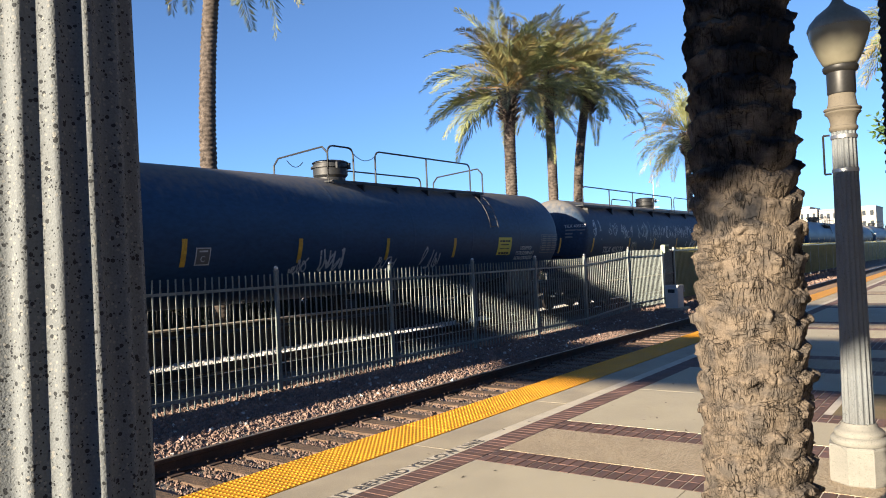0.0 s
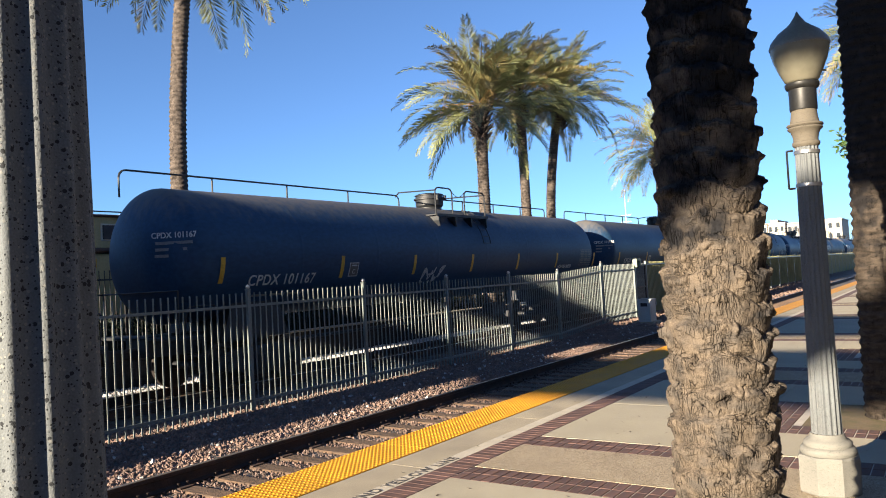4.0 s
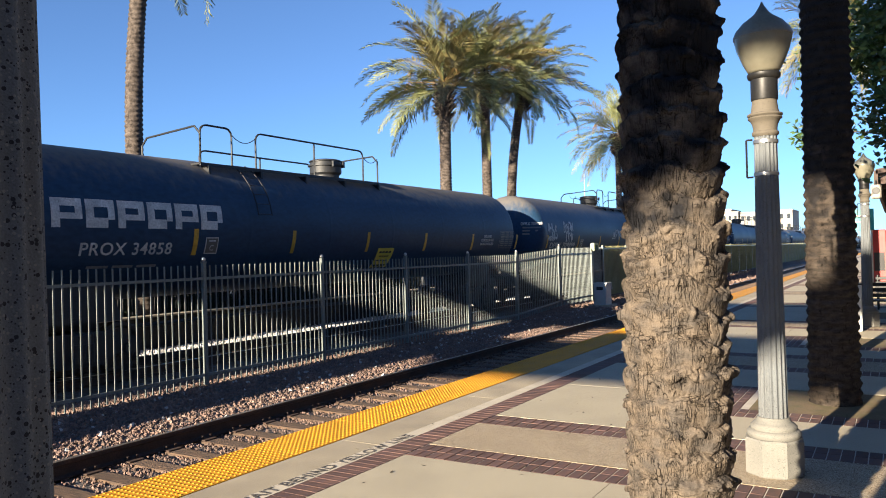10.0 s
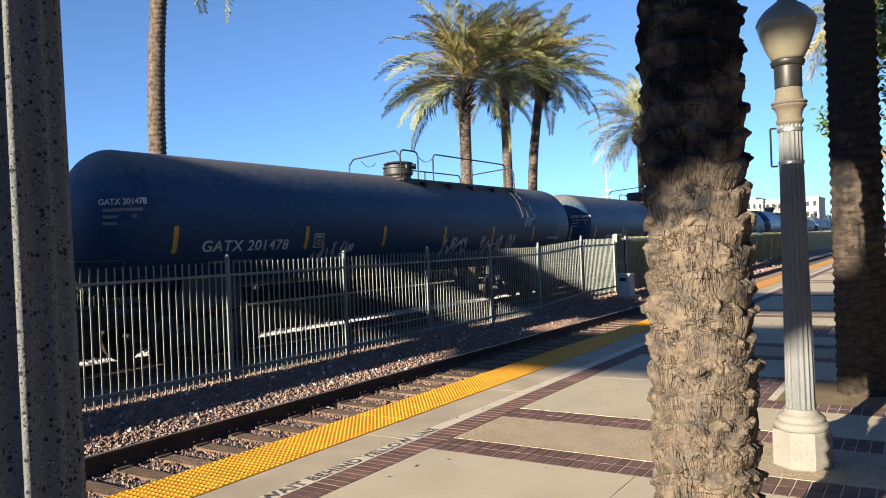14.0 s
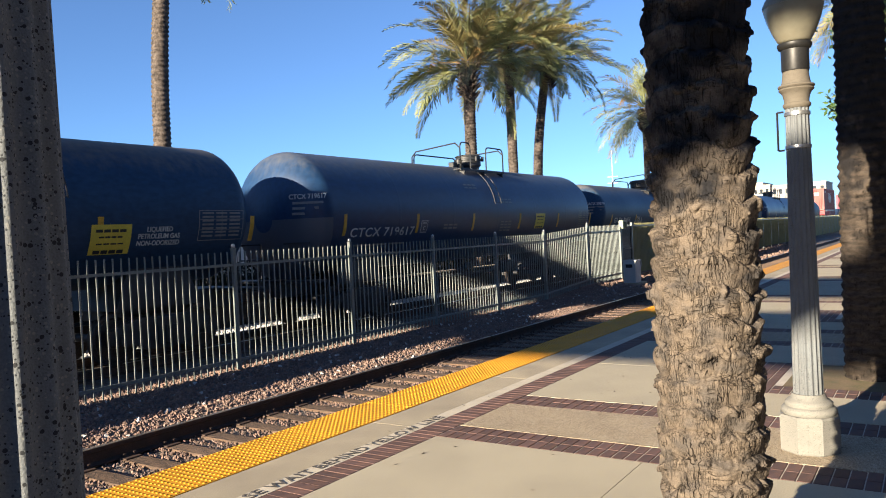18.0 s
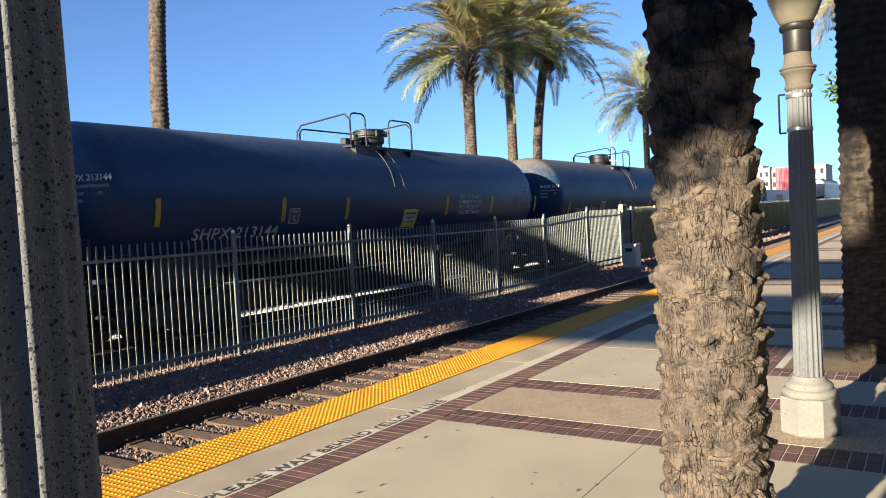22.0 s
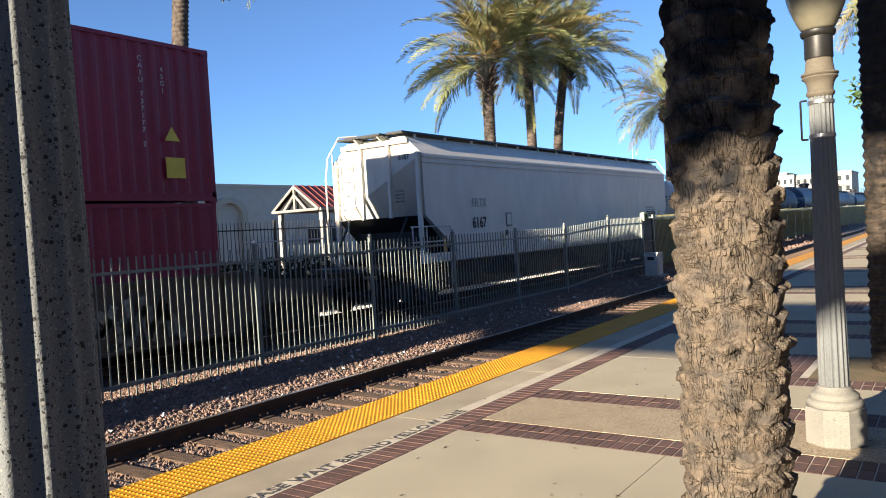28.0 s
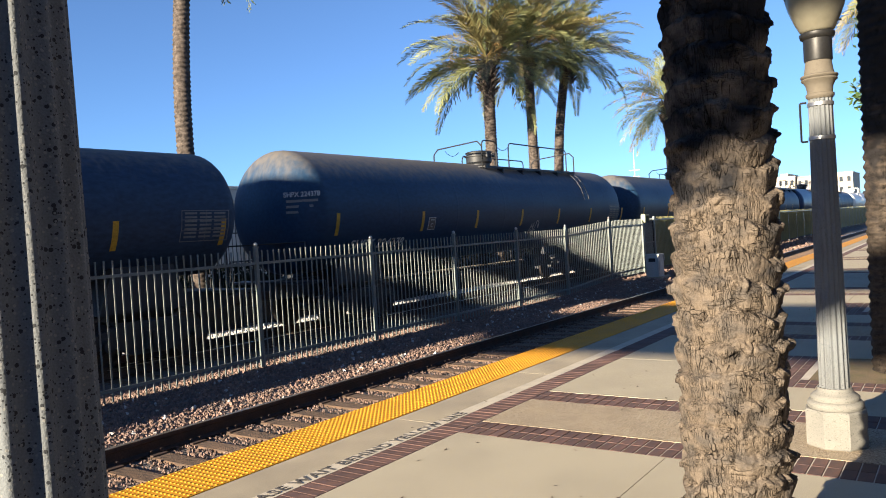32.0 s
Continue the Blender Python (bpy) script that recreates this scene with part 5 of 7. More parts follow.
    data_block(g, L - 1.12, -0.26, 0.98, 0.50, 7, rad)
    tagged(part("data_print", g, M_GREYMARK, car), "block of small grey print", kind="stuff")
    g = Geo()
    d0, d1 = L - 1.66, L - 0.58
    for a, b, z0, z1 in ((d0, d1, 0.0, 0.014), (d0, d1, -0.56, -0.546), (d0, d0 + 0.015, -0.55, 0.0), (d1 - 0.015, d1, -0.55, 0.0), (d0, d1, -0.165, -0.153), (d0 + 0.54, d0 + 0.55, -0.55, 0.0), (d0, d1, -0.36, -0.35)):
        g2 = curved_strip(a, b, z0, z1, rad, 0.009, 2)
        g.add(g2.v, g2.f)
    part("data_frame", g, M_GREYMARK if paint is not M_WHITE else mark_mat, car, "ruled pale data panel")
    for px_, pz_, pw_ in placards:
        part("placard", curved_strip(px_ - pw_ / 2, px_ + pw_ / 2, pz_ - 0.25, pz_ + 0.25, rad, 0.008), M_PLACARD, car, "yellow warning placard")
        g = Geo()
        for i, (w, t_) in enumerate(((0.78, 0.05), (0.6, 0.03), (0.7, 0.025), (0.78, 0.06))):
            z = pz_ + 0.17 - 0.115 * i
            for k in range(4):
                a = px_ - pw_ * w / 2 + pw_ * w * k / 4
                g2 = curved_strip(a, a + pw_ * w * 0.21, z - t_, z, rad, 0.012, 1)
                g.add(g2.v, g2.f)
        part("placard_print", g, M_DARKMARK, car)
    # small framed plate mark with its letter
    bx_ = sx[1] + (0.17 if stripes else 0.25)
    for k in range(2):
        part("plate_mark", curved_strip(bx_ + 0.02 * k, bx_ + 0.32 - 0.02 * k, -0.58 + 0.02 * k, -0.26 - 0.02 * k, rad, 0.006 + 0.003 * k, 2), mark_mat if k == 0 else paint, car)
    flank_text(car, "C", 0.15, mark_mat, bx_ + 0.16, -0.47, rad + 0.004, "plate_letter")
    part("plate_print", curved_strip(bx_ + 0.07, bx_ + 0.25, -0.34, -0.31, rad, 0.012, 1), mark_mat, car)
    for k, (gx_, gz_, gh_, gn_, gw_) in enumerate(tags):
        trng = random.Random(seed * 100 + k)
        part("graffiti", tag_scrawl(trng, gh_, rad, gx_ - gh_ * 0.3 * gn_, gz_ - gh_ / 2, letters_=gn_, wide=gw_), M_GRAF, car, "pale sprayed tag")
    if logo:
        logo(car, L, rad)
    for txt, ex, ez, size in stencils:
        flank_text(car, txt, size, mark_mat, ex, ez, rad, "stencil_note", bold=0.002, narrow=0.95)
    return car


def wide_logo(car, L, rad):
    """A row of six heavy white block shapes with rounded ends and a slit in each."""
    g = Geo()
    for k in range(6):
        x = -8.0 + 0.605 * k
        for a, b, z0, z1 in ((0, 0.15, -0.11, 0.37), (0.15, 0.54, 0.24, 0.37), (0.41, 0.54, 0.03, 0.24), (0.15, 0.41, -0.11 if k % 2 else 0.03, 0.06 if k % 2 else 0.13)):
            g2 = curved_strip(x + a, x + b, z0, z1, rad, 0.009, 3)
            g.add(g2.v, g2.f)
    part("company_mark", g, M_MARK, car, "broad row of white block shapes")


def heavy_piece(car, x0, x1, dz, h, rad, material, seed, stroke=3.2):
    """A faded broad sprayed piece: tall peaks side by side in soft outline."""
    rng = random.Random(seed)
    g = Geo()
    n = max(3, int((x1 - x0) / 0.75))
    pts = []
    for k in range(n):
        a = x0 + (x1 - x0) * k / n
        pts += [(a, dz - h / 2 + rng.uniform(0, 0.1)), (a + (x1 - x0) / n * rng.uniform(0.45, 0.6), dz + h / 2 - rng.uniform(0, 0.2)), (a + (x1 - x0) / n * 0.66, dz - rng.uniform(0, 0.1))]
    for (ax, az), (bx, bz) in zip(pts, pts[1:]):
        d = Vector((bx - ax, bz - az))
        nn = Vector((-d.y, d.x)).normalized() * 0.014 * stroke
        q = []
        for (qx, qz) in ((ax + nn.x, az + nn.y), (bx + nn.x, bz + nn.y), (bx - nn.x, bz - nn.y), (ax - nn.x, az - nn.y)):
            a = math.asin(max(-0.97, min(0.97, qz / rad)))
            q.append((qx, -(rad + 0.005) * math.cos(a), ZC + (rad + 0.005) * math.sin(a)))
        g.add(q, [(0, 1, 2, 3)])
    part("graffiti", g, material, car, "faded grey sprayed piece")


CARS = []
LB = "black tank car with a railed walkway and round housing on top"
LN = "black tank car with stencilled white marks and yellow placard"
CARS.append(tank_car(-24.6, -4.3, M_BLACK, LB, "", "long", seed=30, far=True))
CARS.append(tank_car(-4.3, 16.2, M_BLACK, "black tank car with pale sprayed scrawls and yellow placard", "", "long", ((5.78, -0.33, 0.75),), 0.04, rad=1.41, reach=5.45,
                     stencils=((LPG_NOTE, 7.05, -0.55, 0.15),), tags=((-2.3, -0.68, 0.3, 3, 1.2), (-1.25, -0.55, 0.42, 4, 1.9), (0.5, -0.7, 0.3, 4, 1.0), (2.25, -0.58, 0.45, 3, 1.4)), seed=2))
c = tank_car(16.2, 36.5, M_BROWN, "dusty brown-black tank car covered in pale graffiti", "TILX 405122", "full", (), 0.3, rad=1.37, number=(-6.56, -0.54, 1.85),
             stencils=(("NON-ODORIZED", 6.55, -0.60, 0.16),), seed=3,
             tags=[(-8.0, 0.23, 0.85, 2, 1.2), (-6.7, 0.24, 0.45, 3, 1.0)] + [(x, 0.17, h, n_, 1.05) for x, h, n_ in ((-5.3, 0.52, 4), (-3.64, 0.5, 4), (-2.69, 0.7, 3), (-1.89, 0.5, 4), (-1.02, 0.42, 3), (-0.37, 0.5, 3), (0.67, 0.5, 4), (1.55, 0.5, 4), (2.55, 0.48, 4), (3.62, 0.5, 4), (4.65, 0.62, 4), (5.53, 0.5, 4), (7.98, 0.48, 4))]
             + [(1.83, -0.39, 0.3, 1, 1.4), (2.78, -0.34, 0.42, 4, 2.2), (4.44, -0.30, 0.26, 4, 1.3), (4.5, -0.62, 0.26, 3, 1.3), (6.93, -0.22, 0.62, 4, 1.7), (7.2, -0.45, 0.3, 3, 1.2), (-0.9, -0.62, 0.3, 3, 1.0)])
part("placard", curved_strip(2.6, 3.4, -1.0, -0.75, 1.37, 0.008), M_PLACARD, c, "yellow warning placard")
heavy_piece(c, -4.9, -1.2, -0.48, 0.62, 1.37, M_GRAF3, 12)
CARS.append(c)
CARS.append(tank_car(36.5, 56.6, M_BLACK, "black tank car with full-length top railings", "TILX 405111", "far", ((-2.49, -0.9, 0.8),), 0.15, rad=1.43, number=(-6.5, -0.55, 1.9),
                     stencils=(("FRA AIP", 7.0, -0.40, 0.15), ("NON-ODORIZED", 6.7, -0.62, 0.15), ("WATER CAPY\nLBS KG", 0.78, 0.37, 0.1)), tags=((4.1, -0.78, 0.4, 2, 1.6),), seed=4))
CARS.append(tank_car(56.6, 77.4, M_BLACK, "weathered black tank car with full-length top railings", "CPDX 101167", "far", (), 0.3, rad=1.35, number=(-7.0, -0.58, 1.9), stencils=(("NON-ODORIZED", 6.9, -0.58, 0.15),), tags=((-1.5, -0.62, 0.4, 4, 1.5),), seed=5))
CARS.append(tank_car(77.4, 98.25, M_BLACK, "black tank car with full-length top railings and yellow placard", "CPDX 101156", "far", ((4.84, -0.62, 0.8),), 0.3, rad=1.36, number=(-7.07, -0.47, 1.9), stencils=((LPG_NOTE, 7.3, -0.38, 0.14), ("WATER CAPY\nLBS KG", 0.33, 0.27, 0.1)), seed=6))
CARS.append(tank_car(98.25, 118.1, M_BLACK, LN, "DPRX 709912", "long", ((1.74, -0.28, 0.75),), 0.32, rad=1.47, reach=5.2, number=(-6.59, -0.45, 2.5), stencils=((LPG_NOTE, 6.95, -0.27, 0.12),), tags=((-0.6, -0.56, 0.42, 4, 1.3), (-2.9, -0.68, 0.25, 3, 1.0)), seed=7))
CARS.append(tank_car(118.1, 138.95, M_BLACK, "black tank car with a white tag and yellow placard", "TILX 303127", "left", ((5.26, -0.35, 0.72),), 0.42, rad=1.35, reach=5.3, number=(-6.75, -0.45, 2.0), tags=((-3.5, 0.34, 0.5, 5, 1.7), (-3.3, 0.02, 0.32, 3, 1.5), (1.58, -0.68, 0.25, 4, 1.0)), stencils=(("NON\nODORIZED", 3.41, -0.27, 0.1),), seed=8))
CARS.append(tank_car(138.95, 159.3, M_BLACK, "black tank car with a broad white mark on its flank", "PROX 34858", "left", ((1.33, -0.76, 0.72),), 0.5, rad=1.42, reach=5.0, number=(-6.55, -0.48, 1.85), logo=wide_logo, stencils=((LPG_NOTE, 7.0, -0.30, 0.12),), seed=9))
CARS.append(tank_car(159.3, 179.2, M_BLACK, "black tank car with pale tags and yellow placard", "DPRX 709899", "long", ((2.05, -0.28, 0.72),), 0.42, rad=1.49, reach=5.15, number=(-6.64, -0.50, 2.6), seed=10,
                     tags=((-7.8, 0.18, 0.3, 5, 1.7), (-7.8, -0.14, 0.3, 5, 1.8), (-6.05, 0.22, 0.4, 5, 2.1), (-6.0, -0.16, 0.4, 4, 2.1), (0.0, 0.0, 0.42, 5, 1.2), (5.1, 0.05, 0.5, 5, 1.3), (5.2, -0.35, 0.3, 4, 1.2), (3.5, -0.72, 0.36, 5, 1.6), (7.6, -0.52, 0.4, 4, 1.6), (-3.6, -0.70, 0.25, 4, 1.0))))
CARS.append(tank_car(179.2, 199.1, M_BLACK, LN, "DPRX 709825", "left", ((1.68, -0.32, 0.95),), 0.34, rad=1.44, reach=5.05, number=(-6.48, -0.47, 2.6), stencils=(("LIQUEFIED PETROLEUM GAS", 6.1, -0.69, 0.15),), tags=((-1.1, -0.64, 0.28, 4, 1.2),), seed=11))
part("graffiti", tag_scrawl(random.Random(91), 0.6, 1.44, 3.2, -0.5, letters_=2, wide=1.8), M_GRAF2, CARS[-1], "dim red sprayed mark")
CARS.append(tank_car(199.1, 220.1, M_BLACK, "black tank car with broad outlined graffiti along its foot", "GATX 201478", "long", (), 0.2, rad=1.40, reach=5.8, number=(-6.96, -0.50, 2.3), stencils=(("NON-ODORIZED", 7.9, -0.5, 0.12),), seed=12,
                     tags=((-4.3, -0.68, 0.4, 6, 1.4), (1.1, -0.66, 0.46, 5, 2.4), (3.3, -0.66, 0.46, 5, 2.4), (5.75, 0.45, 0.5, 4, 1.3), (5.8, 0.05, 0.3, 3, 1.2), (4.6, -0.55, 0.4, 2, 1.2))))
CARS.append(tank_car(220.1, 241.15, M_BLACK, "black tank car with stencilled cargo note", "CPDX 104783", "long", (), 0.5, rad=1.34, reach=5.7, number=(-6.43, -0.54, 2.0), stencils=(("NON-ODORIZED\nLIQUEFIED\nPETROLEUM GAS", 6.95, -0.15, 0.21),), tags=((5.5, -0.1, 0.36, 3, 1.6), (5.75, -0.42, 0.36, 3, 1.6)), seed=13))
CARS.append(tank_car(241.15, 262.1, M_BLACK, "black tank car with a yellow placard", "CPDX 107175", "long", ((6.4, -0.48, 0.75),), 0.4, rad=1.36, reach=5.75, number=(-6.65, -0.63, 2.2), stencils=((LPG_NOTE, 7.35, -0.45, 0.12),), seed=14))
c = tank_car(262.1, 279.9, M_NAVY, "glossy navy-black tank car with a short railed platform", "CTCX 719617", "short", ((3.28, -0.34, 0.72),), 1.0, rad=1.48, number=(-5.57, -0.53, 2.6), seed=15, stripes=((-7.1, -4.15, -1.25, 1.75, 4.77, 7.79), -0.33))
for x_, z_, n_ in ((-2.5, -0.44, 2), (0.8, -0.48, 4), (-1.1, 0.74, 2), (0.85, 0.32, 2)):
    g = Geo()
    data_block(g, x_, z_, 0.75, 0.09 * n_, n_, 1.48)
    tagged(part("small_print", g, M_GREYMARK, c), "rows of small grey print", kind="stuff")
h_ = 1.48 * 0.5
shield = Geo()
vs, fs = [], []
for i in range(9):
    w = math.pi / 2 * (0.12 + 0.88 * i / 8)
    for k in range(25):
        a = math.pi + math.pi * k / 24
        r_ = 1.495 * math.sin(w)
        vs.append((-(8.9 - 0.62) - 0.014 + h_ - h_ * math.cos(w), r_ * math.cos(a), ZC - 0.15 + r_ * math.sin(a)))
for i in range(8):
    for k in range(24):
        fs.append((i * 25 + k, i * 25 + k + 1, (i + 1) * 25 + k + 1, (i + 1) * 25 + k))
part("head_shield", shield.add(vs, fs), M_NAVY, c, "half-height navy head shield", smooth=40)
CARS.append(c)
CARS.append(tank_car(279.9, 297.7, M_BLACK, "low black tank car with white tags along its foot", "GATX 30876", "short", (), 0.45, rad=1.24, number=(-5.5, -0.40, 2.1), stencils=(("FRA AIP", 6.35, -0.10, 0.16),), tags=((-3.45, -0.5, 0.5, 3, 2.3), (-3.1, -0.55, 0.35, 3, 1.6), (1.9, -0.68, 0.4, 4, 1.4), (3.3, -0.82, 0.4, 5, 1.6), (4.5, -0.74, 0.42, 4, 1.7)), seed=16, stripes=((-6.89, -3.71, 1.1, 4.54, 7.9), -0.40)))
CARS.append(tank_car(297.7, 316.15, M_BLACK, LB, "CRDX 290211", "short", (), 0.28, rad=1.39, number=(-5.2, -0.45, 2.3), stencils=(("AAR ST-445", 5.3, -0.5, 0.16),), seed=17, stripes=((-6.97, -3.86, -0.98, 2.6, 4.92, 8.1), -0.31)))
CARS.append(tank_car(316.15, 334.15, M_NAVY, "navy-black tank car with stencilled cargo stencils", "SHPX 213144", "short", ((0.77, -0.60, 0.62),), 0.9, rad=1.44, number=(-5.07, -0.72, 2.2), stencils=(("NOT FOR CLASS 3\nFLAMMABLE LIQUIDS\nWITH API GRAVITY\nGREATER THAN 50", 3.75, -0.26, 0.15), ("SR 11961", 7.3, 0.13, 0.15)), seed=18, stripes=((-7.0, -3.9, -1.83, 2.5, 5.07, 8.1), -0.28)))
part("placard", curved_strip(0.5, 1.0, -0.86, -0.46, 1.44, 0.008), M_MARK, CARS[-1], "white hazard placard")
part("placard_print", curved_strip(0.55, 0.95, -0.80, -0.68, 1.44, 0.012), M_PLACARD, CARS[-1])
CARS.append(tank_car(334.15, 352.1, M_BLACK, LB, "SHOX 6311", "short", (), -0.1, rad=1.5, number=(-5.2, -0.61, 2.2), seed=19, stripes=((-7.0, -3.8, -1.59, 2.5, 5.63, 8.2), -0.48)))


# ---- containers, well cars, hopper ----
def corrugated(L, W, H, material, rib=0.036):
    """A steel box container with trapezoid ribs on its sides and ends, in parts: returns a list of (name, Geo)."""
    out = []
    fr = Geo()
    t = 0.11
    for sx in (-1, 1):
        for sy in (-1, 1):
            fr.box((sx * (L / 2 - t / 2), sy * (W / 2 - t / 2), H / 2), (t, t, H), bev=0.01)
            for z in (0.06, H - 0.06):
                fr.box((sx * (L / 2 - 0.085), sy * (W / 2 - 0.08), z), (0.178, 0.162, 0.118), bev=0.012)
        for z in (0.07, H - 0.06):
            fr.box((sx * (L / 2 - 0.05), 0, z + (0.07 if z < 1 else 0)), (0.1, W, 0.12))
    for sy in (-1, 1):
        fr.box((0, sy * (W / 2 - 0.04), 0.11), (L, 0.075, 0.14))
        fr.box((0, sy * (W / 2 - 0.03), H - 0.04), (L, 0.06, 0.07))
    out.append(("frame", fr))
    for sy in (-1, 1):
        g = Geo()
        pts = []
        x = -L / 2 + t
        p = 0.278
        while x < L / 2 - t - p:
            pts += [(x, 0.0), (x + 0.07, 0.0), (x + 0.14, rib), (x + 0.21, rib)]
            x += p
        pts += [(x, 0.0), (L / 2 - t, 0.0)]
        vs = []
        for a, d in pts:
            yy = sy * (W / 2 - 0.012 - d)
            vs += [(a, yy, 0.14), (a, yy, H - 0.07)]
        g.add(vs, [(2 * i, 2 * i + 2, 2 * i + 3, 2 * i + 1) for i in range(len(pts) - 1)])
        out.append(("side_wall", g))
    for sx in (-1, 1):
        g = Geo()
        pts = []
        y = -W / 2 + t
        while y < W / 2 - t - 0.25:
            pts += [(y, 0.0), (y + 0.07, 0.0), (y + 0.12, 0.04), (y + 0.2, 0.04)]
            y += 0.25
        pts += [(y, 0), (W / 2 - t, 0)]
        vs = []
        for a, d in pts:
            vs += [(sx * (L / 2 - 0.02 - d), a, 0.12), (sx * (L / 2 - 0.02 - d), a, H - 0.1)]
        g.add(vs, [(2 * i, 2 * i + 2, 2 * i + 3, 2 * i + 1) for i in range(len(pts) - 1)])
        out.append(("end_wall", g))
    out.append(("roof", Geo().box((0, 0, H - 0.025), (L - 0.2, W - 0.12, 0.02))))
    out.append(("floor", Geo().box((0, 0, 0.12), (L - 0.2, W - 0.12, 0.05))))
    return out


BOXES = {}
LOADS = []


def container(s0, L, z, H, material, label, W=2.44, rib=0.036):
    """A container riding at s0 to s0 + L along the train, its foot z above the rail."""
    ob = thing("shipping_container", pose(s0 + L / 2, TRAIN_Y, RT + z), label, "container", "containers on the freight train")
    key = (L, H, material.name)
    if key not in BOXES:
        BOXES[key] = [(nm, g.mesh(nm, material)) for nm, g in corrugated(L, W, H, material, rib)]
    for nm, me in BOXES[key]:
        part(nm, me, None, ob)
    LOADS.append(ob)
    return ob


def bars(x0, x1, z0, z1, y=-1.228, t=0.006):
    return Geo().box(((x0 + x1) / 2, y, (z0 + z1) / 2), (x1 - x0, t, z1 - z0))


def end_bar(ob, material, y0, y1, z0, z1, L, name="end_mark"):
    part(name, Geo().box((-L / 2 - 0.004, (y0 + y1) / 2, (z0 + z1) / 2), (0.008, y1 - y0, z1 - z0)), material, ob)


def big_mark(ob, material, x, z, s):
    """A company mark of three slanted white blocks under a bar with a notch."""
    g = Geo()
    def poly(pts):
        g.prism([(x + a * s, z + b * s * 0.74) for a, b in pts], -1.232, -1.226)
    for k in range(3):
        o = -1.15 + 0.78 * k
        if k == 0:
            poly([(o, 0.45), (o + 0.2, 0.42), (o + 0.2, -0.5), (o, -0.4)])
            poly([(o + 0.2, 0.05), (o + 0.45, 0.02), (o + 0.45, -0.2), (o + 0.2, -0.15)])
            poly([(o + 0.45, 0.38), (o + 0.66, 0.36), (o + 0.66, -0.72), (o + 0.45, -0.62)])
        else:
            dz = -0.12 if k == 1 else 0.0
            poly([(o, 0.36), (o + 0.2, 0.36), (o + 0.2, -0.75), (o, -0.72)])
            poly([(o + 0.52, 0.36), (o + 0.72, 0.38), (o + 0.72, -0.52), (o + 0.52, -0.65)])
            poly([(o + 0.2, 0.36), (o + 0.36, -0.05), (o + 0.36, -0.4), (o + 0.2, 0.0)])
            poly([(o + 0.52, 0.36), (o + 0.36, -0.05), (o + 0.36, -0.4), (o + 0.52, 0.0)])
    poly([(-1.18, 0.62), (-0.12, 0.50), (-0.02, 0.36), (-0.1, 0.36), (-0.2, 0.42), (-1.18, 0.52)])
    poly([(1.18, 0.62), (0.1, 0.50), (-0.02, 0.36), (0.08, 0.36), (0.2, 0.42), (1.18, 0.52)])
    part("company_mark", g, material, ob, "broad white company mark")


def well_car(s0, s1, label, seed):
    half = (s1 - s0) / 2
    car = thing("well_car", pose((s0 + s1) / 2, TRAIN_Y, RT), label, "well car", "cars of the freight train")
    for sy in (-1, 1):
        poly = [(-half + 1.2, 1.15), (-half + 2.6, 1.25), (-half + 3.3, 1.42), (half - 3.3, 1.42), (half - 2.6, 1.25), (half - 1.2, 1.15), (half - 1.2, 0.8), (half - 2.9, 0.75), (half - 3.5, 0.32), (-half + 3.5, 0.32), (-half + 2.9, 0.75), (-half + 1.2, 0.8)]
        part("side_beam", Geo().prism(poly, sy * 1.40 - 0.05, sy * 1.40 + 0.05), M_WELL, car, "tan-brown steel side beam")
        rb = Geo()
        for k in range(13):
            rb.box((-half + 3.8 + (2 * half - 7.6) * k / 12, sy * 1.46, 0.85), (0.09, 0.08, 1.0))
        rb.box((0, sy * 1.47, 1.44), (2 * half - 6.6, 0.16, 0.06)).box((0, sy * 1.47, 0.33), (2 * half - 7.0, 0.16, 0.06))
        part("beam_rib", rb, M_WELL, car)
    part("well_floor", Geo().box((0, 0, 0.30), (2 * half - 6.6, 2.75, 0.10)), M_STEEL, car)
    for sx in (-1, 1):
        part("end_deck", Geo().box((sx * (half - 2.0), 0, 1.02), (2.6, 2.7, 0.14), bev=0.02), M_WELL, car)
        part("end_railing", rail_pipe([(sx * (half - 0.9), -1.3, 1.1), (sx * (half - 0.9), -1.3, 2.0), (sx * (half - 0.9), 1.3, 2.0), (sx * (half - 0.9), 1.3, 1.1)], 0.018), M_WSTEEL, car)
        truck(car, sx * (half - 2.0))
    couplers(car, half)
    rng = random.Random(seed)
    for k in range(4):
        part("graffiti", tag_scrawl(rng, 0.75, 1.0, -6.2 + 3.1 * k, 0.42, letters_=4, flat_y=-1.525, wide=4.5), M_GRAF3, car, "broad grey-green sprayed piece")
    for k in range(2):
        part("graffiti", tag_scrawl(rng, rng.uniform(0.3, 0.45), 1.0, -3.0 + 4.8 * k, rng.uniform(0.45, 0.6), flat_y=-1.53, wide=0.8), M_GRAF3, car, "grey-green sprayed tag")
    return car


CARS.append(well_car(352.2, 374.0, "tan-brown well car with sprayed scrawls under stacked containers", 1))
CARS.append(well_car(374.0, 393.6, "tan-brown well car carrying one white refrigerated container", 2))
CARS.append(well_car(393.6, 413.1, "tan-brown well car under two layers of dark red containers", 3))

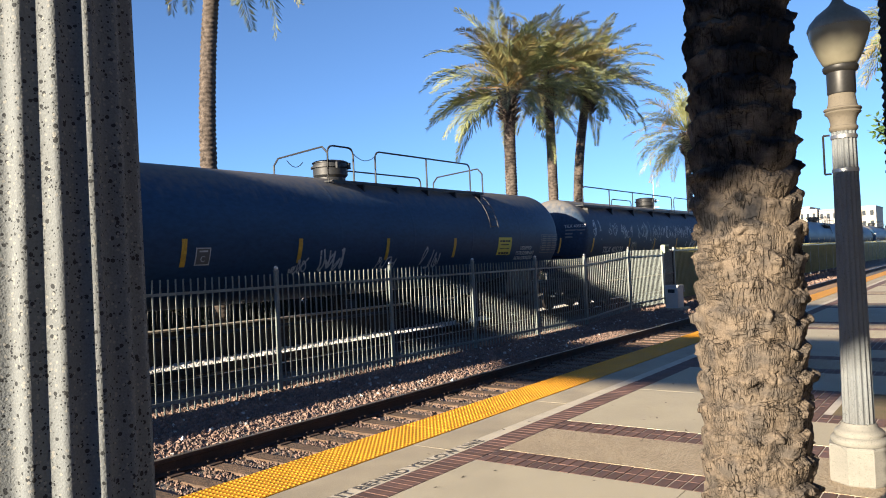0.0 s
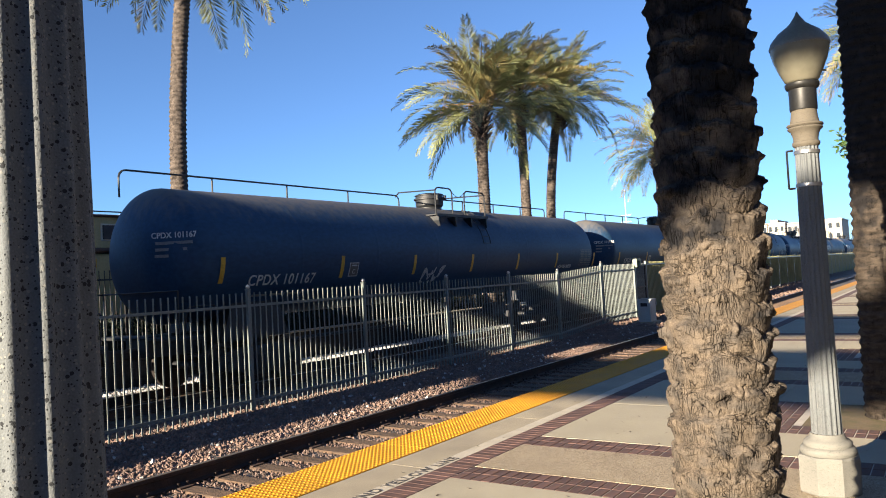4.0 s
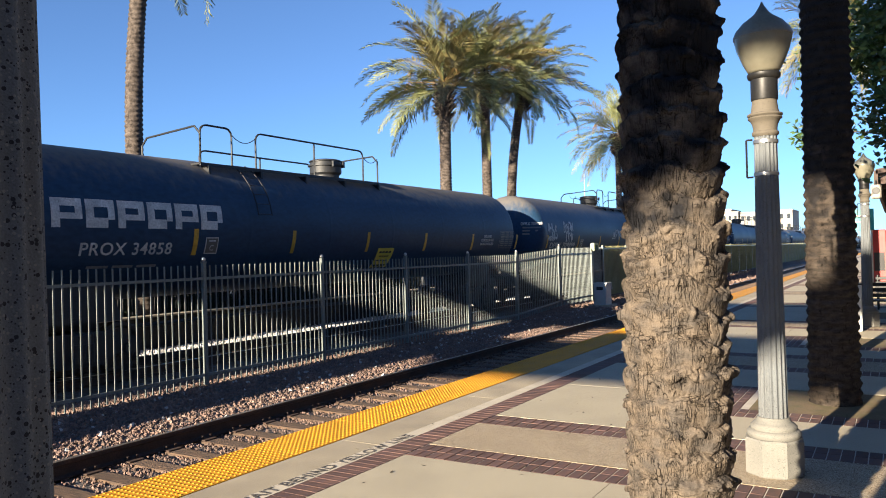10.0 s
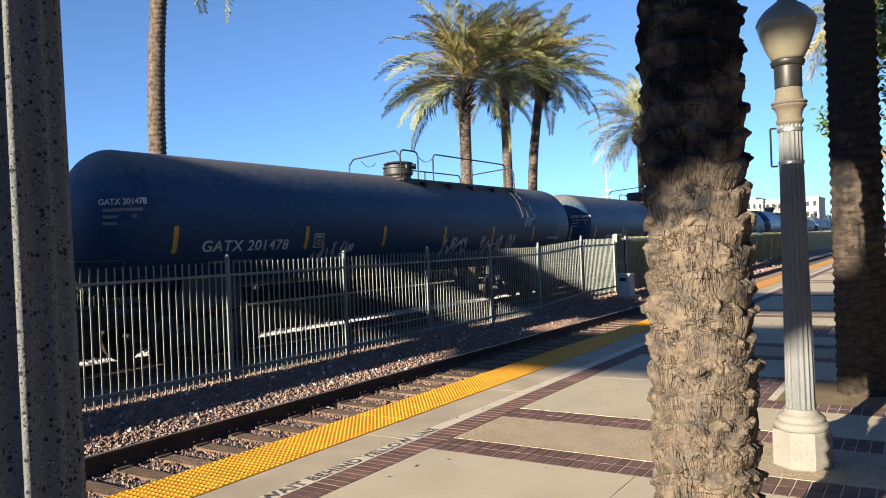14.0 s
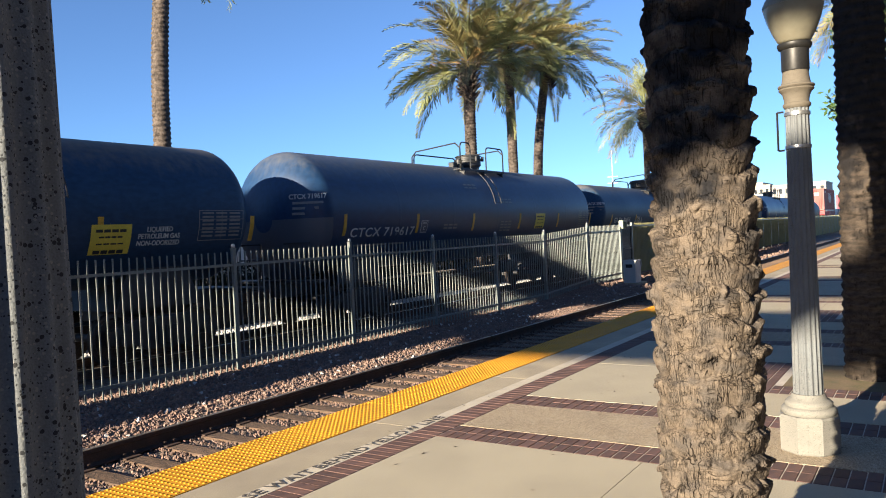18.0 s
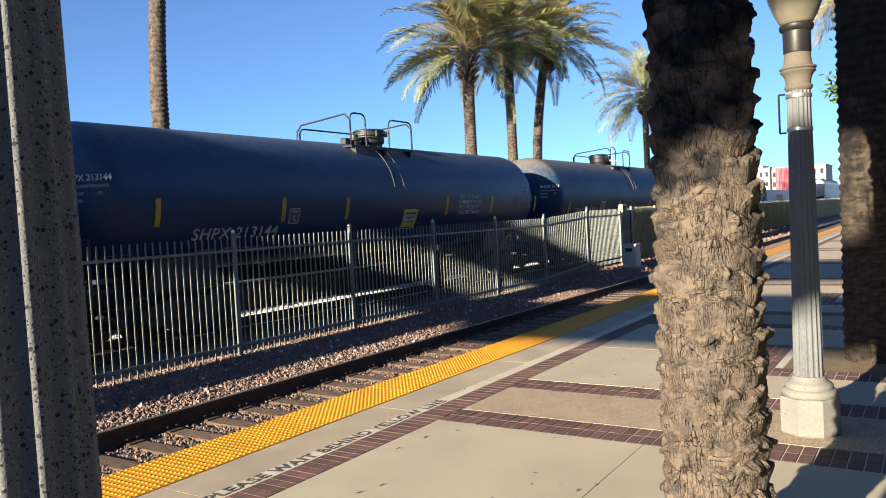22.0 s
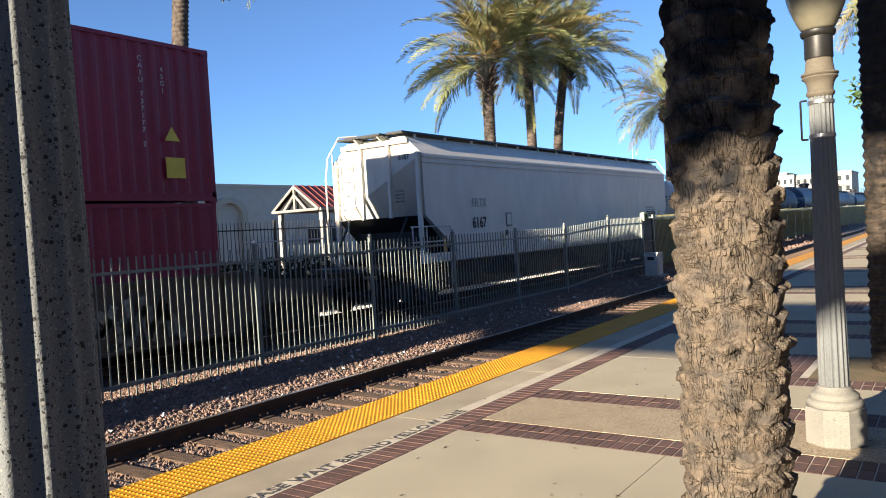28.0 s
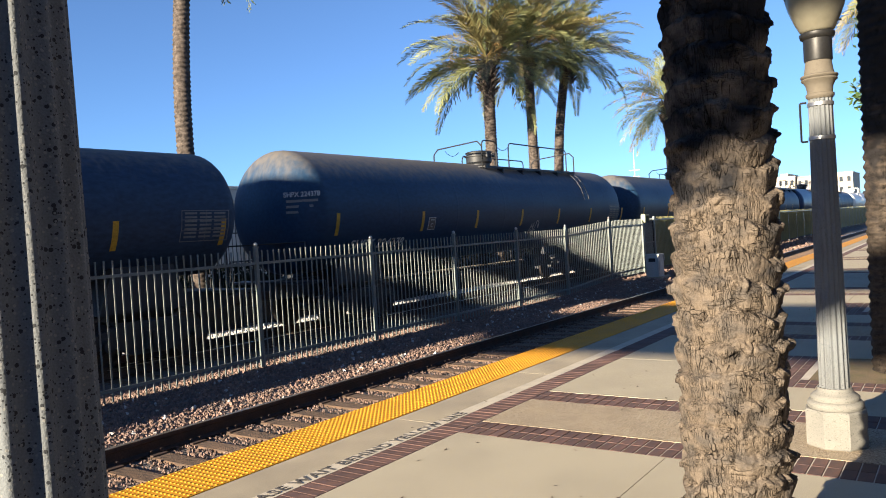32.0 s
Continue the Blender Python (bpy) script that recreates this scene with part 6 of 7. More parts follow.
B0 = 0.36
c = container(358.05, 12.19, B0 + 2.445, 2.896, M_CORANGE, "orange-red steel container stacked on top, with a broad white mark")
big_mark(c, M_MARK, 0.0, 1.76, 1.3)
part("corner_mark", Geo().add(*(lambda q: (q.v, q.f))(bars(-5.55, -4.3, 2.32, 2.52))), M_MARK, c, "small white company mark")
end_bar(c, M_MARK, -0.62, -0.05, 2.0, 2.35, 12.19)
for k in range(7):
    part("print_bar", bars(5.06, 5.14, 1.35 + 0.17 * k, 1.46 + 0.17 * k), M_MARK, c)
for k in range(3):
    part("print_bar", bars(5.42, 5.5, 1.7 + 0.17 * k, 1.81 + 0.17 * k), M_MARK, c)
part("warning_label", Geo().add([(5.13, -1.231, 0.98), (5.43, -1.231, 0.98), (5.28, -1.231, 1.24)], [(0, 1, 2)]), M_MARK, c)
part("warning_label", bars(5.15, 5.42, 0.45, 0.78), M_PLACARD, c)
end_bar(c, M_PLACARD, 0.62, 0.82, 0.55, 0.85, 12.19, "warning_label")
end_bar(c, M_BAND, 0.52, 0.56, 0.9, 2.7, 12.19, "lock_rod")
for k, (L, m) in enumerate(((6.058, M_CRED), (6.058, M_CBROWN))):
    c2 = container(358.05 + 6.10 * k, L, B0, 2.44, m, "bright red twenty-foot container in the well" if k == 0 else "brown-red twenty-foot container in the well")
    if k == 0:
        part("company_mark", Geo().prism([(-1.7, 1.0), (1.45, 1.28), (1.56, 1.72), (1.1, 1.66), (0.9, 1.38), (-1.7, 1.20)], -1.232, -1.226), M_MARK, c2, "slanted white company mark")
        part("side_code", letters("\n".join("HMMU 2"), 0.13, M_MARK, "side_code"), None, c2, at=pose(2.07, -1.227, 1.65))
        end_bar(c2, M_MARK, -0.6, 0.0, 1.75, 2.0, L)
    else:
        part("round_label", Geo().lathe([(0.22, 0), (0.22, 0.006)], n=24, m=Matrix.Translation((-1.8, -1.226, 1.6)) @ Matrix.Rotation(radians(90), 4, "X")), M_SKYBLUE, c2, "round pale blue label")
    part("side_code", letters("\n".join("22G1"), 0.13, M_MARK, "side_code"), None, c2, at=pose(2.36, -1.227, 1.75))

c = container(377.55, 12.19, B0 + 0.02, 2.75, M_CWHITE, "white refrigerated container with broad magenta lettering", rib=0.004)
for x0 in (0.0, 1.2, 2.4):
    g = Geo()
    g.box((-1.3 + x0, -1.230, 1.5), (0.24, 0.006, 1.65)).box((-0.55 + x0, -1.230, 1.5), (0.24, 0.006, 1.65))
    g.box((-0.92 + x0, -1.230, 2.2), (0.99, 0.007, 0.25))
    part("company_mark", g, M_MAGENTA, c, "broad magenta block mark")
unit = part("cooling_unit", Geo().box((-6.9, -0.25, 1.55), (1.55, 1.55, 2.30), bev=0.05), M_UNIT, c, "white diesel cooling unit on the end")
part("unit_side", Geo().box((-6.9, -1.035, 1.45), (1.5, 0.03, 2.45), bev=0.01), M_NAVY2, unit, "dark navy side panel")
part("unit_vent", Geo().box((-6.75, -1.055, 1.35), (0.3, 0.02, 0.4)), M_BOXGREY, unit)
part("unit_label", Geo().box((-6.5, -1.055, 2.35), (0.22, 0.02, 0.22)), M_MARK, unit)
part("unit_panel", Geo().box((-7.69, -0.52, 0.80), (0.03, 0.95, 0.36)), M_BLUE, unit, "blue panel with white squares")
for k in range(3):
    part("panel_mark", Geo().box((-7.71, -0.82 + 0.3 * k, 0.80), (0.02, 0.18, 0.2)), M_MARK, unit)
part("unit_frame", Geo().box((-7.68, -0.25, 1.12), (0.02, 1.5, 0.03)), M_BOXGREY, unit)
part("unit_skirt", Geo().box((-7.69, -0.25, 0.72), (0.02, 1.52, 0.66)), M_NAVY2, unit, "dark lower panel")
part("unit_latch", Geo().box((-7.70, -0.95, 1.9), (0.03, 0.05, 0.5)).box((-6.45, -1.056, 1.7), (0.5, 0.02, 0.7), bev=0.01), M_COLLAR, unit)
part("unit_frame_rail", rail_pipe([(-7.62, 0.75, 0.3), (-7.62, 0.75, 2.6), (-7.62, 1.05, 2.6), (-7.62, 1.05, 0.3)], 0.03), M_WSTEEL, unit)
part("unit_base", Geo().box((-6.65, 0, 0.1), (1.0, 2.2, 0.12)), M_COLLAR, unit)

c = container(397.25, 12.19, B0 + 2.445, 2.896, M_CMAROON, "maroon steel container stacked on top with white codes")
part("side_code", letters("\n".join("CAIU 737177 2"), 0.125, M_MARK, "side_code"), None, c, at=pose(4.62, -1.227, 1.78))
part("side_code", letters("\n".join("45G1"), 0.125, M_MARK, "side_code"), None, c, at=pose(5.05, -1.227, 2.2))
part("warning_label", Geo().add([(5.02, -1.231, 1.12), (5.34, -1.231, 1.12), (5.18, -1.231, 1.38)], [(0, 1, 2)]), M_PLACARD, c)
part("warning_label", bars(5.02, 5.42, 0.45, 0.82), M_PLACARD, c)
for k in range(2):
    c2 = container(397.25 + 6.10 * k, 6.058, B0, 2.44, M_CMAROON if k else M_CBROWN, "maroon twenty-foot container in the well")
    if k:
        part("company_panel", bars(-2.1, -0.4, 1.35, 2.05), M_MARK, c2, "white name panel")
        part("company_panel", Geo().box((-1.25, -1.233, 1.7), (1.6, 0.006, 0.56)), M_DARKMARK, c2)
        part("company_panel", bars(-1.9, -0.6, 1.52, 1.72, -1.238), M_MARK, c2)
        part("side_code", letters("\n".join("22G1"), 0.13, M_MARK, "side_code"), None, c2, at=pose(2.5, -1.227, 1.3))
    else:
        part("company_mark", bars(-1.0, 2.2, 0.5, 1.1), M_MARK, c2, "white company mark")


def hopper(s0, s1):
    half = (s1 - s0) / 2
    car = thing("hopper_car", pose((s0 + s1) / 2, TRAIN_Y, RT), "pale grey covered hopper car with black-trimmed roof hatches", "hopper car", "cars of the freight train")
    bl = half - 1.8  # half length of the body
    zt, ze, zb = 4.55, 4.05, 1.35
    sec = [(-1.0, zt), (-1.52, ze), (-1.545, 2.45), (-1.55, zb), (-1.15, 1.15), (1.15, 1.15), (1.55, zb), (1.545, 2.45), (1.52, ze), (1.0, zt)]
    g = Geo()
    xs = [-1, 1]
    vs = [(x * (bl if z > 2 else bl - 1.6), y, z) for x in xs for y, z in sec]
    m = len(sec)
    g.add(vs, [(k, (k + 1) % m, (k + 1) % m + m, k + m) for k in range(m)] + [tuple(range(m)), tuple(range(m, 2 * m))])
    part("body", g, M_HOPPER, car, "pale grey steel body")
    for sy in (-1, 1):
        part("roof_rib", Geo().box((0, sy * 1.535, 3.98), (2 * bl, 0.05, 0.05)), M_HOPPER, car)
        part("roof_rib", Geo().box((0, sy * 1.54, 3.83), (2 * bl, 0.04, 0.03)), M_HOPPER, car)
        part("side_sill", Geo().box((0, sy * 1.54, 1.32), (2 * bl + 0.6, 0.08, 0.24), bev=0.01), M_HOPPER, car)
        part("roof_walk", Geo().box((0, sy * 0.85, 4.64), (2 * bl + 0.5, 0.55, 0.05)), M_STEEL, car, "dark roof walkway")
        st = Geo()
        for k in range(14):
            st.box((-bl + 0.4 + (2 * bl - 0.8) * k / 13, sy * 1.05, 4.5), (0.06, 0.06, 0.26))
        part("walk_bracket", st, M_HOPPER, car)
    part("hatch_line", Geo().box((0, 0, 4.62), (2 * bl - 0.4, 0.6, 0.14), bev=0.03), M_STEEL, car, "dark roof hatches")
    for k in range(4):
        x = -bl + 2 * bl * (k + 0.5) / 4
        w = bl / 4
        part("discharge_bay", Geo().prism([(x - w, 1.2), (x + w, 1.2), (x + 0.5, 0.45), (x - 0.5, 0.45)], -0.9, 0.9), M_STEEL, car)
    for sx in (-1, 1):
        # upright end sheet over a dark slope sheet, with posts, struts, ladder and cross bars
        part("slope_sheet", Geo().add([(sx * (bl + 0.02), -1.46, 2.45), (sx * (bl + 0.02), 1.46, 2.45), (sx * (bl - 1.5), 1.46, 1.2), (sx * (bl - 1.5), -1.46, 1.2)], [(0, 1, 2, 3)]), M_DARKMARK, car, "dark slope sheet under the end")
        part("bolster_web", Geo().box((sx * (half - 2.3), 0, 1.6), (0.08, 2.3, 0.9)), M_DARKMARK, car)
        part("end_deck", Geo().box((sx * (half - 1.6), 0, 1.12), (2.4, 2.9, 0.12), bev=0.02), M_STEEL, car)
        for yy in (-0.48, 0.48):
            part("end_post", Geo().box((sx * (bl + 0.06), yy, 3.4), (0.09, 0.08, 1.95)), M_HOPPER, car)
        for yy in (-1.42, 1.42):
            part("corner_post", Geo().box((sx * (bl + 0.05), yy, 2.65), (0.11, 0.11, 2.9), bev=0.01), M_HOPPER, car)
            part("strut", Geo().rod((sx * (bl + 0.05), yy * 0.7, 2.45), (sx * (half - 0.9), yy * 0.7, 1.2), 0.03), M_STEEL, car)
        part("top_beam", Geo().box((sx * (bl + 0.05), 0, 4.42), (0.12, 2.3, 0.12), bev=0.01), M_HOPPER, car)
        part("roof_end", Geo().box((sx * (bl + 0.2), 0.1, 4.63), (0.4, 1.2, 0.05)), M_STEEL, car)
        for yy in (-0.35, 0.45):
            part("roof_bracket", Geo().prism([(sx * bl, 4.35), (sx * (bl + 0.35), 4.6), (sx * bl, 4.6)], yy - 0.03, yy + 0.03), M_HOPPER, car)
        for yy in (0.85, 1.3):
            part("ladder_stile", Geo().rod((sx * (bl + 0.3), yy, 1.1), (sx * (bl + 0.3), yy, 4.3), 0.016), M_WSTEEL, car)
        for k in range(8):
            part("rung", Geo().rod((sx * (bl + 0.3), 0.85, 1.3 + 0.38 * k), (sx * (bl + 0.3), 1.3, 1.3 + 0.38 * k), 0.012), M_WSTEEL, car)
        for z in (1.75, 2.15):
            part("hand_rail", Geo().rod((sx * (half - 1.2), -1.5, z), (sx * (bl - 1.1), -1.56, z), 0.017), M_WSTEEL, car)
        for xx in (half - 1.2, bl, bl - 1.1):
            part("rail_post", Geo().rod((sx * xx, -1.55, 0.6), (sx * xx, -1.55, 2.15), 0.02), M_WSTEEL, car)
        truck(car, sx * (half - 1.9))
    # brake wheel and valve on the near end
    part("brake_reservoir", Geo().rod((-half + 1.6, 0.3, 1.35), (-half + 1.6, 1.0, 1.35), 0.16, n=14), M_STEEL, car)
    number = letters("6167", 0.2, M_DARKMARK, "end_number", 1.05, 0.003, 0.85)
    part("end_number", number, None, car, "small black number on the end", at=pose(-bl - 0.008, -0.95, 4.0, 0, 0, -90))
    for k in range(4):
        part("small_print", Geo().box((-bl - 0.004, -0.75, 2.85 + 0.09 * k), (0.008, 0.3, 0.04)), M_GREYMARK, car)
    part("hazard_plate", Geo().box((-bl + 4.3, -1.556, 2.25), (0.34, 0.01, 0.4)), M_DARKMARK, car)
    part("hazard_plate", Geo().box((-bl + 4.3, -1.562, 2.25), (0.28, 0.01, 0.34)), M_HOPPER, car)
    part("round_mark", Geo().lathe([(0.09, 0), (0.09, 0.01)], n=18, m=Matrix.Translation((-bl + 4.15, -1.55, 1.85)) @ Matrix.Rotation(radians(90), 4, "X")), M_DARKMARK, car)
    couplers(car, half)
    part("drawbar", Geo().box((-half - 0.3, 0, 0.85), (0.9, 0.16, 0.2), bev=0.02), M_STEEL, car)
    part("car_number", letters("6167", 0.42, M_DARKMARK, "car_number", 1.05, 0.008, 0.85), None, car, "black stencilled number", at=pose(-bl + 2.6, -1.56, 2.18))
    part("faded_marks", letters("FILTX", 0.36, M_FADED, "faded_marks", 1.1, 0.0, 0.8), None, car, "faded overpainted letters", at=pose(-bl + 2.65, -1.556, 2.75))
    part("caution_note", letters("CAUTION: DO NOT USE STEAM\nBOILING WATER OR SHARP OBJECTS\nTO CLEAN. ENTER CAR WITH", 0.085, M_DARKMARK, "caution_note", 1.0, 0.002, 0.95), None, car, "black stencilled caution", at=pose(bl - 2.15, -1.557, 2.24))
    for z, w, m_ in ((2.02, 1.15, M_GREYMARK), (1.93, 0.5, M_GREYMARK), (2.42, 1.2, M_FADED), (2.52, 1.1, M_FADED)):
        part("small_print", Geo().box((bl - 2.15 - (1.2 - w) / 2, -1.552, z), (w, 0.01, 0.05)), m_, car)
    for x, z in [(-bl + 0.8 + 3.1 * k, 1.6) for k in range(5)] + [(6.6, 1.68), (8.5, 2.14)]:
        part("reflector_stripe", Geo().box((x, -1.556, z), (0.1, 0.008, 0.42)), M_YSTRIPE, car, "amber reflective stripe")
    for sx, sy in ((1, -1), (-1, 1)):
        part("grab_iron", rail_pipe([(sx * (bl - 0.3), sy * 0.9, 4.78), (sx * (bl + 0.15), sy * 1.15, 4.74), (sx * (bl + 0.32), sy * 1.45, 4.2), (sx * (bl + 0.34), sy * 1.55, 3.6), (sx * (bl + 0.34), sy * 1.55, 1.2)], 0.025), M_WSTEEL, car, "white bent grab iron at the roof end")
    return car


CARS.append(hopper(413.95, 436.65))
CARS.append(tank_car(436.75, 454.25, M_WHITE, "off-white tank car with black stencilled marks and white railings", "ASOX 295014", "short", (), 0.3, rail_mat=M_WSTEEL, mark_mat=M_DARKMARK, seed=22, rad=1.25, dome=0.30, number=(-5.66, -0.58, 1.75), tags=((2.8, -0.62, 0.3, 4, 1.3),), stripes=((-7.74, -3.2, -0.17, 2.95, 7.45), -0.38)))
part("graffiti", tag_scrawl(random.Random(66), 0.42, 1.25, -3.4, -1.15, letters_=5, wide=1.4), M_DARKMARK, CARS[-1], "thin black sprayed tag")
CARS.append(tank_car(454.25, 472.0, M_BROWN, "brown-black tank car with a short railed platform", "GATX 291502", "short", ((4.43, -0.5, 0.7),), 0.2, rad=1.22, number=(-5.3, -0.85, 1.9), tags=((-5.75, -0.80, 0.30, 5, 1.2), (-4.55, -0.80, 0.26, 4, 1.0)), seed=23, stripes=((-7.23, -3.93, -0.92, 2.5, 5.3, 7.55), -0.40)))
CARS.append(tank_car(472.0, 491.6, M_BLACK, "black tank car with a long railed walkway", "SHPX 224378", "long", (), 0.3, rad=1.44, reach=5.6, number=(-6.5, -0.85, 2.0), tags=((1.5, -0.62, 0.3, 4, 1.2),), seed=24))
s = 491.6
for k, (ln, paint, st) in enumerate(((20.3, M_BLACK, "long"), (20.3, M_BLACK, "full"), (17.8, M_NAVY, "short"), (20.3, M_BLACK, "left"), (18.2, M_WHITE, "short"), (20.3, M_BLACK, "long"), (20.3, M_BLACK, "full"))):
    CARS.append(tank_car(s, s + ln, paint, "off-white tank car far along the train" if paint is M_WHITE else "black tank car far along the train", "", st, seed=40 + k, rail_mat=M_WSTEEL if paint is M_WHITE else None, far=True))
    s += ln


def motions():
    """The train rolls by from right to left, all its cars and loads together."""
    for ob in CARS + LOADS:
        x0, y0, z0 = ob.matrix_basis.translation
        walk(ob, [(t, pose(x0 - travelled(t), y0, z0)) for t in range(0, 33, 2)])


# ---- beyond the tracks ----
# a low wall whose face colour holds its shade, with a pale coping, and a black fence further back
rw = tagged(new("retaining_wall"), "low concrete wall, face coloured dark for shade, with a pale coping beside the freight track", "wall", kind="structure")
part("wall_body", Geo().box((30, 11.58, -0.14), (110, 0.22, 0.96)), M_SHADEWALL, rw, "concrete face coloured dark for its shade")
xk = -25.0
while xk < 85:
    part("coping_stone", Geo().box((xk + 1.2, 11.56, 0.365), (2.385, 0.30, 0.05), bev=0.012), M_CONC2, rw)
    xk += 2.4
BPICKET = Geo().rod((0, 0, 0.05), (0, 0, 2.93), 0.012, n=5).mesh("picket", M_BFENCE)
for k in range(23):
    f = thing("fence_panel", pose(-8 + 2.4 * k, 12.75, -0.58), "tall black picket fence panel behind the freight track", "fence", "black fence behind the freight track")
    part("post", Geo().box((0, 0, 1.49), (0.07, 0.07, 2.98)), M_BFENCE, f)
    for j in range(1, 17):
        part("picket", BPICKET, None, f, at=pose(2.4 * j / 17, 0, 0))
    for z in (0.25, 2.70):
        part("fence_rail", Geo().box((1.2, 0, z), (2.4, 0.03, 0.04)), M_BFENCE, f)


def flat_building(x0, x1, y0, y1, h, material, label, windows=(), name="building"):
    ob = thing(name, pose((x0 + x1) / 2, (y0 + y1) / 2, -0.6), label, "building")
    W, D = x1 - x0, y1 - y0
    part("wall", Geo().box((0, 0, h / 2), (W, D, h)), material, ob)
    part("parapet", Geo().box((0, 0, h + 0.1), (W + 0.2, D + 0.2, 0.25), bev=0.02), material, ob)
    for wx, wz, ww, wh in windows:
        part("window", Geo().box((wx, -D / 2 - 0.03, wz), (ww, 0.08, wh), bev=0.01), M_GLASS, ob)
    return ob


# added dark sheet: keeps the ground seen under the cars dark
rd = tagged(new("service_road"), "dark ground sheet added behind the freight track to darken the view under the train", "road", kind="structure")
part("sheet_slab", Geo().box((60, 24, -0.58), (200, 25.4, 0.06)), M_DARKSHEET, rd)

# shrubs added along the black fence, coloured near black to keep the gap under the cars dark
def shrub_meshes(seed):
    rng = random.Random(seed)
    core = Geo()
    for _ in range(5):
        core.lathe([(0.05, 0.0), (0.42, 0.1), (0.52, 0.38), (0.38, 0.66), (0.06, 0.8)], n=10, m=Matrix.Translation((rng.uniform(-0.75, 0.75), rng.uniform(-0.15, 0.15), rng.uniform(-0.02, 0.08))))
    leaf = Geo()
    for _ in range(1500):
        p = Vector((rng.uniform(-1.25, 1.25), rng.gauss(0, 0.3), 0.08 + 0.95 * rng.random() ** 0.8))
        m = Euler((rng.uniform(0, 6.3), rng.uniform(-0.9, 0.9), rng.uniform(0, 6.3))).to_matrix()
        s_ = rng.uniform(0.03, 0.06)
        leaf.add([m @ Vector(q) * s_ + p for q in ((-1, 0, 0), (0, -0.55, 0.1), (1.1, 0, 0), (0, 0.55, 0.1))], [(0, 1, 2, 3)])
    return core.mesh("twig_core", M_HEDGE, 60), leaf.mesh("foliage", M_HEDGE)


SHRUBS = [shrub_meshes(31), shrub_meshes(32), shrub_meshes(33)]
for k in range(26):
    sb = thing("shrub", pose(-8 + 2.05 * k, 13.4, -0.58, 0, 0, 180 * (k % 2)) @ Matrix.Diagonal((1.05, 0.9, 1.75, 1)), "low near-black shrub added as a screen behind the black fence", "shrub", "shrubs along the black fence")
    part("twig_core", SHRUBS[k % 3][0], None, sb)
    part("foliage", SHRUBS[k % 3][1], None, sb)

# long low station buildings, a pavilion with a red roof, a caboose on display
bd = flat_building(12, 36, 40, 52, 6.55, M_TAN2, "long low grey-beige station building with a cream arch")
# entrance arch standing before the wall
arch = Geo()
vs, fs = [], []
for k in range(15):
    a = math.pi * k / 14
    for rr_ in (1.15, 1.65):
        for yy in (-6.4, -6.0):
            vs.append((5.4 + rr_ * math.cos(a), yy, 4.35 + rr_ * 0.85 * math.sin(a)))
for k in range(14):
    o = 4 * k
    fs += [(o, o + 4, o + 6, o + 2), (o + 1, o + 3, o + 7, o + 5), (o, o + 1, o + 5, o + 4), (o + 2, o + 6, o + 7, o + 3)]
arch.add(vs, fs)
part("arch", arch, M_CREAM, bd, "cream entrance arch")
for sx in (-1.4, 1.4):
    part("arch_leg", Geo().box((5.4 + sx, -6.2, 2.18), (0.5, 0.4, 4.35)), M_CREAM, bd)
part("roof_box", Geo().box((1.5, -2.0, 7.4), (2.0, 2.0, 1.3), bev=0.05), M_WHITEW, bd, "white plant box on the roof")
flat_building(36.5, 60, 41, 52, 5.4, M_TAN2, "low grey-beige building with a flat roof and dark windows", [(-9 + 3.0 * i, 2.6, 1.4, 1.2) for i in range(7)])
flat_building(60, 84, 30, 40, 4.6, M_CREAM, "low cream building with a flat roof", [(-8 + 3.0 * i, 2.4, 1.4, 1.2) for i in range(6)])
lm_ = thing("street_lamp", pose(24.5, 38.5, -0.6), "thin dark street lamp behind the low building", "street lamp")
part("pole", Geo().rod((0, 0, 0), (0, 0, 8.1), 0.08, 0.05), M_COLLAR, lm_)
part("lamp_head", Geo().box((0.35, 0, 8.15), (0.9, 0.25, 0.12), bev=0.03), M_COLLAR, lm_)
for mx, my, mh in ((118, 30, 10.5), (150, 34, 11.0), (98, 26, 9.0)):
    q_ = thing("street_lamp", pose(mx, my, -0.6), "thin dark street lamp far behind the tracks", "street lamp")
    part("pole", Geo().rod((0, 0, 0), (0, 0, mh), 0.09, 0.06), M_COLLAR, q_)
    part("lamp_head", Geo().box((0, 0.4, mh), (0.3, 1.2, 0.15), bev=0.03), M_COLLAR, q_)
pv = thing("pavilion", pose(15.0, 18.15, -0.6), "open shelter with a red ribbed roof and a grey gable truss", "pavilion")
PL, PW, PE, PR = 9.1, 1.35, 3.55, 4.55  # length, half width, eave and ridge above the ground
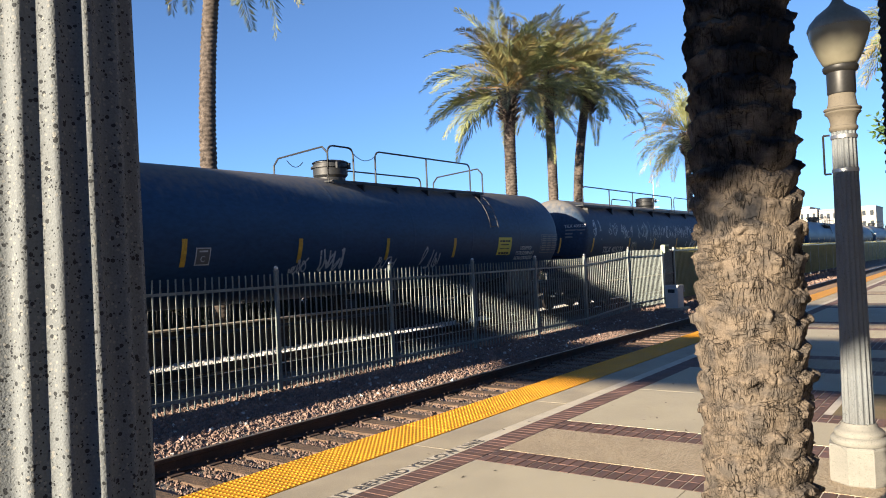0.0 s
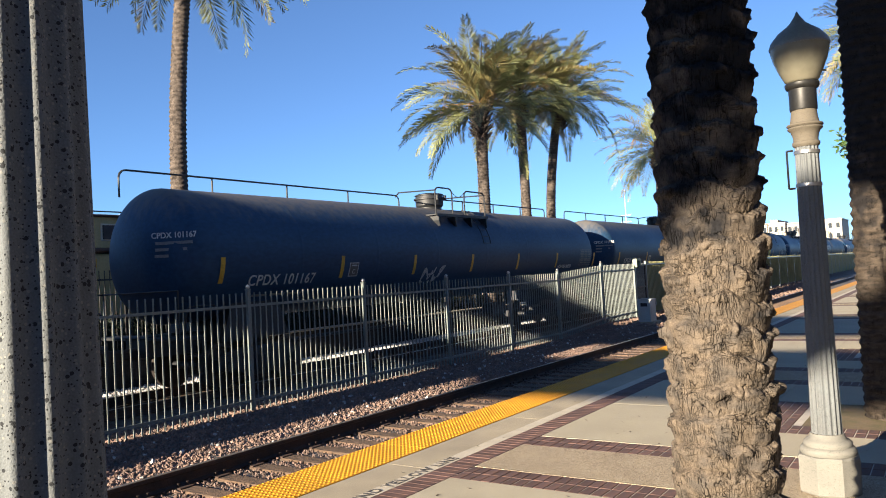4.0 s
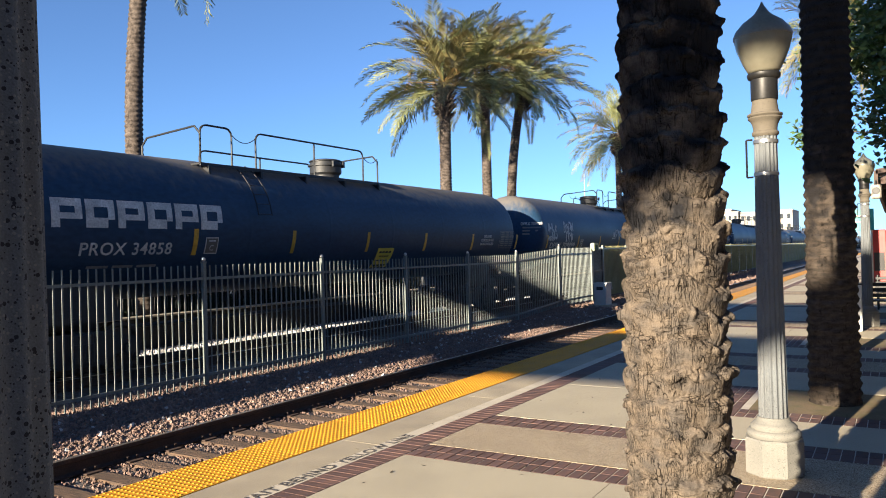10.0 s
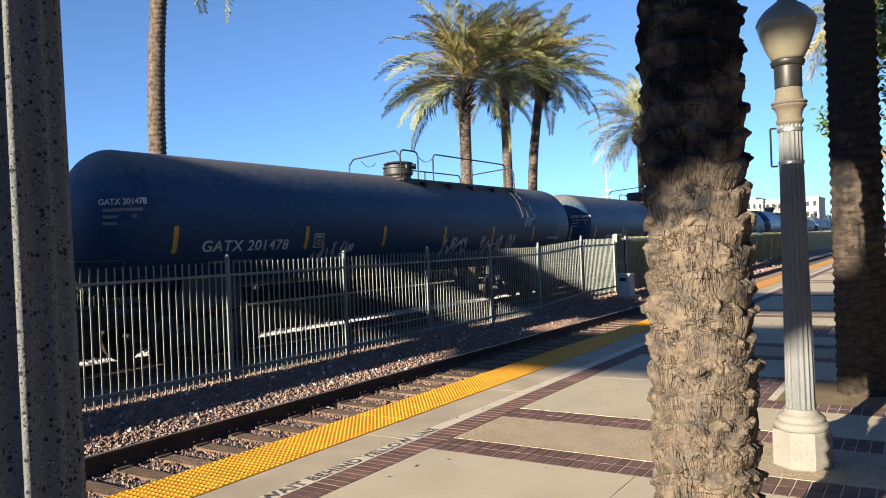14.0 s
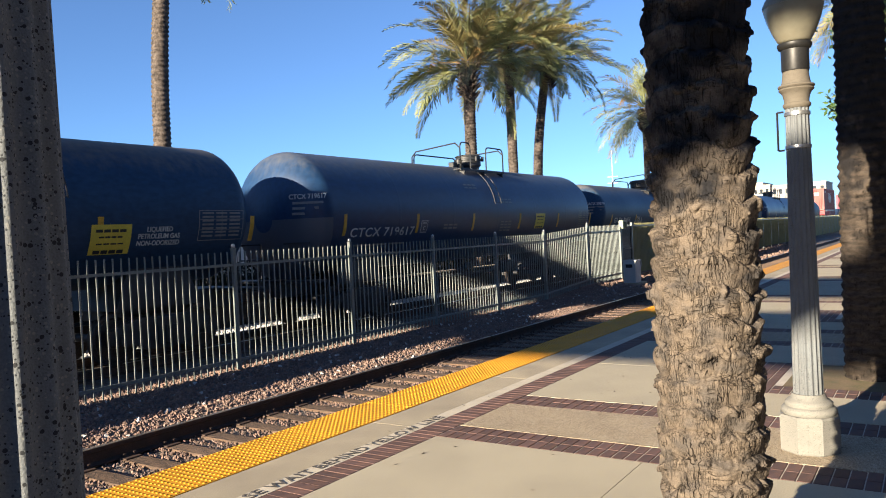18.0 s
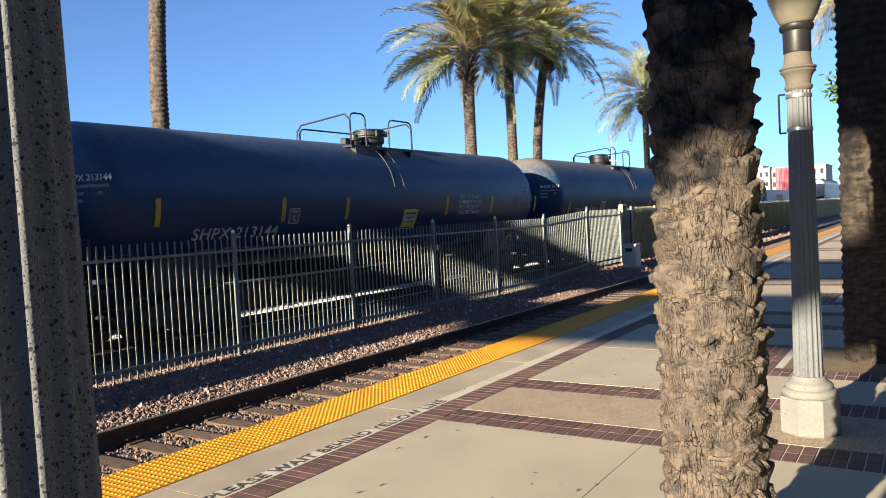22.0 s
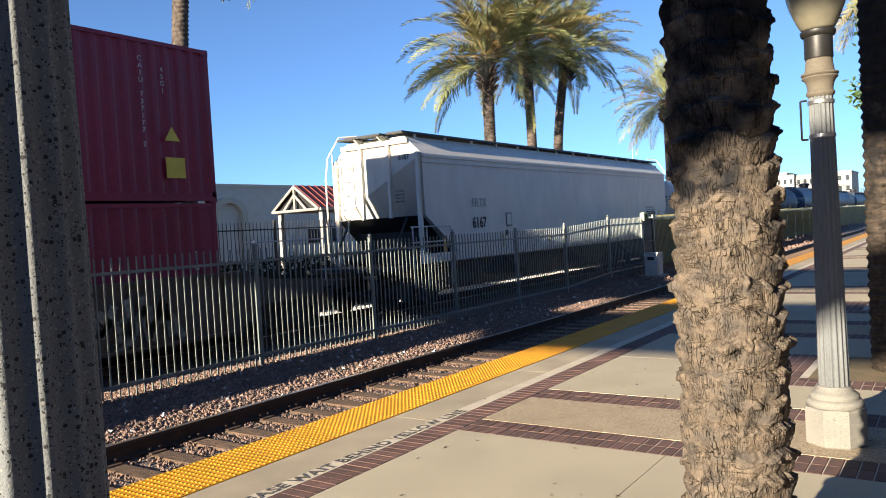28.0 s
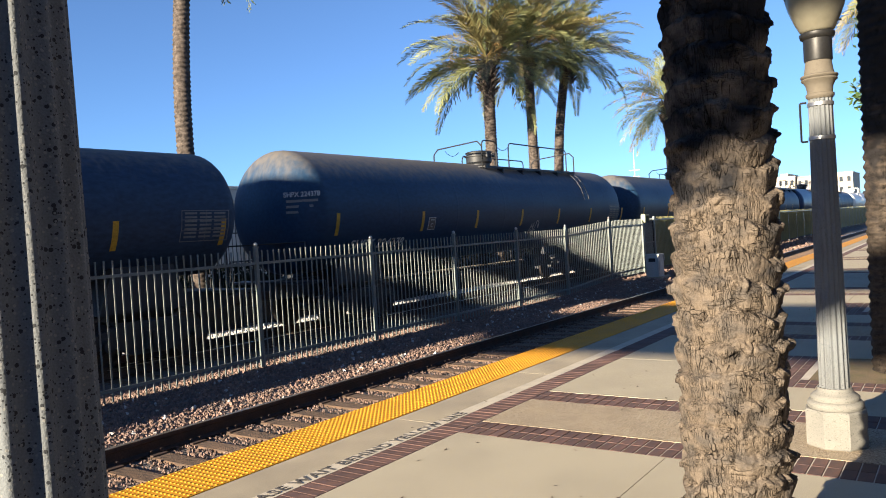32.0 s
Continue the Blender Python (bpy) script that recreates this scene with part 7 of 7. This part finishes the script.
for sy in (-1, 1):
    g = Geo().add([(0, sy * PW, PE), (PL, sy * PW, PE), (PL, 0, PR), (0, 0, PR), (0, sy * PW, PE + 0.06), (PL, sy * PW, PE + 0.06), (PL, 0, PR + 0.06), (0, 0, PR + 0.06)], [(0, 1, 2, 3), (4, 5, 6, 7), (0, 1, 5, 4), (1, 2, 6, 5), (3, 0, 4, 7)])
    rf = part("roof", g, M_REDROOF, pv, "red ribbed metal roof slope")
    for k in range(24):
        x = 0.05 + (PL - 0.1) * k / 23
        part("rib", Geo().rod((x, sy * PW, PE + 0.075), (x, 0, PR + 0.075), 0.022, n=5), M_REDROOF, rf)
    part("gutter", Geo().box((PL / 2, sy * (PW + 0.04), PE), (PL, 0.1, 0.1)), M_WHITEW, pv)
    for k in range(4):
        part("column", Geo().box((0.3 + (PL - 0.6) * k / 3, sy * (PW - 0.15), PE / 2), (0.2, 0.2, PE), bev=0.02), M_GREYW, pv)
part("gable_infill", Geo().add([(0.12, -PW, PE), (0.12, PW, PE), (0.12, 0, PR)], [(0, 1, 2)]), M_COLLAR, pv, "dark gable infill")
for a, b in (((-PW, PE), (0, PR)), ((PW, PE), (0, PR)), ((-PW, PE), (PW, PE)), ((0, PE), (0, PR)), ((-PW * 0.5, PE), (0, PE + 0.65)), ((PW * 0.5, PE), (0, PE + 0.65))):
    part("truss_member", Geo().rod((-0.03, a[0], a[1]), (-0.03, b[0], b[1]), 0.06, n=6), M_GREYW, pv, "grey truss member")

cb = thing("caboose", pose(2.7, 15.45, -0.45), "cream-yellow caboose on display with a windowed cupola", "caboose")
part("body", Geo().box((0, 0, 2.05), (8.4, 2.9, 2.5), bev=0.05), M_CABOOSE, cb)
part("roof", Geo().box((0, 0, 3.38), (9.3, 3.1, 0.14), bev=0.05), M_BROWNROOF, cb, "dark tarred roof")
cp = part("cupola", Geo().box((1.15, 0, 3.85), (2.5, 2.9, 0.86), bev=0.03), M_CABOOSE, cb, "cream-yellow lookout cupola")
part("cupola_roof", Geo().box((1.15, 0, 4.30), (2.8, 3.1, 0.06), bev=0.02), M_BROWNROOF, cp)
for wx in (0.45, 1.85):
    part("window_frame", Geo().box((wx, -1.45, 3.86), (0.82, 0.05, 0.46), bev=0.01), M_CREAM, cp)
    for dx in (-0.19, 0.19):
        part("pane", Geo().box((wx + dx, -1.48, 3.86), (0.34, 0.03, 0.38)), M_GLASS, cp)
part("grab_rail", rail_pipe([(-0.1, -1.4, 4.33), (-0.1, -1.4, 4.42), (2.4, -1.4, 4.42), (2.4, -1.4, 4.33)], 0.02), M_BFENCE, cp)
for k in range(4):
    part("window", Geo().box((-3.2 + 2.0 * k, -1.46, 2.35), (0.7, 0.05, 0.6)), M_GLASS, cb)
part("stove_pipe", Geo().rod((3.04, -1.1, 3.4), (3.04, -1.1, 4.28), 0.075).lathe([(0.09, 4.24), (0.13, 4.27), (0.13, 4.38), (0.05, 4.42)], n=14, m=Matrix.Translation((3.04, -1.1, 0))), M_BFENCE, cb, "dark stove pipe with a cowl")
for sy in (-1.2, 1.2):
    part("hand_rail", hoop(4.35, 4.85, sy, 2.9, 3.75, 0.2, 0.025), M_BFENCE, cb)
part("end_platform", Geo().box((4.6, 0, 0.85), (1.0, 2.8, 0.1)), M_BFENCE, cb)
part("underframe", Geo().box((0, 0, 0.6), (9.4, 2.4, 0.4)), M_BFENCE, cb)


ms = thing("radio_mast", pose(160, 57.2, -0.6), "thin grey radio mast on a white rooftop hut", "mast")
part("hut", Geo().box((0, 0, 4.9), (6, 4.0, 9.8)), M_WHITEW, ms)
part("pole", Geo().rod((0, 0, 9.8), (0, 0, 20.0), 0.14, 0.07), M_BOXGREY, ms)
for z in (12.5, 14.0):
    part("cross_arm", Geo().box((0, 0, z), (0.15, 2.4, 0.15)), M_BOXGREY, ms)


# far blocks past the end of the platform
def far_block(x, y0, y1, top, material, label, floors, bays):
    ob = thing("apartment_block", pose(x, (y0 + y1) / 2, -0.6), label, "building", "distant apartment blocks")
    W = y1 - y0
    part("wall", Geo().box((9, 0, (top + 0.6) / 2), (18, W, top + 0.6)), material, ob)
    part("roof_parapet", Geo().box((9, 0, top + 0.7), (18.3, W + 0.3, 0.35)), material, ob)
    for k in range(floors):
        for i in range(bays):
            part("window", Geo().box((-0.03, -W / 2 + W * (i + 0.5) / bays, top - 1.2 - 3.1 * k), (0.1, W / bays * 0.45, 1.5)), M_GLASS, ob)


far_block(250, 38.8, 45.6, 12.6, M_WHITEW, "distant white apartment block", 3, 4)
far_block(252, 33.2, 38.7, 12.3, M_GREYW, "distant grey-brown apartment block", 3, 3)
far_block(248, 22.6, 33.1, 12.4, M_WHITEW, "distant white apartment block with a stepped roof", 3, 5)
far_block(262, 43.0, 45.0, 14.0, M_WHITEW, "distant white stair tower", 3, 1)


def leafy_tree(x, y, z, h, r, n, seed, label, sprig=None):
    rng = random.Random(seed)
    ob = thing("tree", pose(x, y, z), label, "tree")
    tr = Geo().rod((0, 0, 0), (0.1, 0, h * 0.45), 0.16, 0.11, n=10)
    clumps = []
    for k in range(30):
        az, el = rng.uniform(0, 6.28), rng.uniform(0.05, 1.4)
        L = h * rng.uniform(0.2, 0.4)
        e = Vector((0.1 + math.cos(az) * math.cos(el) * L, math.sin(az) * math.cos(el) * L, h * 0.45 + math.sin(el) * L))
        tr.rod((0.1, 0, h * 0.42), e, 0.07, 0.02, n=6)
        clumps.append(e)
    lf = Geo()
    for _ in range(n):
        c0 = rng.choice(clumps)
        p = c0 + Vector((rng.gauss(0, r * 0.33), rng.gauss(0, r * 0.33), rng.gauss(0, r * 0.27)))
        m = Euler((rng.uniform(0, 6.3), rng.uniform(-0.8, 0.8), rng.uniform(0, 6.3))).to_matrix()
        s_ = rng.uniform(0.045, 0.085)
        lf.add([m @ Vector(q) * s_ + p for q in ((-1, 0, 0), (0, -0.55, 0.1), (1.1, 0, 0), (0, 0.55, 0.1))], [(0, 1, 2, 3)])
    if sprig:
        tr.rod((0.1, 0, h * 0.44), Vector(sprig) + Vector((0, 0, 0.1)), 0.03, 0.006, n=6)
        for _ in range(160):
            p = Vector(sprig) + Vector((rng.gauss(0, 0.16), rng.gauss(0, 0.13), rng.gauss(0, 0.12)))
            m = Euler((rng.uniform(0, 6.3), rng.uniform(-0.8, 0.8), rng.uniform(0, 6.3))).to_matrix()
            lf.add([m @ Vector(q) * 0.07 + p for q in ((-1, 0, 0), (0, -0.4, 0.1), (1.1, 0, 0), (0, 0.4, 0.1))], [(0, 1, 2, 3)])
    part("trunk", tr, M_TRUNK, ob)
    part("crown", lf, M_LEAF, ob, "glossy green leaves")
    return ob


leafy_tree(31.0, 56.0, -0.6, 9.5, 2.6, 5000, 8, "green tree behind the low station building")
leafy_tree(7.6, -6.35, 0, 7.3, 1.5, 62000, 5, "leafy green tree beside the platform canopy", sprig=(0.0, 3.05, 3.72))


# unseen shadow caster behind the camera's place, shaped as a covered footbridge: its deck and roof shade the platform
fb = thing("footbridge", pose(-22.3, 0, 0), "unseen shadow caster in the form of a covered footbridge", "footbridge")
# slopes and notch follow the shadow edges wanted on trunk, lamp and palm
sect = [(-12.0, 6.70), (-1.35, 6.70), (-0.65, 6.3), (6.4, 6.3), (8.2, 7.05), (13.2, 7.05), (13.2, 7.75), (0.5, 7.75), (0.3, 7.46), (-0.66, 7.46), (-0.76, 7.75), (-12.0, 7.75)]
ns = len(sect)
part("girder", Geo().add([(x, y, z) for x in (-0.175, 0.175) for y, z in sect], [tuple(range(ns)), tuple(range(ns, 2 * ns))[::-1]] + [(k, (k + 1) % ns, (k + 1) % ns + ns, k + ns) for k in range(ns)]), M_CREAM, fb, "unseen girder cut to fit the shadow edges")
part("roof", Geo().box((0, 15, 9.25), (0.35, 30, 1.5)), M_CREAM, fb)
# added block: shades the second palm's top and covers some bright sky
part("upper_shade_block", Geo().box((-0.6, -6.1, 11.0), (2.4, 11.8, 3.9)), M_CREAM, fb, "unseen block that shades the upper palm trunk")
for yy in (-11.5, 13.4, 29.5):
    part("pier", Geo().box((-0.6, yy, 4.1), (0.5, 0.85, 9.2)), M_CREAM, fb)

# unseen block added under the footbridge: shades the ground there and cuts its warm bounce
st = thing("stair_block", pose(-20.5, -5.6, 0), "unseen grey block added to shade the ground behind the camera", "building")
part("wall", Geo().box((0, 0, 1.45), (3.0, 12.0, 2.9)), M_GREYW, st)
part("parapet", Geo().box((0, 0, 2.95), (3.1, 12.1, 0.12), bev=0.02), M_GREYW, st)

# unseen wall added beyond the footbridge to block the low sky glow
tw = thing("building", pose(-66, 10, 0), "unseen long grey wall added to block the low sky glow", "building")
part("wall", Geo().box((0, 0, 4.4), (8, 150, 9.4)), M_GREYW, tw)
part("roof", Geo().box((0, 0, 9.2), (9, 151, 0.4), bev=0.1), M_BROWNROOF, tw)

# unseen building added behind the camera's place to cut sky light on the train's near side
sh = thing("station_house", pose(10, -17, 0), "unseen long grey-brown building added to cut sky light on the train", "building")
part("wall", Geo().box((0, 0, 3.0), (110, 8, 6.0)), M_GREYW, sh)
part("roof", Geo().box((0, 0, 6.2), (112, 10, 0.5), bev=0.1), M_REDROOF, sh)
for k in range(18):
    part("window", Geo().box((-48 + 5.6 * k, 4.0, 2.2), (1.6, 0.1, 2.0)), M_GLASS, sh)

# canopy and clutter further along the platform
cn = thing("platform_canopy", pose(25, -7.4, 0), "station canopy with a brown timber roof on posts", "canopy")
part("roof", Geo().add([(-11, -3, 4.3), (11, -3, 4.3), (11, 3.2, 3.42), (-11, 3.2, 3.42), (-11, -3, 4.42), (11, -3, 4.42), (11, 3.2, 3.54), (-11, 3.2, 3.54)], [(0, 1, 2, 3), (4, 5, 6, 7), (0, 1, 5, 4), (2, 3, 7, 6), (0, 3, 7, 4), (1, 2, 6, 5)]), M_BROWNROOF, cn, "sloping reddish-brown roof")
part("fascia", Geo().box((0, 3.2, 3.34), (22, 0.09, 0.34)), M_BROWNROOF, cn)
for k in range(12):
    part("rafter", Geo().box((-10.8 + 1.96 * k, 0.6, 3.28), (0.12, 5.0, 0.2)), M_BROWNROOF, cn)
for k in range(5):
    part("post", Geo().box((-10 + 5 * k, 1.2, 1.65), (0.22, 0.22, 3.3), bev=0.02), M_BROWNROOF, cn)
sp = thing("loudspeaker", pose(13.95, -4.2, 2.98), "small white loudspeaker hung under the canopy edge", "loudspeaker")
part("housing", Geo().box((0, 0, 0), (0.3, 0.22, 0.34), bev=0.03), M_WHITEW, sp)
part("grille", Geo().lathe([(0.09, 0), (0.09, 0.02)], n=18, m=Matrix.Translation((-0.16, 0, 0.02)) @ RX), M_COLLAR, sp)
part("hanger", Geo().rod((0, 0, 0.16), (0, 0, 0.28), 0.02), M_COLLAR, sp)

pd = thing("notice_pedestal", pose(9.75, -3.62, 0), "low grey slab pedestal beside the lamp post", "pedestal")
part("slab", Geo().box((0, 0, 0.46), (0.16, 0.72, 0.92), bev=0.012), M_BOXGREY, pd)
part("cap", Geo().box((0, 0, 0.935), (0.2, 0.76, 0.03), bev=0.008), M_COLLAR, pd)

for bx, by in ((12.2, -4.75), (15.5, -4.9)):
    bn = thing("bench", pose(bx, by, 0, 0, 0, 90), "dark metal platform bench with curved arms", "bench", "benches on the platform")
    for k in range(5):
        part("slat", Geo().box((0, -0.2 + 0.1 * k, 0.45), (1.6, 0.08, 0.03), bev=0.008), M_COLLAR, bn)
    for k in range(3):
        part("back_slat", Geo().box((0, 0.28, 0.58 + 0.12 * k), (1.6, 0.03, 0.08), bev=0.008), M_COLLAR, bn)
    for sx in (-0.75, 0.75):
        part("arm", rail_pipe([(sx, 0.28, 0.0), (sx, 0.28, 0.9)], 0.025), M_COLLAR, bn)
        part("arm", rail_pipe([(sx, -0.25, 0.0), (sx, -0.25, 0.6), (sx, -0.15, 0.68), (sx, 0.28, 0.68)], 0.025), M_COLLAR, bn)

ts = thing("platform_sign", pose(30, -3.35, 0), "teal station sign on two grey posts", "sign")
part("panel", Geo().box((0, 0, 2.74), (0.08, 0.9, 0.92), bev=0.01), M_TEAL, ts, "teal sign panel")
for yy in (-0.35, 0.35):
    part("post", Geo().rod((0, yy, 0), (0, yy, 2.9), 0.035), M_BOXGREY, ts)
part("print_bar", Geo().box((-0.045, 0, 2.9), (0.012, 0.6, 0.09)), M_MARK, ts)
part("print_bar", Geo().box((-0.045, 0, 2.65), (0.012, 0.5, 0.07)), M_MARK, ts)
rk = thing("vending_machine", pose(31, -3.95, 0), "bright red machine standing on the platform", "machine")
part("cabinet", Geo().box((0, 0, 1.15), (0.7, 0.55, 2.3), bev=0.03), M_REDSIGN, rk)
part("front_panel", Geo().box((-0.36, 0, 0.9), (0.02, 0.4, 0.8)), M_DARKMARK, rk)

# dry leaf bits and specks on the concrete
rng = random.Random(77)
g = Geo()
for _ in range(170):
    x, y = rng.uniform(-6.5, 9), rng.choice((rng.uniform(-2.9, -0.9), rng.uniform(-4.6, -0.1)))
    s_ = rng.uniform(0.006, 0.018)
    w = rng.uniform(0, 6.3)
    g.add([(x + s_ * math.cos(w + k * 1.57) * (1.5 if k % 2 else 0.7), y + s_ * math.sin(w + k * 1.57) * (1.5 if k % 2 else 0.7), 0.003 + (0.006 if k == 1 else 0)) for k in range(4)], [(0, 1, 2, 3)])
tagged(part("leaf_litter", g, M_LITTER), "scattered dry leaf bits on the platform", "litter", kind="stuff")

# ---- pavers, one by one ----
for me, x, y, z, turn in PAVERS:
    part("paver", me, None, plat, at=pose(x, y, z, 0, 0, turn))

motions()
